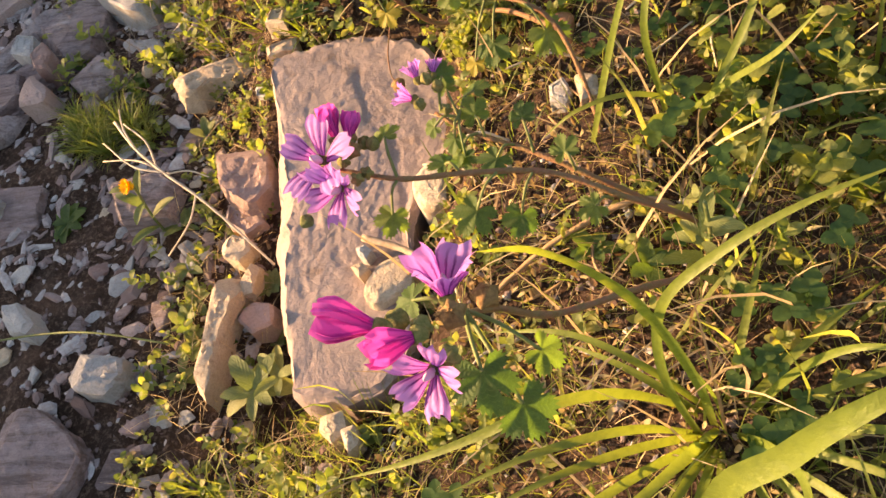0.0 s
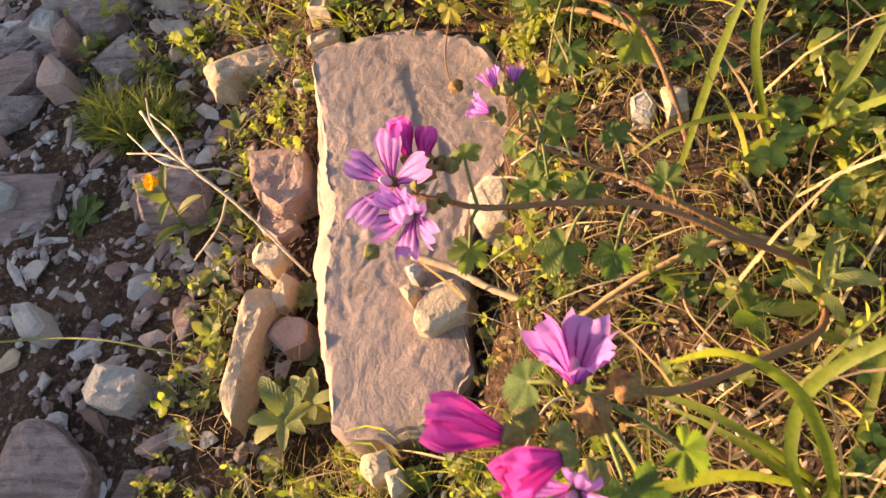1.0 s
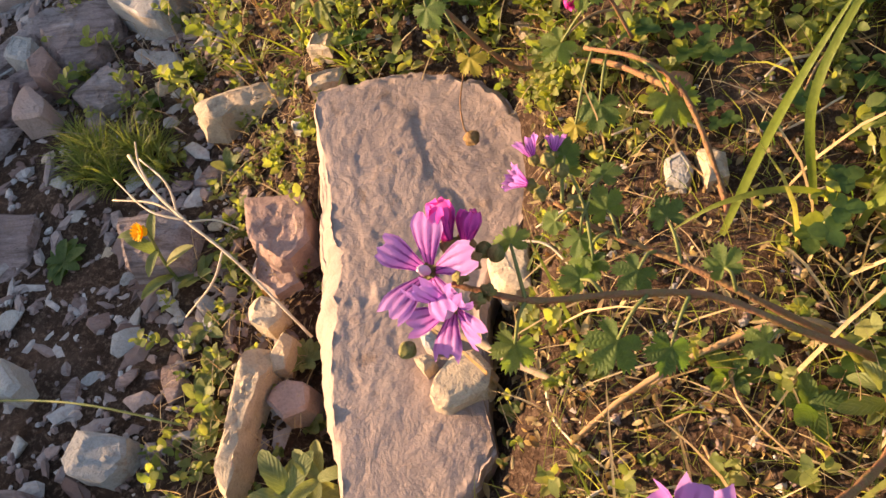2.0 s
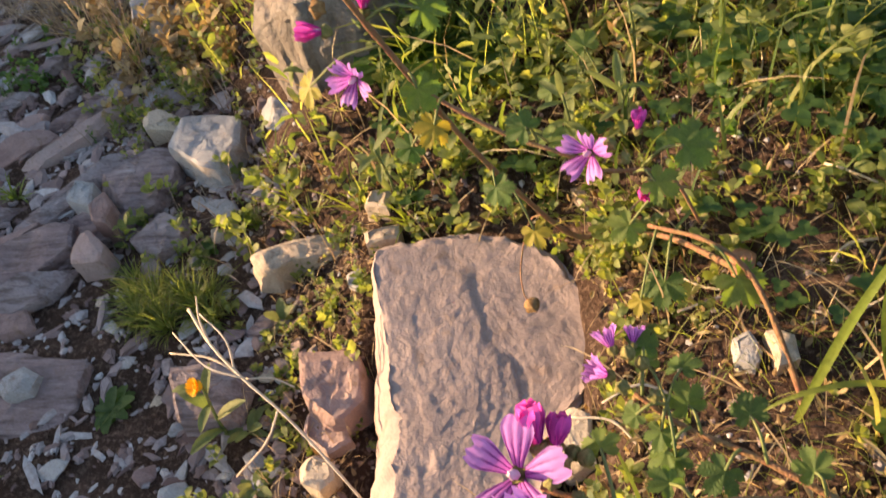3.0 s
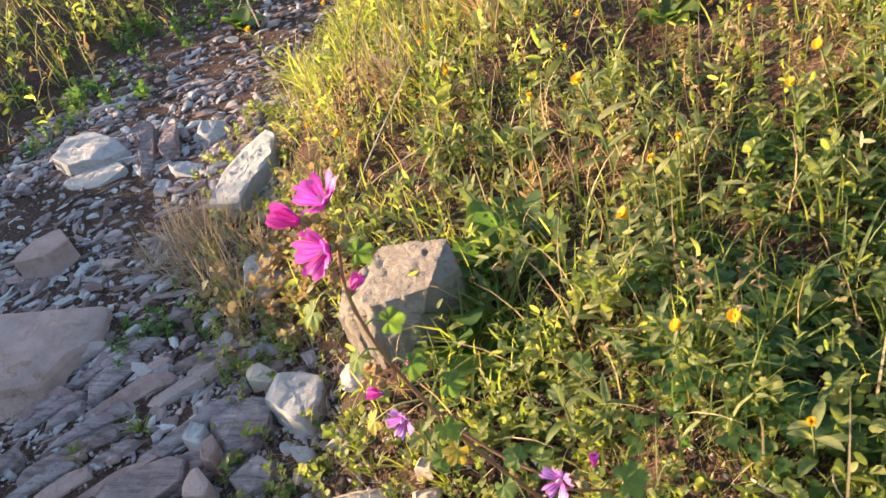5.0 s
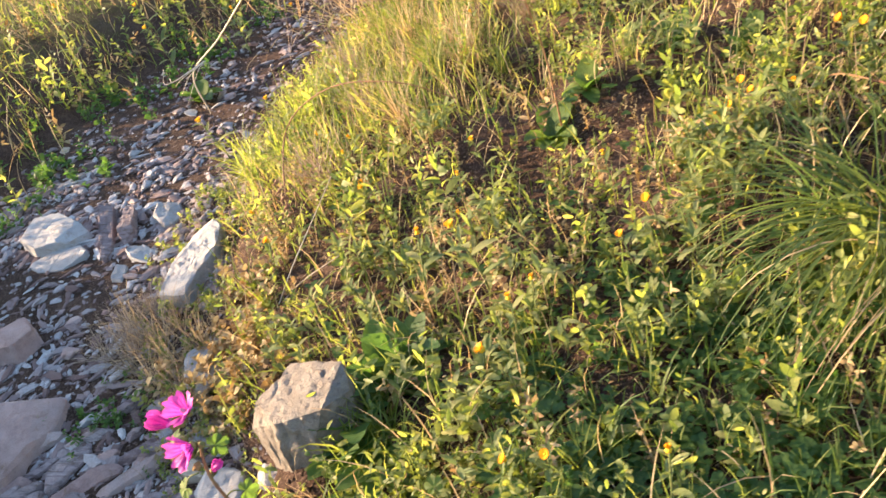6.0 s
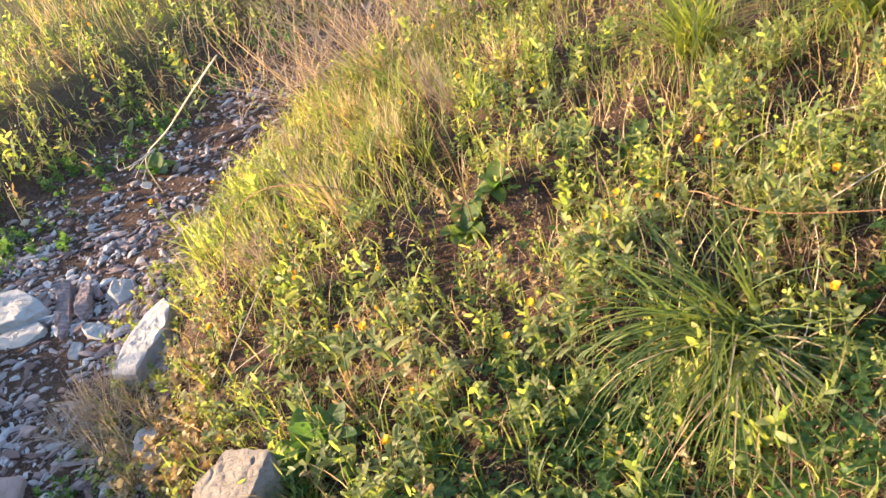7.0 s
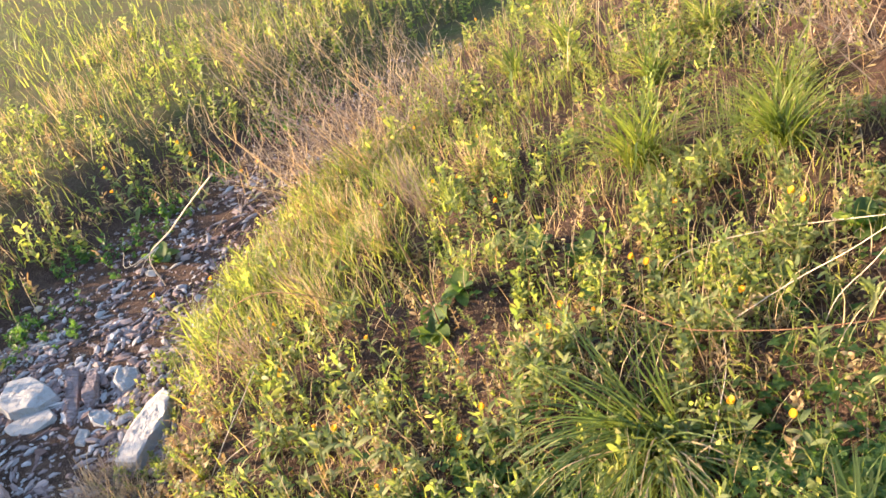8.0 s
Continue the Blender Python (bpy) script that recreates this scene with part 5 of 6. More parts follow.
for k, (x, y, s) in enumerate([(-0.56, 0.60, 0.06), (-0.60, 0.57, 0.055), (-0.52, 0.57, 0.05), (-0.62, 0.62, 0.05), (-0.58, 0.58, 0.06), (-0.54, 0.585, 0.06), (-0.565, 0.56, 0.05), (-0.59, 0.60, 0.06), (-0.53, 0.60, 0.05), (-0.61, 0.595, 0.05)]):
    tuft("grass_tuft", (x, y), 110, s, 0.0015, 1.0, (0.4, 1.8), GRASS, "fine mossy green grass tuft among stones", 70 + k, (0, 0), "grass tuft", False)
for k, (x, y, s) in enumerate([(-0.45, 0.70, 0.075), (-0.42, 0.67, 0.06), (-0.36, 0.655, 0.07), (-0.30, 0.62, 0.05), (-0.47, 0.745, 0.06), (-0.33, 0.13, 0.08), (-0.37, 0.16, 0.06)]):
    tuft("grass_tuft", (x, y), 22, s, 0.0024, 0.9, (0.3, 1.4), BLADE, "small bright grass tuft at the slab's edge", 80 + k)
# every second tuft takes paler STRAW, standing in for low sun on it
for k, (x, y, s) in enumerate([(-0.72, 1.14, 0.15), (-0.80, 1.18, 0.14), (-0.70, 1.22, 0.13), (-0.76, 1.08, 0.12), (-0.84, 1.24, 0.13), (-0.78, 1.13, 0.15), (-0.66, 1.10, 0.13), (-0.62, 1.02, 0.11), (-0.68, 1.04, 0.12), (-0.74, 1.20, 0.16), (-0.60, 1.14, 0.12), (-0.86, 1.14, 0.13), (-0.57, 0.95, 0.09), (-0.80, 1.28, 0.13)]):
    tuft("dry_grass_tuft", (x - 0.18, y + 0.07), 60, s * 1.15, 0.0017, 1.35, (-0.6, 1.8), BROWN_STRAW if k % 2 else STRAW, "wispy reddish dry grass tuft at the path's edge", 90 + k, (0, 0), "grass tuft", False)
for k, (x, y, s) in enumerate([(-0.66, 1.30, 0.08), (-0.60, 1.22, 0.08), (-0.80, 1.34, 0.07), (-0.28, 0.80, 0.12), (-0.24, 0.84, 0.13), (-0.20, 0.78, 0.11), (0.0, 0.9, 0.11), (0.12, 0.75, 0.11), (0.05, 0.62, 0.1), (0.2, 0.6, 0.13), (0.0, 0.68, 0.1), (0.08, 0.70, 0.12)]):
    tuft("grass_tuft", (x, y), 34, s, 0.0034, 0.7, (0.3, 1.6), BLADE, "small tuft of fresh green grass", 100 + k)
for k, (x, y, s) in enumerate([(-0.85, 0.78, 0.05), (-0.72, 0.40, 0.055), (-0.80, 0.30, 0.05), (-0.93, 0.72, 0.05)]):
    tuft("grass_tuft", (x, y), 26, s, 0.003, 1.1, (0.4, 1.4), BLADE, "small dark green grass sprig on the path", 120 + k)

# dry branching stems
for k, (x, y, s) in enumerate([(-0.66, 2.70, 0.55), (-0.50, 2.85, 0.62), (-0.70, 3.00, 0.62), (-0.34, 2.70, 0.52), (-0.50, 3.15, 0.66), (-0.18, 2.90, 0.50), (-0.40, 3.45, 0.62), (-0.62, 3.4, 0.66), (-0.10, 3.25, 0.52), (-1.25, 4.35, 0.7), (-1.45, 4.5, 0.75), (-1.05, 4.6, 0.7), (1.42, 2.05, 0.5), (1.55, 2.3, 0.55), (1.35, 2.4, 0.5), (1.6, 2.0, 0.5), (1.25, 2.1, 0.45)]):
    tuft("dry_bush", (x, y), 24, s, 0.0046, 1.5, (-1.6, 1.8), BROWN_STRAW if k % 3 else STRAW, "thicket of thin dry branching brown stems", 140 + k, (-0.55, -0.15), "dry bush", False)


# ---- broad grass blades that stand beside the mallow ----
def ribbon(pts, width):
    line = curve_points(pts, 6)
    V, F, n = [], [], len(line)
    for i, c in enumerate(line):
        t = i / (n - 1)
        d = (line[min(i + 1, n - 1)] - line[max(i - 1, 0)]).normalized()
        side = d.cross(Vector((-0.3, -0.45, 0.8))).normalized()
        up = side.cross(d)
        w = width / 2 * (0.7 + 0.3 * min(1, t * 5)) * (1 - t ** 3 * 0.96)
        for s in (-1, 0, 1):
            V.append(c + side * s * w + up * (0.3 * w * abs(s)))
    for i in range(n - 1):
        for j in (0, 1):
            a = 3 * i + j
            F.append((a, a + 1, a + 4, a + 3))
    return [tuple(v) for v in V], F


def broad_grass(root, blades, label):
    g = thing("grass_clump", root, label, "grass")
    for pts, w in blades:
        V, F = ribbon([Vector(p) - Vector(root) for p in pts], w * 0.8)
        mesh_part("blade", mesh_from("blade", V, F), BLADE, g)


broad_grass((0.035, 0.140, 0.262), [
    ([(0.037, 0.141, 0.262), (0.026, 0.146, 0.34), (0.006, 0.149, 0.42), (-0.012, 0.146, 0.47), (-0.030, 0.135, 0.515), (-0.046, 0.123, 0.540)], 0.0075),
    ([(0.030, 0.135, 0.262), (0.010, 0.150, 0.34), (0.012, 0.163, 0.40), (0.040, 0.170, 0.435), (0.070, 0.175, 0.455), (0.110, 0.180, 0.47)], 0.007),
    ([(0.032, 0.155, 0.264), (-0.013, 0.147, 0.33), (-0.052, 0.133, 0.36), (-0.087, 0.124, 0.35), (-0.133, 0.118, 0.33), (-0.185, 0.119, 0.30)], 0.008),
    ([(0.030, 0.142, 0.262), (-0.010, 0.130, 0.32), (-0.06, 0.115, 0.34), (-0.11, 0.10, 0.33)], 0.007),
    ([(0.040, 0.150, 0.264), (0.0, 0.165, 0.32), (-0.04, 0.185, 0.33), (-0.09, 0.200, 0.31)], 0.006),
    ([(0.040, 0.145, 0.264), (0.02, 0.115, 0.33), (-0.01, 0.085, 0.36), (-0.05, 0.06, 0.36)], 0.007),
    ([(0.045, 0.140, 0.264), (0.055, 0.11, 0.34), (0.06, 0.08, 0.38), (0.05, 0.04, 0.40)], 0.007),
    ([(0.050, 0.145, 0.265), (0.075, 0.15, 0.33), (0.10, 0.145, 0.37), (0.135, 0.13, 0.38)], 0.006),
] + [([(0.04, 0.142, 0.262)] + [(0.04 + L * t * math.cos(a), 0.142 + L * t * math.sin(a), 0.262 + L * (1.1 * t - 0.75 * t * t)) for t in (0.33, 0.66, 1.0)], 0.0068) for a, L in ((3.5, 0.15), (3.75, 0.19), (3.9, 0.16), (4.1, 0.12), (4.3, 0.18), (4.5, 0.15), (4.7, 0.19), (4.95, 0.14), (5.2, 0.16), (5.4, 0.18), (5.7, 0.17), (6.0, 0.15), (0.1, 0.16), (0.6, 0.12), (1.2, 0.11), (2.6, 0.10))], "clump of broad glossy grass blades beside the mallow")
broad_grass((0.07, -0.02, 0.255), [
    ([(0.07, -0.02, 0.255), (0.03, 0.02, 0.40), (0.012, 0.040, 0.54), (0.026, 0.044, 0.58), (0.042, 0.048, 0.60), (0.066, 0.055, 0.605)], 0.0088),
    ([(0.08, -0.01, 0.255), (0.09, 0.03, 0.36), (0.11, 0.07, 0.42), (0.13, 0.11, 0.43)], 0.007),
], "few tall broad grass blades")
broad_grass((0.06, 0.36, 0.272), [
    ([(0.05, 0.37, 0.27), (0.075, 0.345, 0.33), (0.095, 0.320, 0.38), (0.115, 0.320, 0.41)], 0.006),
    ([(-0.016, 0.367, 0.255), (0.004, 0.384, 0.33), (0.019, 0.392, 0.38), (0.040, 0.407, 0.42)], 0.007),
    ([(0.04, 0.38, 0.268), (0.03, 0.40, 0.34), (0.05, 0.43, 0.38), (0.08, 0.46, 0.40)], 0.007),
    ([(0.07, 0.37, 0.275), (0.02, 0.365, 0.31), (-0.02, 0.36, 0.31), (-0.05, 0.355, 0.29)], 0.005),
    ([(0.06, 0.36, 0.272), (0.10, 0.40, 0.34), (0.12, 0.45, 0.38), (0.13, 0.50, 0.39)], 0.007),
], "broad green grass blades among the clover")


# ---- mallow ----
def petal_mesh(length, width, open0, open1, cup, wave, seed):
    rows, cols = 8, 6
    V, UV, F = [], [], []
    y = z = 0.0
    for i in range(rows + 1):
        t = i / rows
        w = width / 2 * (0.24 + 0.76 * smooth(t * 1.2) ** 0.9) * (1 - 0.25 * max(0, t - 0.8) / 0.2)
        for j in range(cols + 1):
            s = j / cols * 2 - 1
            notch = 0.17 * length * max(0, t - 0.7) / 0.3 * (1 - abs(s)) ** 1.3
            ripple = wave * t * t * math.sin(s * 6 + seed + t * 4)
            V.append((float(w) * s, y - notch * math.cos(open1), z + cup * float(w) * s * s + ripple))
            UV.append((0.5 + 0.5 * s, t))
        a = open0 + (open1 - open0) * t
        y += length / rows * math.cos(a)
        z += length / rows * math.sin(a)
    for i in range(rows):
        for j in range(cols):
            a = i * (cols + 1) + j
            F.append((a, a + 1, a + cols + 2, a + cols + 1))
    return mesh_from("petal", V, F, UV)


OPEN_PETALS = [petal_mesh(0.0245, 0.0155, 0.80, 1.42, 0.22, 0.0016, s) for s in (1, 2, 3)]
WIDE_PETALS = [petal_mesh(0.024, 0.016, 0.6, 1.2, 0.3, 0.0020, s) for s in (4, 5)]
CUP_PETALS = [petal_mesh(0.026, 0.019, 0.34, -0.05, -0.35, 0.0016, s) for s in (6, 7)]
TRUMPET_PETALS = [petal_mesh(0.026, 0.019, 0.35, 0.85, 0.1, 0.0018, s) for s in (16, 17)]
SHUT_PETALS = [petal_mesh(0.020, 0.014, 0.25, -0.15, -0.5, 0.002, s) for s in (8, 9)]
SHUT_MAUVE = [petal_mesh(0.020, 0.010, 0.45, 0.35, -0.3, 0.002, s) for s in (10, 11)]
for me in OPEN_PETALS + TRUMPET_PETALS + WIDE_PETALS + SHUT_MAUVE:
    me.materials.append(MAUVE)
MAG_PETALS = [petal_mesh(0.025, 0.018, 0.45, 0.9, 0.3, 0.0018, s) for s in (14, 15)]
for me in CUP_PETALS + SHUT_PETALS + MAG_PETALS:
    me.materials.append(MAGENTA)


def lobed_leaf_mesh(name, seed, lobes=5, cut=0.42):
    """A mallow leaf: rounded toothed lobes that spread from the stalk, pleated along the veins; about 1 across."""
    n, V, UV, F = 60, [(0, 0, 0)], [(0.5, 0.0)], []
    for ring in (0.35, 0.7, 1.0):
        for k in range(n + 1):
            a = math.radians(-150 + 300 * k / n)
            ph = (k / n) * lobes
            lobe = abs(math.sin(math.pi * ph)) ** 0.55
            rad = 0.5 * (1 - cut + cut * lobe) * (0.8 + 0.2 * math.cos(a))
            if ring == 1.0:
                rad *= 1 + 0.09 * (1 if k % 2 else -1)
            rad *= ring
            pleat = 0.07 * rad * math.cos(2 * math.pi * ph) - 0.25 * rad * rad
            V.append((rad * math.sin(a), rad * math.cos(a) + 0.02, pleat + 0.02 * math.sin(a * 2 + seed)))
            UV.append((0.5 + 0.5 * math.cos(math.pi * ph) * 0.6, ring))
    for k in range(n):
        F.append((0, 1 + k, 2 + k))
        for q in (0, 1):
            a = 1 + q * (n + 1) + k
            F.append((a, a + n + 1, a + n + 2, a + 1))
    return mesh_from(name, V, F, UV)


LOBED = [lobed_leaf_mesh("leaf", s, 5, c) for s, c in ((1, 0.36), (2, 0.44), (3, 0.30))]
for me in LOBED:
    me.materials.append(MALLOW_LEAF)
# yellow leaf; several on the tall mallow have sunlight put into their colour
YELLOWED_LIT = lobed_leaf_mesh("leaf", 9, 5, 0.4)
YELLOWED_LIT.materials.append(YELLOW_LEAF)


def blob_mesh(name, length, radius, ridges, material, seed=0, open_end=0.0):
    """A ribbed bud, calyx or pod along +y."""
    V, F, n, rows = [], [], 15, 7
    for i in range(rows + 1):
        t = i / rows
        rad = radius * max(0.06, math.sin(math.pi * min(1, 0.08 + t * (0.9 - open_end)))) ** 0.7
        for k in range(n):
            a = 2 * math.pi * k / n
            q = rad * (1 + 0.22 * math.cos(ridges * a + seed) + 0.08 * math.sin(a * 3 + i + seed))
            V.append((q * math.cos(a), length * t, q * math.sin(a)))
    for i in range(rows):
        for k in range(n):
            j = (k + 1) % n
            F.append((i * n + k, i * n + j, (i + 1) * n + j, (i + 1) * n + k))
    F += [tuple(range(n)), tuple(range(rows * n, rows * n + n))[::-1]]
    me = mesh_from(name, V, F)
    me.materials.append(material)
    return me


CALYX_ME = blob_mesh("flower", 0.0075, 0.0040, 5, CALYX, 0, 0.3)
BUD_ME = blob_mesh("bud", 0.009, 0.0038, 5, CALYX, 1)
DRY_BUD_ME = blob_mesh("seed_head", 0.009, 0.0050, 5, POD, 2)
STAMEN_ME = blob_mesh("stamen_column", 0.013, 0.0022, 7, STAMEN, 3)


def flower(plant, at, facing, petals, size=1.0, spin=0.0):
    """A mallow flower: calyx, five petals and the stamen column."""
    root = Vector(plant.matrix_basis.translation)
    head = mesh_part("flower", CALYX_ME, None, plant, aim(Vector(at) - root - Vector(facing).normalized() * 0.008 * size, facing, spin, size))
    for k in range(5):
        m = Matrix.Rotation(2 * math.pi * k / 5 + rnd.uniform(-0.15, 0.15), 4, "Y") @ Matrix.Translation((0, 0.005, 0.0012)) @ Matrix.Rotation(rnd.uniform(-0.12, 0.12), 4, "X") @ Matrix.Scale(rnd.uniform(0.92, 1.05), 4)
        mesh_part("petal", petals[k % len(petals)], None, head, m)
    mesh_part("stamen_column", STAMEN_ME, None, head, Matrix.Translation((0, 0.005, 0)))


def lobed_leaf(plant, at, stalk_from, size, facing=(-0.3, -0.3, 0.9), kind=0, spin=None):
    """A leaf blade on its stalk; facing is its upper side."""
    root = Vector(plant.matrix_basis.translation)
    p, q = Vector(at) - root, Vector(stalk_from) - root
    out = (p - q).normalized()
    size *= 0.85
    z = Vector(facing).normalized()
    y = (out - z * out.dot(z)).normalized()
    x = y.cross(z)
    m = Matrix.Translation(p) @ Matrix((x, y, z)).transposed().to_4x4() @ Matrix.Scale(size, 4)
    leaf = mesh_part("leaf", YELLOWED_LIT if kind < 0 else LOBED[kind % 3], None, plant, m)
    V, F = tube([q, (p + q) / 2 + Vector((0, 0, 0.006)), p], 0.0011, 0.0008, 5)
    mesh_part("leaf_stalk", mesh_from("leaf_stalk", V, F), GREEN_STEM, plant)
    return leaf


def stem(plant, pts, r0, r1, material=None):
    root = Vector(plant.matrix_basis.translation)
    V, F = tube([Vector(p) - root for p in pts], r0 * 0.78, r1 * 0.85, 7, 0.14)
    mesh_part("stem", mesh_from("stem", V, F), material or STEM, plant)


def bud(plant, at, facing, mesh=None, size=1.0):
    root = Vector(plant.matrix_basis.translation)
    mesh_part("bud", mesh or BUD_ME, None, plant, aim(Vector(at) - root, facing, 0, size))


def mallow_low():
    """The mallow whose stems lean out over the slab."""
    m = thing("mallow_plant", (0.055, 0.275, 0.265), "mallow with striped mauve flowers on reddish leaning stems", "flowering plant", "mallows")
    stem(m, [(0.059, 0.273, 0.262), (0.035, 0.268, 0.305), (0.002, 0.271, 0.33), (-0.04, 0.283, 0.35), (-0.083, 0.277, 0.37), (-0.121, 0.269, 0.385), (-0.147, 0.273, 0.392), (-0.158, 0.276, 0.394)], 0.0030, 0.0016)
    stem(m, [(0.055, 0.278, 0.262), (0.034, 0.278, 0.29), (-0.014, 0.288, 0.33), (-0.054, 0.310, 0.34), (-0.089, 0.327, 0.345), (-0.112, 0.343, 0.352)], 0.0030, 0.0015)
    stem(m, [(0.055, 0.270, 0.262), (0.040, 0.225, 0.31), (0.0, 0.185, 0.375), (-0.038, 0.162, 0.406), (-0.060, 0.152, 0.44), (-0.073, 0.135, 0.468)], 0.0030, 0.0018)
    stem(m, [(0.055, 0.280, 0.262), (0.016, 0.297, 0.283), (-0.039, 0.285, 0.272), (-0.082, 0.268, 0.252), (-0.116, 0.246, 0.236)], 0.0028, 0.0020, ROOT)
    A = Vector((-0.168, 0.279, 0.402))
    flower(m, A, (-0.16, -0.32, 0.85), OPEN_PETALS, 1.08, 0.3)
    flower(m, A + Vector((0.010, -0.016, -0.008)), (-0.25, -0.65, 0.5), WIDE_PETALS, 1.0, 0.9)
    flower(m, A + Vector((0.010, 0.014, 0.004)), (-0.15, 0.6, 0.7), SHUT_PETALS, 1.1, 0.0)
    flower(m, A + Vector((0.018, 0.012, 0.002)), (0.25, 0.7, 0.6), SHUT_PETALS, 0.9, 0.6)
    for dx, dy, dz, f in ((0.020, 0.004, -0.004, (0.1, -0.1, 1)), (0.026, -0.006, -0.010, (0.2, -0.6, 0.6)), (0.030, 0.006, -0.006, (0.3, 0.5, 0.7)), (-0.008, -0.030, -0.012, (-0.5, -0.8, 0.2)), (0.014, 0.002, -0.006, (0.1, 0.2, 1)), (0.022, -0.012, -0.008, (0.1, -0.5, 0.8)), (0.016, -0.004, -0.002, (0.0, -0.2, 1)), (0.024, 0.010, -0.008, (0.3, 0.3, 0.8)), (0.018, 0.012, -0.004, (-0.2, 0.3, 0.9))):
        bud(m, A + Vector((dx, dy, dz)), f, DRY_BUD_ME if dz == -0.004 else None)
    stem_a = (-0.125, 0.269, 0.386)
    lobed_leaf(m, (-0.132, 0.254, 0.372), stem_a, 0.032, (0.2, -0.3, 0.9), 0)
    lobed_leaf(m, (-0.130, 0.292, 0.398), stem_a, 0.028, (-0.2, 0.1, 0.9), 1)
    lobed_leaf(m, (-0.085, 0.262, 0.352), (-0.07, 0.278, 0.365), 0.042, (0.1, -0.2, 0.95), 1)
    lobed_leaf(m, (-0.060, 0.262, 0.340), (-0.05, 0.281, 0.355), 0.034, (0.3, -0.4, 0.85), 2)
    # the small cluster at the end of the second stem
    P = Vector((-0.116, 0.346, 0.358))
    flower(m, P + Vector((-0.010, 0.004, 0.004)), (-0.7, 0.1, 0.5), SHUT_MAUVE, 0.75, 0.5)
    flower(m, P + Vector((-0.006, 0.020, 0.006)), (-0.3, 0.8, 0.4), SHUT_MAUVE, 0.7, 0.2)
    flower(m, P + Vector((0.006, 0.022, 0.006)), (0.2, 0.8, 0.5), SHUT_MAUVE, 0.6, 1.2)
    for dx, dy, dz in ((0.0, -0.006, 0.006), (0.010, 0.006, 0.004), (0.014, -0.008, 0.0), (0.004, 0.010, 0.008)):
        bud(m, P + Vector((dx, dy, dz)), (-0.4 + 30 * dx, 40 * dy, 0.7))
    for k, (dx, dy, dz, s) in enumerate(((0.012, 0.014, -0.004, 0.024), (0.016, -0.022, -0.012, 0.026), (0.004, -0.016, -0.004, 0.02), (0.03, 0.012, -0.008, 0.03), (0.022, -0.035, -0.016, 0.024))):
        lobed_leaf(m, P + Vector((dx, dy, dz)), P + Vector((0.02, -0.01, -0.006)), s, (rnd.uniform(-0.4, 0.4), rnd.uniform(-0.5, 0.2), 0.8), k)
    for k, (at, s0, size) in enumerate((((-0.085, 0.335, 0.352), (-0.080, 0.322, 0.345), 0.032), ((-0.072, 0.300, 0.350), (-0.062, 0.314, 0.342), 0.034), ((-0.098, 0.315, 0.340), (-0.085, 0.326, 0.345), 0.030), ((-0.055, 0.330, 0.348), (-0.050, 0.307, 0.340), 0.030), ((-0.030, 0.300, 0.345), (-0.025, 0.292, 0.335), 0.030), ((-0.105, 0.365, 0.362), (-0.108, 0.342, 0.352), 0.028), ((-0.100, 0.285, 0.372), (-0.090, 0.276, 0.372), 0.028), ((-0.015, 0.262, 0.338), (-0.005, 0.272, 0.328), 0.030))):
        lobed_leaf(m, at, s0, size, (rnd.uniform(-0.6, 0.3), rnd.uniform(-0.6, 0.3), 0.7), k)
    # the cluster nearest to the eye
    B = Vector((-0.072, 0.143, 0.478))
    flower(m, B, (0.05, 0.4, 0.65), TRUMPET_PETALS, 0.85, 0.4)
    flower(m, (-0.090, 0.116, 0.510), (-0.85, 0.15, 0.25), CUP_PETALS, 0.9, 0.2)
    flower(m, (-0.074, 0.108, 0.515), (-0.75, -0.35, 0.35), CUP_PETALS, 0.75, 0.8)
    flower(m, (-0.072, 0.103, 0.496), (-0.2, -0.6, 0.5), WIDE_PETALS, 0.7, 1.1)
    for at, f in (((-0.082, 0.124, 0.494), (-0.6, -0.1, 0.7)), ((-0.073, 0.118, 0.498), (-0.3, -0.2, 0.9)), ((-0.066, 0.126, 0.488), (0.1, -0.1, 0.9)), ((-0.058, 0.140, 0.470), (0.3, 0.2, 0.9)), ((-0.066, 0.112, 0.490), (-0.1, -0.6, 0.7))):
        bud(m, at, f, DRY_BUD_ME if f[0] > 0 else None, 1.1)
    stem_b = (-0.068, 0.142, 0.462)
    lobed_leaf(m, (-0.088, 0.145, 0.470), stem_b, 0.030, (-0.5, 0.1, 0.8), 0)
    lobed_leaf(m, (-0.058, 0.108, 0.478), stem_b, 0.038, (0.2, -0.4, 0.85), 1)
    lobed_leaf(m, (-0.046, 0.100, 0.462), stem_b, 0.036, (0.3, -0.5, 0.8), 2)
    lobed_leaf(m, (-0.040, 0.128, 0.446), stem_b, 0.028, (0.5, -0.2, 0.8), 0)


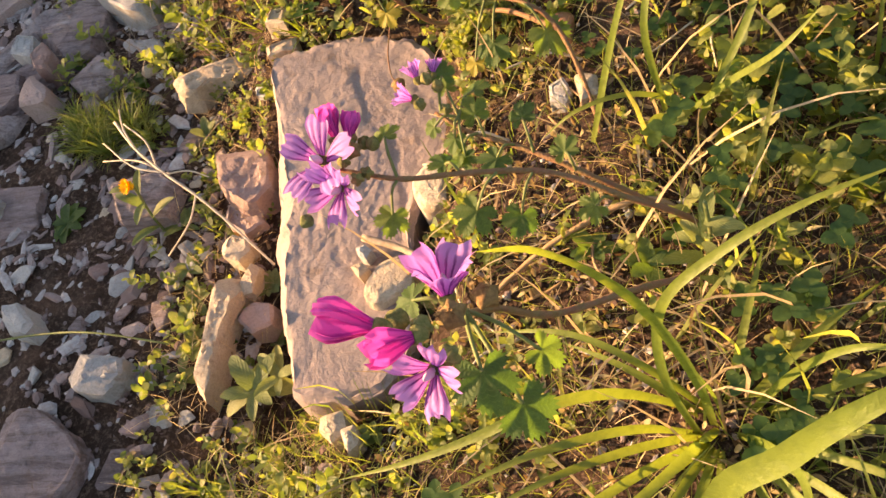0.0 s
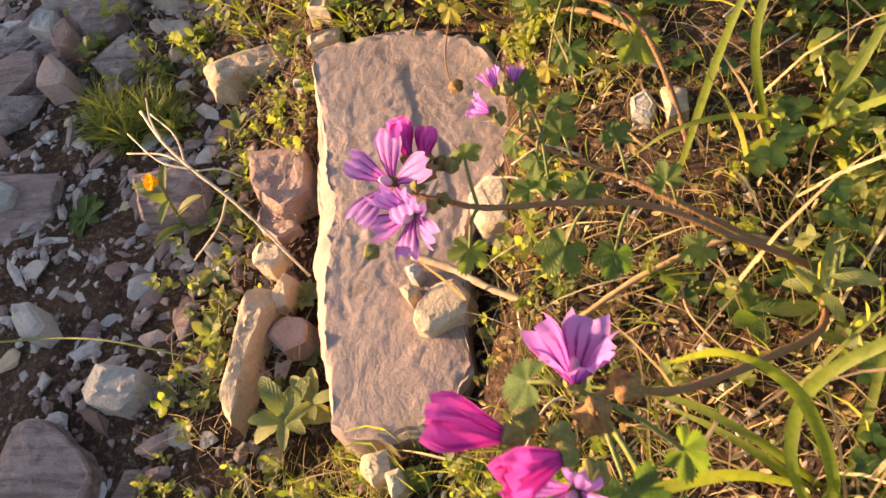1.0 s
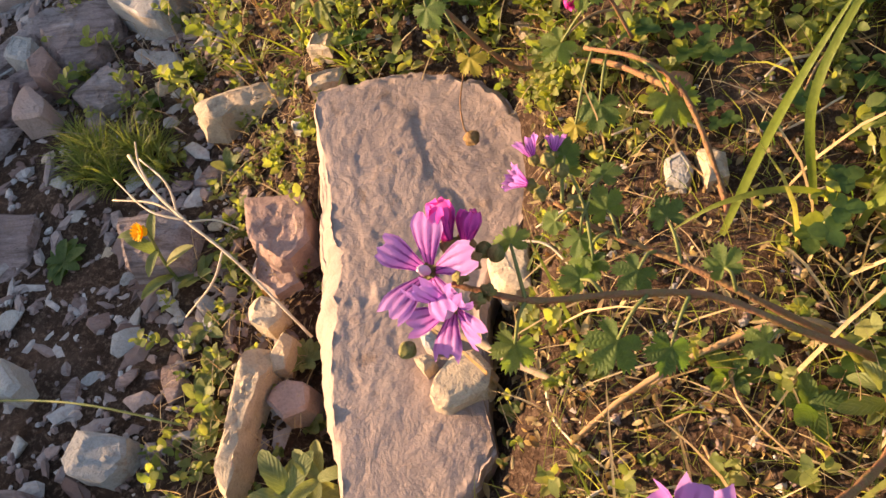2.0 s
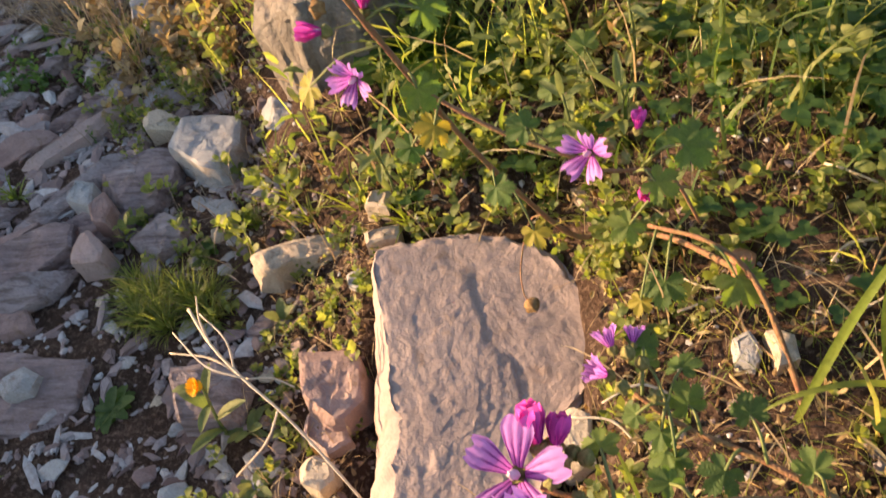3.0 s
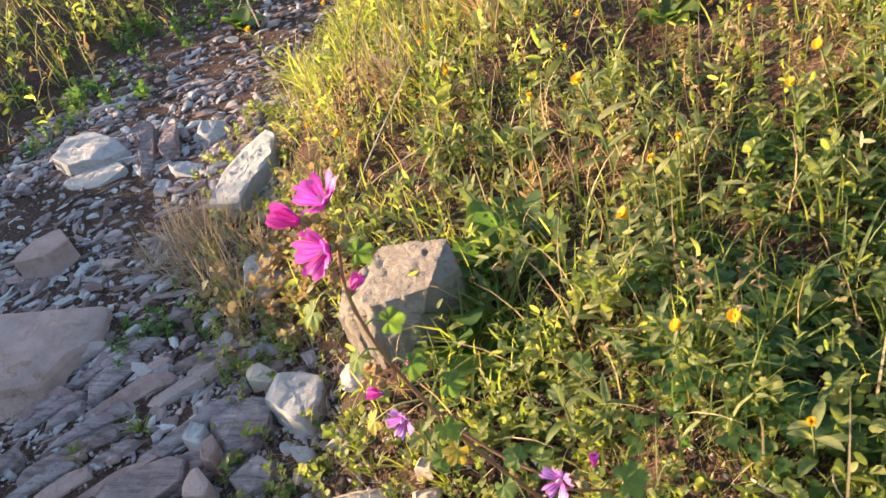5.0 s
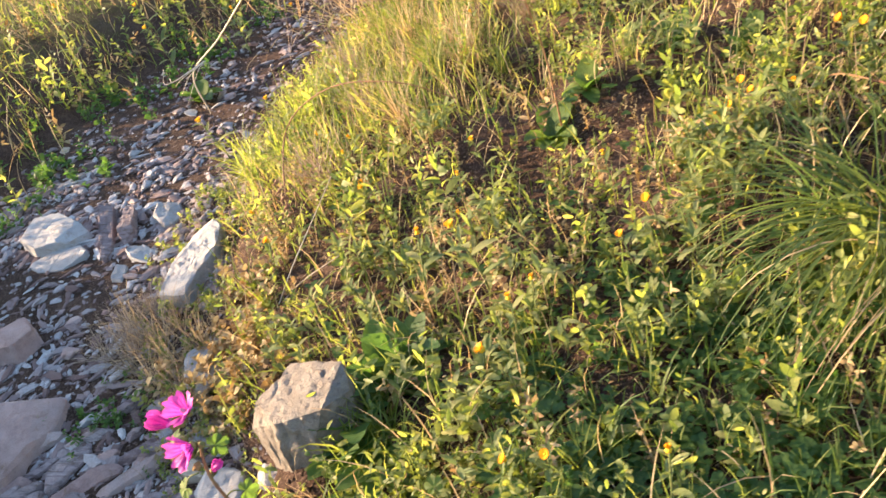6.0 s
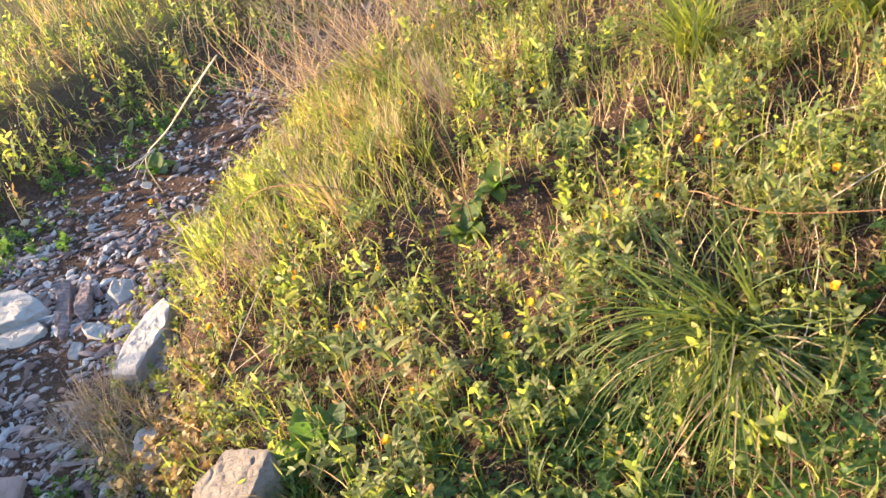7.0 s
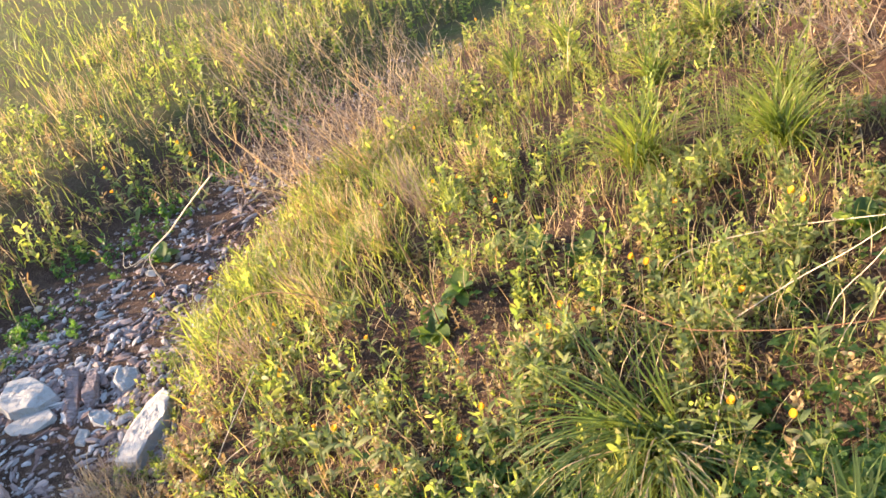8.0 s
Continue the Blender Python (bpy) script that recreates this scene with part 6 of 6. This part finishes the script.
def mallow_tall():
    """The mallow with one long branch that rises over the rock."""
    m = thing("mallow_plant", (-0.006, 0.356, 0.252), "tall mallow with magenta flowers on one long arching branch", "flowering plant", "mallows")
    stem(m, [(-0.006, 0.356, 0.250), (-0.013, 0.404, 0.270), (-0.030, 0.450, 0.300), (-0.055, 0.470, 0.315), (-0.090, 0.500, 0.300)], 0.0028, 0.0018)
    stem(m, [(-0.030, 0.450, 0.300), (-0.075, 0.510, 0.272), (-0.115, 0.540, 0.246), (-0.146, 0.544, 0.243), (-0.180, 0.530, 0.315), (-0.204, 0.517, 0.381), (-0.230, 0.504, 0.466), (-0.252, 0.503, 0.530), (-0.262, 0.504, 0.580), (-0.264, 0.508, 0.612), (-0.261, 0.517, 0.642)], 0.0030, 0.0020)
    stem(m, [(-0.222, 0.508, 0.438), (-0.175, 0.490, 0.412), (-0.135, 0.476, 0.400), (-0.118, 0.470, 0.392), (-0.080, 0.480, 0.372), (-0.060, 0.475, 0.33)], 0.0020, 0.0014)
    top = Vector((-0.262, 0.518, 0.648))
    flower(m, top + Vector((-0.004, -0.010, -0.004)), (-0.35, -0.75, 0.30), MAG_PETALS, 1.05, 0.3)
    flower(m, top + Vector((-0.026, 0.008, 0.012)), (-0.8, 0.0, 0.4), CUP_PETALS, 1.1, 0.1)
    flower(m, top + Vector((-0.002, 0.010, 0.026)), (-0.1, -0.35, 0.9), MAG_PETALS, 1.0, 0.7)
    for dx, dy, dz in ((0.006, -0.004, -0.010), (-0.012, 0.0, -0.006), (0.002, 0.006, 0.002), (-0.010, 0.008, 0.010), (0.010, 0.004, 0.0)):
        bud(m, top + Vector((dx, dy, dz)), (-0.2 + 30 * dx, -0.3, 0.7))
    flower(m, (-0.262, 0.512, 0.600), (0.5, 0.2, 0.6), SHUT_PETALS, 0.9, 0.4)
    flower(m, (-0.240, 0.510, 0.500), (0.2, 0.1, 0.8), SHUT_PETALS, 0.9, 0.9)
    flower(m, (-0.262, 0.492, 0.500), (-0.8, -0.2, 0.3), SHUT_PETALS, 0.85, 0.5)
    flower(m, (-0.254, 0.494, 0.464), (-0.2, -0.7, 0.2), WIDE_PETALS, 0.7, 0.6)
    for at in ((-0.268, 0.505, 0.615), (-0.290, 0.512, 0.625), (-0.285, 0.518, 0.615), (-0.262, 0.496, 0.522), (-0.255, 0.490, 0.515), (-0.27, 0.50, 0.52)):
        bud(m, at, (rnd.uniform(-0.6, 0.3), rnd.uniform(-0.6, 0.3), 0.5), DRY_BUD_ME, 0.95)
    P = Vector((-0.125, 0.466, 0.412))
    flower(m, P, (-0.35, -0.55, 0.35), WIDE_PETALS, 0.75, 0.2)
    flower(m, (-0.097, 0.474, 0.420), (0.1, 0.3, 0.8), SHUT_PETALS, 0.65, 0.4)
    flower(m, (-0.094, 0.462, 0.385), (-0.1, -0.8, 0.1), SHUT_PETALS, 0.7, 0.7)
    for at in ((-0.112, 0.470, 0.410), (-0.105, 0.466, 0.402), (-0.118, 0.472, 0.404)):
        bud(m, at, (-0.2, -0.3, 0.8))
    for at, s0, size, f, k in (
        ((-0.073, 0.464, 0.412), (-0.095, 0.474, 0.388), 0.046, (0.1, -0.5, 0.8), 0), ((-0.104, 0.474, 0.335), (-0.075, 0.480, 0.365), 0.036, (0.0, -0.6, 0.7), 1),
        ((-0.039, 0.450, 0.300), (-0.055, 0.470, 0.315), 0.050, (0.2, -0.5, 0.8), 2), ((-0.083, 0.462, 0.285), (-0.075, 0.490, 0.305), 0.044, (-0.2, -0.5, 0.8), 0),
        ((-0.100, 0.455, 0.275), (-0.085, 0.495, 0.302), 0.026, (-0.2, -0.4, 0.8), -1), ((-0.207, 0.500, 0.500), (-0.240, 0.503, 0.495), 0.036, (0.3, -0.5, 0.8), 1),
        ((-0.283, 0.497, 0.460), (-0.236, 0.503, 0.478), 0.034, (-0.5, -0.5, 0.6), -1), ((-0.236, 0.500, 0.400), (-0.214, 0.512, 0.412), 0.032, (-0.1, -0.8, 0.4), 0),
        ((-0.221, 0.498, 0.448), (-0.226, 0.506, 0.452), 0.038, (0.1, -0.8, 0.5), 1), ((-0.170, 0.505, 0.300), (-0.186, 0.528, 0.330), 0.034, (-0.2, -0.6, 0.7), -1),
        ((-0.295, 0.500, 0.590), (-0.274, 0.506, 0.606), 0.036, (-0.4, -0.6, 0.6), 1), ((-0.245, 0.515, 0.560), (-0.262, 0.504, 0.565), 0.034, (0.3, -0.6, 0.6), 2),
        ((-0.252, 0.522, 0.628), (-0.274, 0.512, 0.622), 0.036, (0.4, -0.3, 0.8), 0), ((-0.300, 0.530, 0.632), (-0.278, 0.514, 0.628), 0.028, (-0.5, -0.3, 0.8), 1),
        ((-0.215, 0.490, 0.425), (-0.205, 0.505, 0.435), 0.034, (0.2, -0.5, 0.7), -1), ((-0.160, 0.478, 0.425), (-0.155, 0.484, 0.408), 0.032, (0.0, -0.5, 0.8), 0), ((-0.150, 0.505, 0.385), (-0.165, 0.490, 0.408), 0.034, (-0.2, -0.3, 0.9), 1),
        ((-0.190, 0.505, 0.350), (-0.192, 0.520, 0.350), 0.036, (-0.3, -0.6, 0.6), 2), ((-0.090, 0.450, 0.400), (-0.100, 0.472, 0.385), 0.034, (0.0, -0.6, 0.7), 1), ((-0.270, 0.490, 0.545), (-0.254, 0.503, 0.540), 0.032, (-0.5, -0.5, 0.6), 0), ((-0.230, 0.495, 0.530), (-0.250, 0.503, 0.525), 0.034, (0.4, -0.4, 0.7), 2), ((-0.124, 0.680, 0.320), (-0.10, 0.66, 0.25), 0.040, (0.0, -0.5, 0.8), 2), ((-0.155, 0.670, 0.285), (-0.12, 0.66, 0.24), 0.036, (-0.3, -0.5, 0.8), 0)):
        lobed_leaf(m, at, s0, size, f, k)
    # the dry pod that hangs on its thread
    V, F = tube([Vector(p) - Vector((-0.006, 0.356, 0.252)) for p in ((-0.165, 0.540, 0.276), (-0.178, 0.545, 0.262), (-0.187, 0.516, 0.245), (-0.186, 0.496, 0.237), (-0.183, 0.490, 0.233))], 0.0007, 0.0006, 5)
    mesh_part("pod_stalk", mesh_from("pod_stalk", V, F), STEM, m)
    mesh_part("seed_pod", blob_mesh("seed_pod", 0.012, 0.006, 7, POD, 4), None, m, aim(Vector((-0.183, 0.491, 0.2325)) - Vector((-0.006, 0.356, 0.252)), (0.5, -0.8, -0.1)), "dry ribbed brown seed pod")


mallow_low()
mallow_tall()


# ---- marigolds ----
def marigold(seed, stature, open_head=True, width=0.0175, big=1.0):
    """A field marigold of the given height: stem, soft oblong leaves, and an orange-yellow head."""
    r = random.Random(seed)
    g = thing("marigold", (0, 0, 0), "field marigold with orange-yellow head and soft green leaves", "flower", "marigolds")
    lean = Vector((r.uniform(-0.25, 0.1), r.uniform(-0.2, 0.2), 0))
    pts = [Vector((0, 0, -0.004)), lean * stature * 0.25 + Vector((0, 0, stature * 0.4)), lean * stature * 0.7 + Vector((0, 0, stature * 0.75)), lean * stature + Vector((0, 0, stature))]
    tip = pts[-1]
    V, F = tube(pts, 0.0016, 0.0012, 6)
    mesh_part("stem", mesh_from("stem", V, F), GREEN_STEM, g)
    line = curve_points(pts, 4)
    for i in range(int(7 * big)):
        c = line[min(len(line) - 2, 1 + i * (len(line) - 3) // int(7 * big - 1))]
        L = r.uniform(0.026, 0.042) * (1.1 - 0.06 * i) * big
        v, f, uv = leaf_shape(L, L * 0.32, 6, 0.3, r.uniform(0.4, 1.3), 0.65, r.uniform(0.4, 1.0))
        mesh_part("leaf", mesh_from("leaf", v, f, uv), PALE_LEAF, g, Matrix.Translation(c) @ Matrix.Rotation(i * 2.4 + r.uniform(-0.4, 0.4), 4, "Z"))
    facing = Vector((r.uniform(-0.7, -0.1), r.uniform(-0.5, 0.2), r.uniform(0.5, 0.9)))
    head = mesh_part("flower", blob_mesh("flower", 0.008, width * 0.24, 8, DISC, seed), None, g, aim(tip, facing))
    n = 14
    pieces = []
    for k in range(2 * n):
        v, f, _ = leaf_shape(width * 0.5, width * 0.16, 4, 0.25, 0.35 if open_head else -0.3, 0.35, 0.1)
        m = np.array((Matrix.Rotation(2 * math.pi * k / (2 * n) + (0.1 if k % 2 else 0), 3, "Y") @ Matrix.Rotation((1.15 if open_head else 0.4) - 0.25 * (k % 2), 3, "X")))
        pieces.append((v @ m.T + [0, 0.005, 0], f))
    v, f = joined(pieces)
    mesh_part("corolla", mesh_from("corolla", v, f), FLORET, head)
    return g


KINDS = [(marigold(1, 0.10), 0.10), (marigold(2, 0.066), 0.066), (marigold(3, 0.13), 0.13), (marigold(4, 0.09, False, 0.0145), 0.09), (marigold(5, 0.11, False, 0.016), 0.11), (marigold(6, 0.17, False, 0.018, 1.5), 0.17), (marigold(7, 0.15, True, 0.018, 1.5), 0.15)]
HEADS = [(-0.471, 0.438, 0.196), (0.170, 1.049, 0.43), (-0.212, 1.117, 0.413), (-0.086, 1.093, 0.46), (0.372, 1.335, 0.493), (-0.779, 1.982, 0.328), (-0.441, 1.644, 0.353), (-0.112, 1.439, 0.405), (-0.151, 1.333, 0.388), (-0.385, 1.419, 0.349), (-0.655, 1.462, 0.297), (0.140, 1.253, 0.441), (0.221, 1.100, 0.443), (0.317, 1.268, 0.477), (0.005, 0.997, 0.390), (-0.026, 0.679, 0.362), (0.037, 0.672, 0.374), (0.185, 0.645, 0.403), (0.092, 0.560, 0.381), (0.378, 1.300, 0.492), (-0.079, 0.877, 0.364)]
HEADS_B = [(-0.969, 3.043, 0.25), (-1.048, 2.967, 0.24), (-1.296, 2.957, 0.278), (-1.0, 2.0, 0.375), (-0.549, 1.709, 0.333), (-0.464, 1.564, 0.344), (-0.388, 1.405, 0.347), (-0.673, 1.417, 0.281), (-0.612, 1.330, 0.292), (-0.117, 1.221, 0.387), (0.056, 2.114, 0.455), (0.244, 1.854, 0.496), (0.561, 1.398, 0.537), (0.598, 1.375, 0.542), (0.291, 1.236, 0.469), (0.346, 1.277, 0.484), (0.681, 1.564, 0.573), (-0.025, 0.963, 0.381), (-0.195, 2.142, 0.403), (0.902, 1.421, 0.606)]
HEADS_C = [(0.690, 0.968, 0.524), (0.735, 1.216, 0.555), (0.225, 1.839, 0.492), (-1.355, 3.106, 0.408), (-1.657, 2.971, 0.476), (-2.0, 3.6, 0.55), (-0.013, 4.031, 0.35), (-0.023, 2.149, 0.436), (-0.150, 2.677, 0.40), (0.103, 2.404, 0.445), (0.776, 0.889, 0.537), (0.458, 1.307, 0.508), (0.885, 1.462, 0.606), (-1.8, 3.2, 0.47), (-1.5, 3.3, 0.45), (-2.1, 3.0, 0.45)]
for k, (x, y, z) in enumerate(HEADS + HEADS_B + HEADS_C):
    base = float(ground_z(x, y))
    proto, stature = min(KINDS, key=lambda q: abs(q[1] - (z - base)) + 0.012 * ((k + KINDS.index(q)) % 3))
    s = min(1.3, max(0.8, (z - base) / stature))
    turned = rnd.uniform(-40, 40)
    ob = copy_thing(proto, pose(x, y, base, 0, 0, turned) @ Matrix.Scale(s, 4))
for proto, _ in KINDS:
    for o in (*proto.children_recursive, proto):
        bpy.data.objects.remove(o)


# ---- leafy rosettes ----
def rosette(at, count, length, width, material, label, seed, up=0.5, name="leafy_herb", category="herb", stature=0.0):
    r = random.Random(seed)
    z = float(ground_z(at[0], at[1])) if len(at) == 2 else at[2]
    g = thing(name, (at[0], at[1], z), label, category)
    if stature:
        V, F = tube([(0, 0, -stature), (0.004, 0, -stature * 0.5), (0, 0, 0)], 0.0016, 0.0012, 6)
        mesh_part("stem", mesh_from("stem", V, F), GREEN_STEM, g)
    for i in range(count):
        L = length * r.uniform(0.65, 1.1)
        v, f, uv = leaf_shape(L, width * L / length, 8, r.uniform(0.1, 0.5), r.uniform(-0.2, 1.7) if stature else r.uniform(0.3, 1.1), 0.6, r.uniform(0.1, up), 0.05)
        mesh_part("leaf", mesh_from("leaf", v, f, uv), material, g, Matrix.Translation((0, 0, -stature * r.uniform(0, 0.75) if stature else 0.002 * (i % 3))) @ Matrix.Rotation(i * 2.4 + r.uniform(-0.3, 0.3), 4, "Z"))
    return g


rosette((-0.323, 0.236, 0.160), 8, 0.042, 0.017, PALE_LEAF, "rosette of pale green wavy leaves by the slab", 1, 0.9)
rosette((-0.30, 0.245, 0.165), 5, 0.028, 0.011, PALE_LEAF, "small pale rosette by the slab", 2, 0.9)
rosette((0.045, 0.247, 0.350), 9, 0.026, 0.0095, PALE_LEAF, "bright green leafy herb tip", 3, 1.1, stature=0.085)
rosette((-0.023, 0.273, 0.262), 7, 0.022, 0.011, MALLOW_LEAF, "green crinkled herb leaves beside the stems", 4, 1.0)
rosette((0.012, 0.250, 0.275), 6, 0.022, 0.011, MALLOW_LEAF, "green crinkled herb leaves beside the stems", 5, 1.0)
rosette((-0.599, 0.469), 14, 0.026, 0.013, MALLOW_LEAF, "dark green rosette on the path", 6, 0.6)
rosette((-0.548, 0.659), 9, 0.022, 0.012, MALLOW_LEAF, "small green leaves on the soil", 7, 0.7)
rosette((-0.45, 0.44), 8, 0.030, 0.011, PALE_LEAF, "pale leaves below a marigold", 8, 1.0)
rosette((-0.430, 0.385), 8, 0.022, 0.010, PALE_LEAF, "grey-green leaves among rubble", 9, 1.0)
for k, (x, y) in enumerate([(-0.415, 0.345), (-0.405, 0.300), (-0.42, 0.32), (-0.415, 0.27), (-0.44, 0.56), (-0.33, 0.30), (-0.335, 0.35)]):
    rosette((x, y), 9, 0.022, 0.010, PALE_LEAF, "grey-green leaves among rubble", 20 + k, 1.1)
for k, (x, y, L, w) in enumerate([(-0.30, 0.86, 0.11, 0.045), (-0.26, 0.93, 0.12, 0.05), (-0.22, 0.98, 0.10, 0.04), (-0.25, 0.78, 0.09, 0.045), (-0.33, 0.80, 0.08, 0.04), (0.02, 1.50, 0.08, 0.05), (0.10, 1.58, 0.07, 0.04), (0.30, 1.70, 0.08, 0.04), (1.0, 1.35, 0.08, 0.05), (0.85, 0.80, 0.07, 0.06), (0.95, 0.75, 0.07, 0.05), (-1.35, 2.55, 0.10, 0.07), (0.42, 1.62, 0.09, 0.04)]):
    rosette((x, y), 10, L, w, MALLOW_LEAF if k > 4 else CLOVER, "broad green leaves in the meadow", 40 + k, 1.1)
made = 0
for k in range(46):
    # shoots stand in clumps
    cx, cy = rnd.uniform(-0.45, 1.2), rnd.uniform(0.64, 1.95)
    for j in range(rnd.randrange(4, 11)):
        x, y = rnd.gauss(cx, 0.05), rnd.gauss(cy, 0.05)
        if float(off_path(x, y)[0]) > 0.12 and bool(away(np.array(x), np.array(y))) and (y > 0.9 or x < 0.12):
            tall = rnd.uniform(0.045, 0.085)
            rosette((x, y, float(ground_z(x, y)) + tall), rnd.randrange(11, 16), rnd.uniform(0.026, 0.038), 0.0088, PALE_LEAF, "leafy grey-green marigold shoot without a head", 200 + made, 1.3, "marigold_shoot", "herb", tall + 0.006)
            made += 1

# ---- twigs, stalks and sticks ----
def twig(name, lines, material, label, category, root):
    g = thing(name, root, label, category)
    for n, (pts, r0, r1) in enumerate(lines):
        V, F = tube([Vector(p) - Vector(root) for p in pts], r0, r1, 6, 0.12)
        mesh_part("stem" if n == 0 else "side_twig", mesh_from("twig", V, F), material, g)
    return g


twig("dry_twig", [
    ([(-0.321, 0.360, 0.160), (-0.360, 0.397, 0.188), (-0.389, 0.422, 0.203), (-0.421, 0.446, 0.215), (-0.453, 0.475, 0.222), (-0.482, 0.511, 0.226)], 0.0013, 0.0016),
    ([(-0.421, 0.446, 0.215), (-0.454, 0.456, 0.220), (-0.493, 0.490, 0.222)], 0.0012, 0.0007), ([(-0.421, 0.446, 0.215), (-0.454, 0.466, 0.215), (-0.498, 0.477, 0.210)], 0.0012, 0.0007),
    ([(-0.428, 0.450, 0.215), (-0.436, 0.474, 0.230), (-0.466, 0.501, 0.232)], 0.0011, 0.0007), ([(-0.419, 0.446, 0.212), (-0.397, 0.447, 0.210), (-0.379, 0.442, 0.202)], 0.001, 0.0006),
    ([(-0.453, 0.475, 0.222), (-0.462, 0.492, 0.235), (-0.470, 0.515, 0.238)], 0.0011, 0.0007), ([(-0.389, 0.422, 0.203), (-0.40, 0.40, 0.19), (-0.43, 0.38, 0.17)], 0.0011, 0.0008)], WOOD, "bleached branching dry twig leaning over the rubble", "twig", (-0.321, 0.360, 0.160))
twig("stick", [([(-0.212, 0.340, 0.216), (-0.179, 0.324, 0.219), (-0.152, 0.304, 0.226), (-0.125, 0.288, 0.232)], 0.0034, 0.0026)], STICK, "short weathered stick lying across the slab", "stick", (-0.212, 0.340, 0.216))
twig("grass_stalk", [([(-0.655, 0.328, 0.136), (-0.561, 0.317, 0.160), (-0.493, 0.306, 0.170), (-0.419, 0.291, 0.160)], 0.0012, 0.0010)], GREEN_STEM, "thin green stalk bent over the path", "stalk", (-0.655, 0.328, 0.136))
twig("dry_stalk", [([(-1.06, 2.10, 0.26), (-1.041, 2.073, 0.40), (-0.900, 2.038, 0.50), (-0.728, 1.945, 0.63), (-0.536, 1.806, 0.77)], 0.0022, 0.0026)] + [([(-0.98, 2.06, 0.44), (-1.0 - 0.02 * k, 2.03 - 0.01 * k, 0.42), (-1.05 - 0.02 * k, 2.0 + 0.02 * k, 0.35 + 0.02 * k)], 0.0012, 0.0007) for k in range(5)], WOOD, "pale dry stalk leaning out of the grass", "stalk", (-1.06, 2.10, 0.26))
twig("seed_stalk", [([(0.045, 1.50, 0.37), (0.04, 1.48, 0.55), (0.02, 1.44, 0.72), (0.02, 1.423, 0.83)], 0.0022, 0.001)] + [([(0.02, 1.44, 0.72 + 0.02 * k), (0.02 + 0.012 * math.cos(k * 2), 1.44 + 0.012 * math.sin(k * 2), 0.73 + 0.02 * k)], 0.003, 0.001) for k in range(5)], STEM, "thin dark stalk with dry seed heads", "stalk", (0.045, 1.50, 0.37))
twig("bent_stalk", [([(-0.576, 1.43, 0.24), (-0.576, 1.442, 0.33), (-0.556, 1.541, 0.45), (-0.423, 1.531, 0.53), (-0.263, 1.481, 0.54), (-0.144, 1.480, 0.48)], 0.002, 0.0012)] + [([(-0.575, 1.44, 0.27 + 0.022 * k), (-0.585, 1.43, 0.265 + 0.022 * k)], 0.006, 0.002) for k in range(6)], STEM, "bent dry brown stalk with seed whorls", "stalk", (-0.576, 1.43, 0.24))
twig("dry_stalk", [([(0.60, 0.93, 0.37), (0.617, 0.950, 0.42), (0.643, 1.0, 0.45), (0.679, 1.097, 0.48), (0.689, 1.180, 0.51)], 0.0012, 0.0010), ([(0.689, 1.180, 0.51), (0.823, 1.197, 0.58), (0.911, 1.160, 0.66), (0.987, 1.123, 0.74), (1.1, 1.1, 0.80)], 0.0011, 0.0009)], WOOD, "long pale bent dry stalk over the meadow", "stalk", (0.60, 0.93, 0.37))
twig("bramble_stem", [([(0.50, 1.33, 0.40), (0.505, 1.306, 0.50), (0.607, 1.183, 0.52), (0.753, 1.118, 0.54), (0.870, 1.084, 0.56), (0.971, 1.060, 0.58), (1.2, 1.02, 0.60)], 0.0014, 0.0011)], STEM, "long brown bramble stem over the meadow", "stalk", (0.50, 1.33, 0.40))
twig("dry_stalk", [([(0.86, 1.17, 0.44), (0.894, 1.166, 0.55), (0.949, 1.162, 0.62), (0.994, 1.138, 0.70), (1.1, 1.1, 0.8)], 0.001, 0.0008)], WOOD, "thin pale dry stalk over the meadow", "stalk", (0.86, 1.17, 0.44))
twig("dry_stalk", [([(0.60, 1.42, 0.40), (0.615, 1.423, 0.50), (0.718, 1.440, 0.53), (0.870, 1.383, 0.58), (1.042, 1.268, 0.65), (1.2, 1.2, 0.7)], 0.0011, 0.0009)], WOOD, "thin pale dry stalk over the meadow", "stalk", (0.60, 1.42, 0.40))
twig("dry_stalk", [([(-0.58, 1.22, 0.20), (-0.54, 1.28, 0.26), (-0.50, 1.36, 0.31), (-0.46, 1.46, 0.36)], 0.0016, 0.001), ([(-0.58, 1.22, 0.20), (-0.52, 1.25, 0.24), (-0.42, 1.28, 0.28)], 0.0014, 0.001)], WOOD, "pale dry stalk leaning at the bank's edge", "stalk", (-0.58, 1.22, 0.20))
for k in range(26):
    x, y = rnd.uniform(-0.15, 0.12), rnd.uniform(0.2, 0.62)
    z = float(ground_z(x, y))
    a, L = rnd.uniform(0, 6.28), rnd.uniform(0.03, 0.09)
    pts = [(x, y, z), (x + L * 0.5 * math.cos(a), y + L * 0.5 * math.sin(a), z + rnd.uniform(0.004, 0.016)), (x + L * math.cos(a + 0.3), y + L * math.sin(a + 0.3), z + rnd.uniform(0.003, 0.02))]
    twig("dry_twig", [(pts, 0.0012, 0.0007)], WOOD if k % 2 else ROOT, "thin dry twig on the soil", "twig", pts[0])
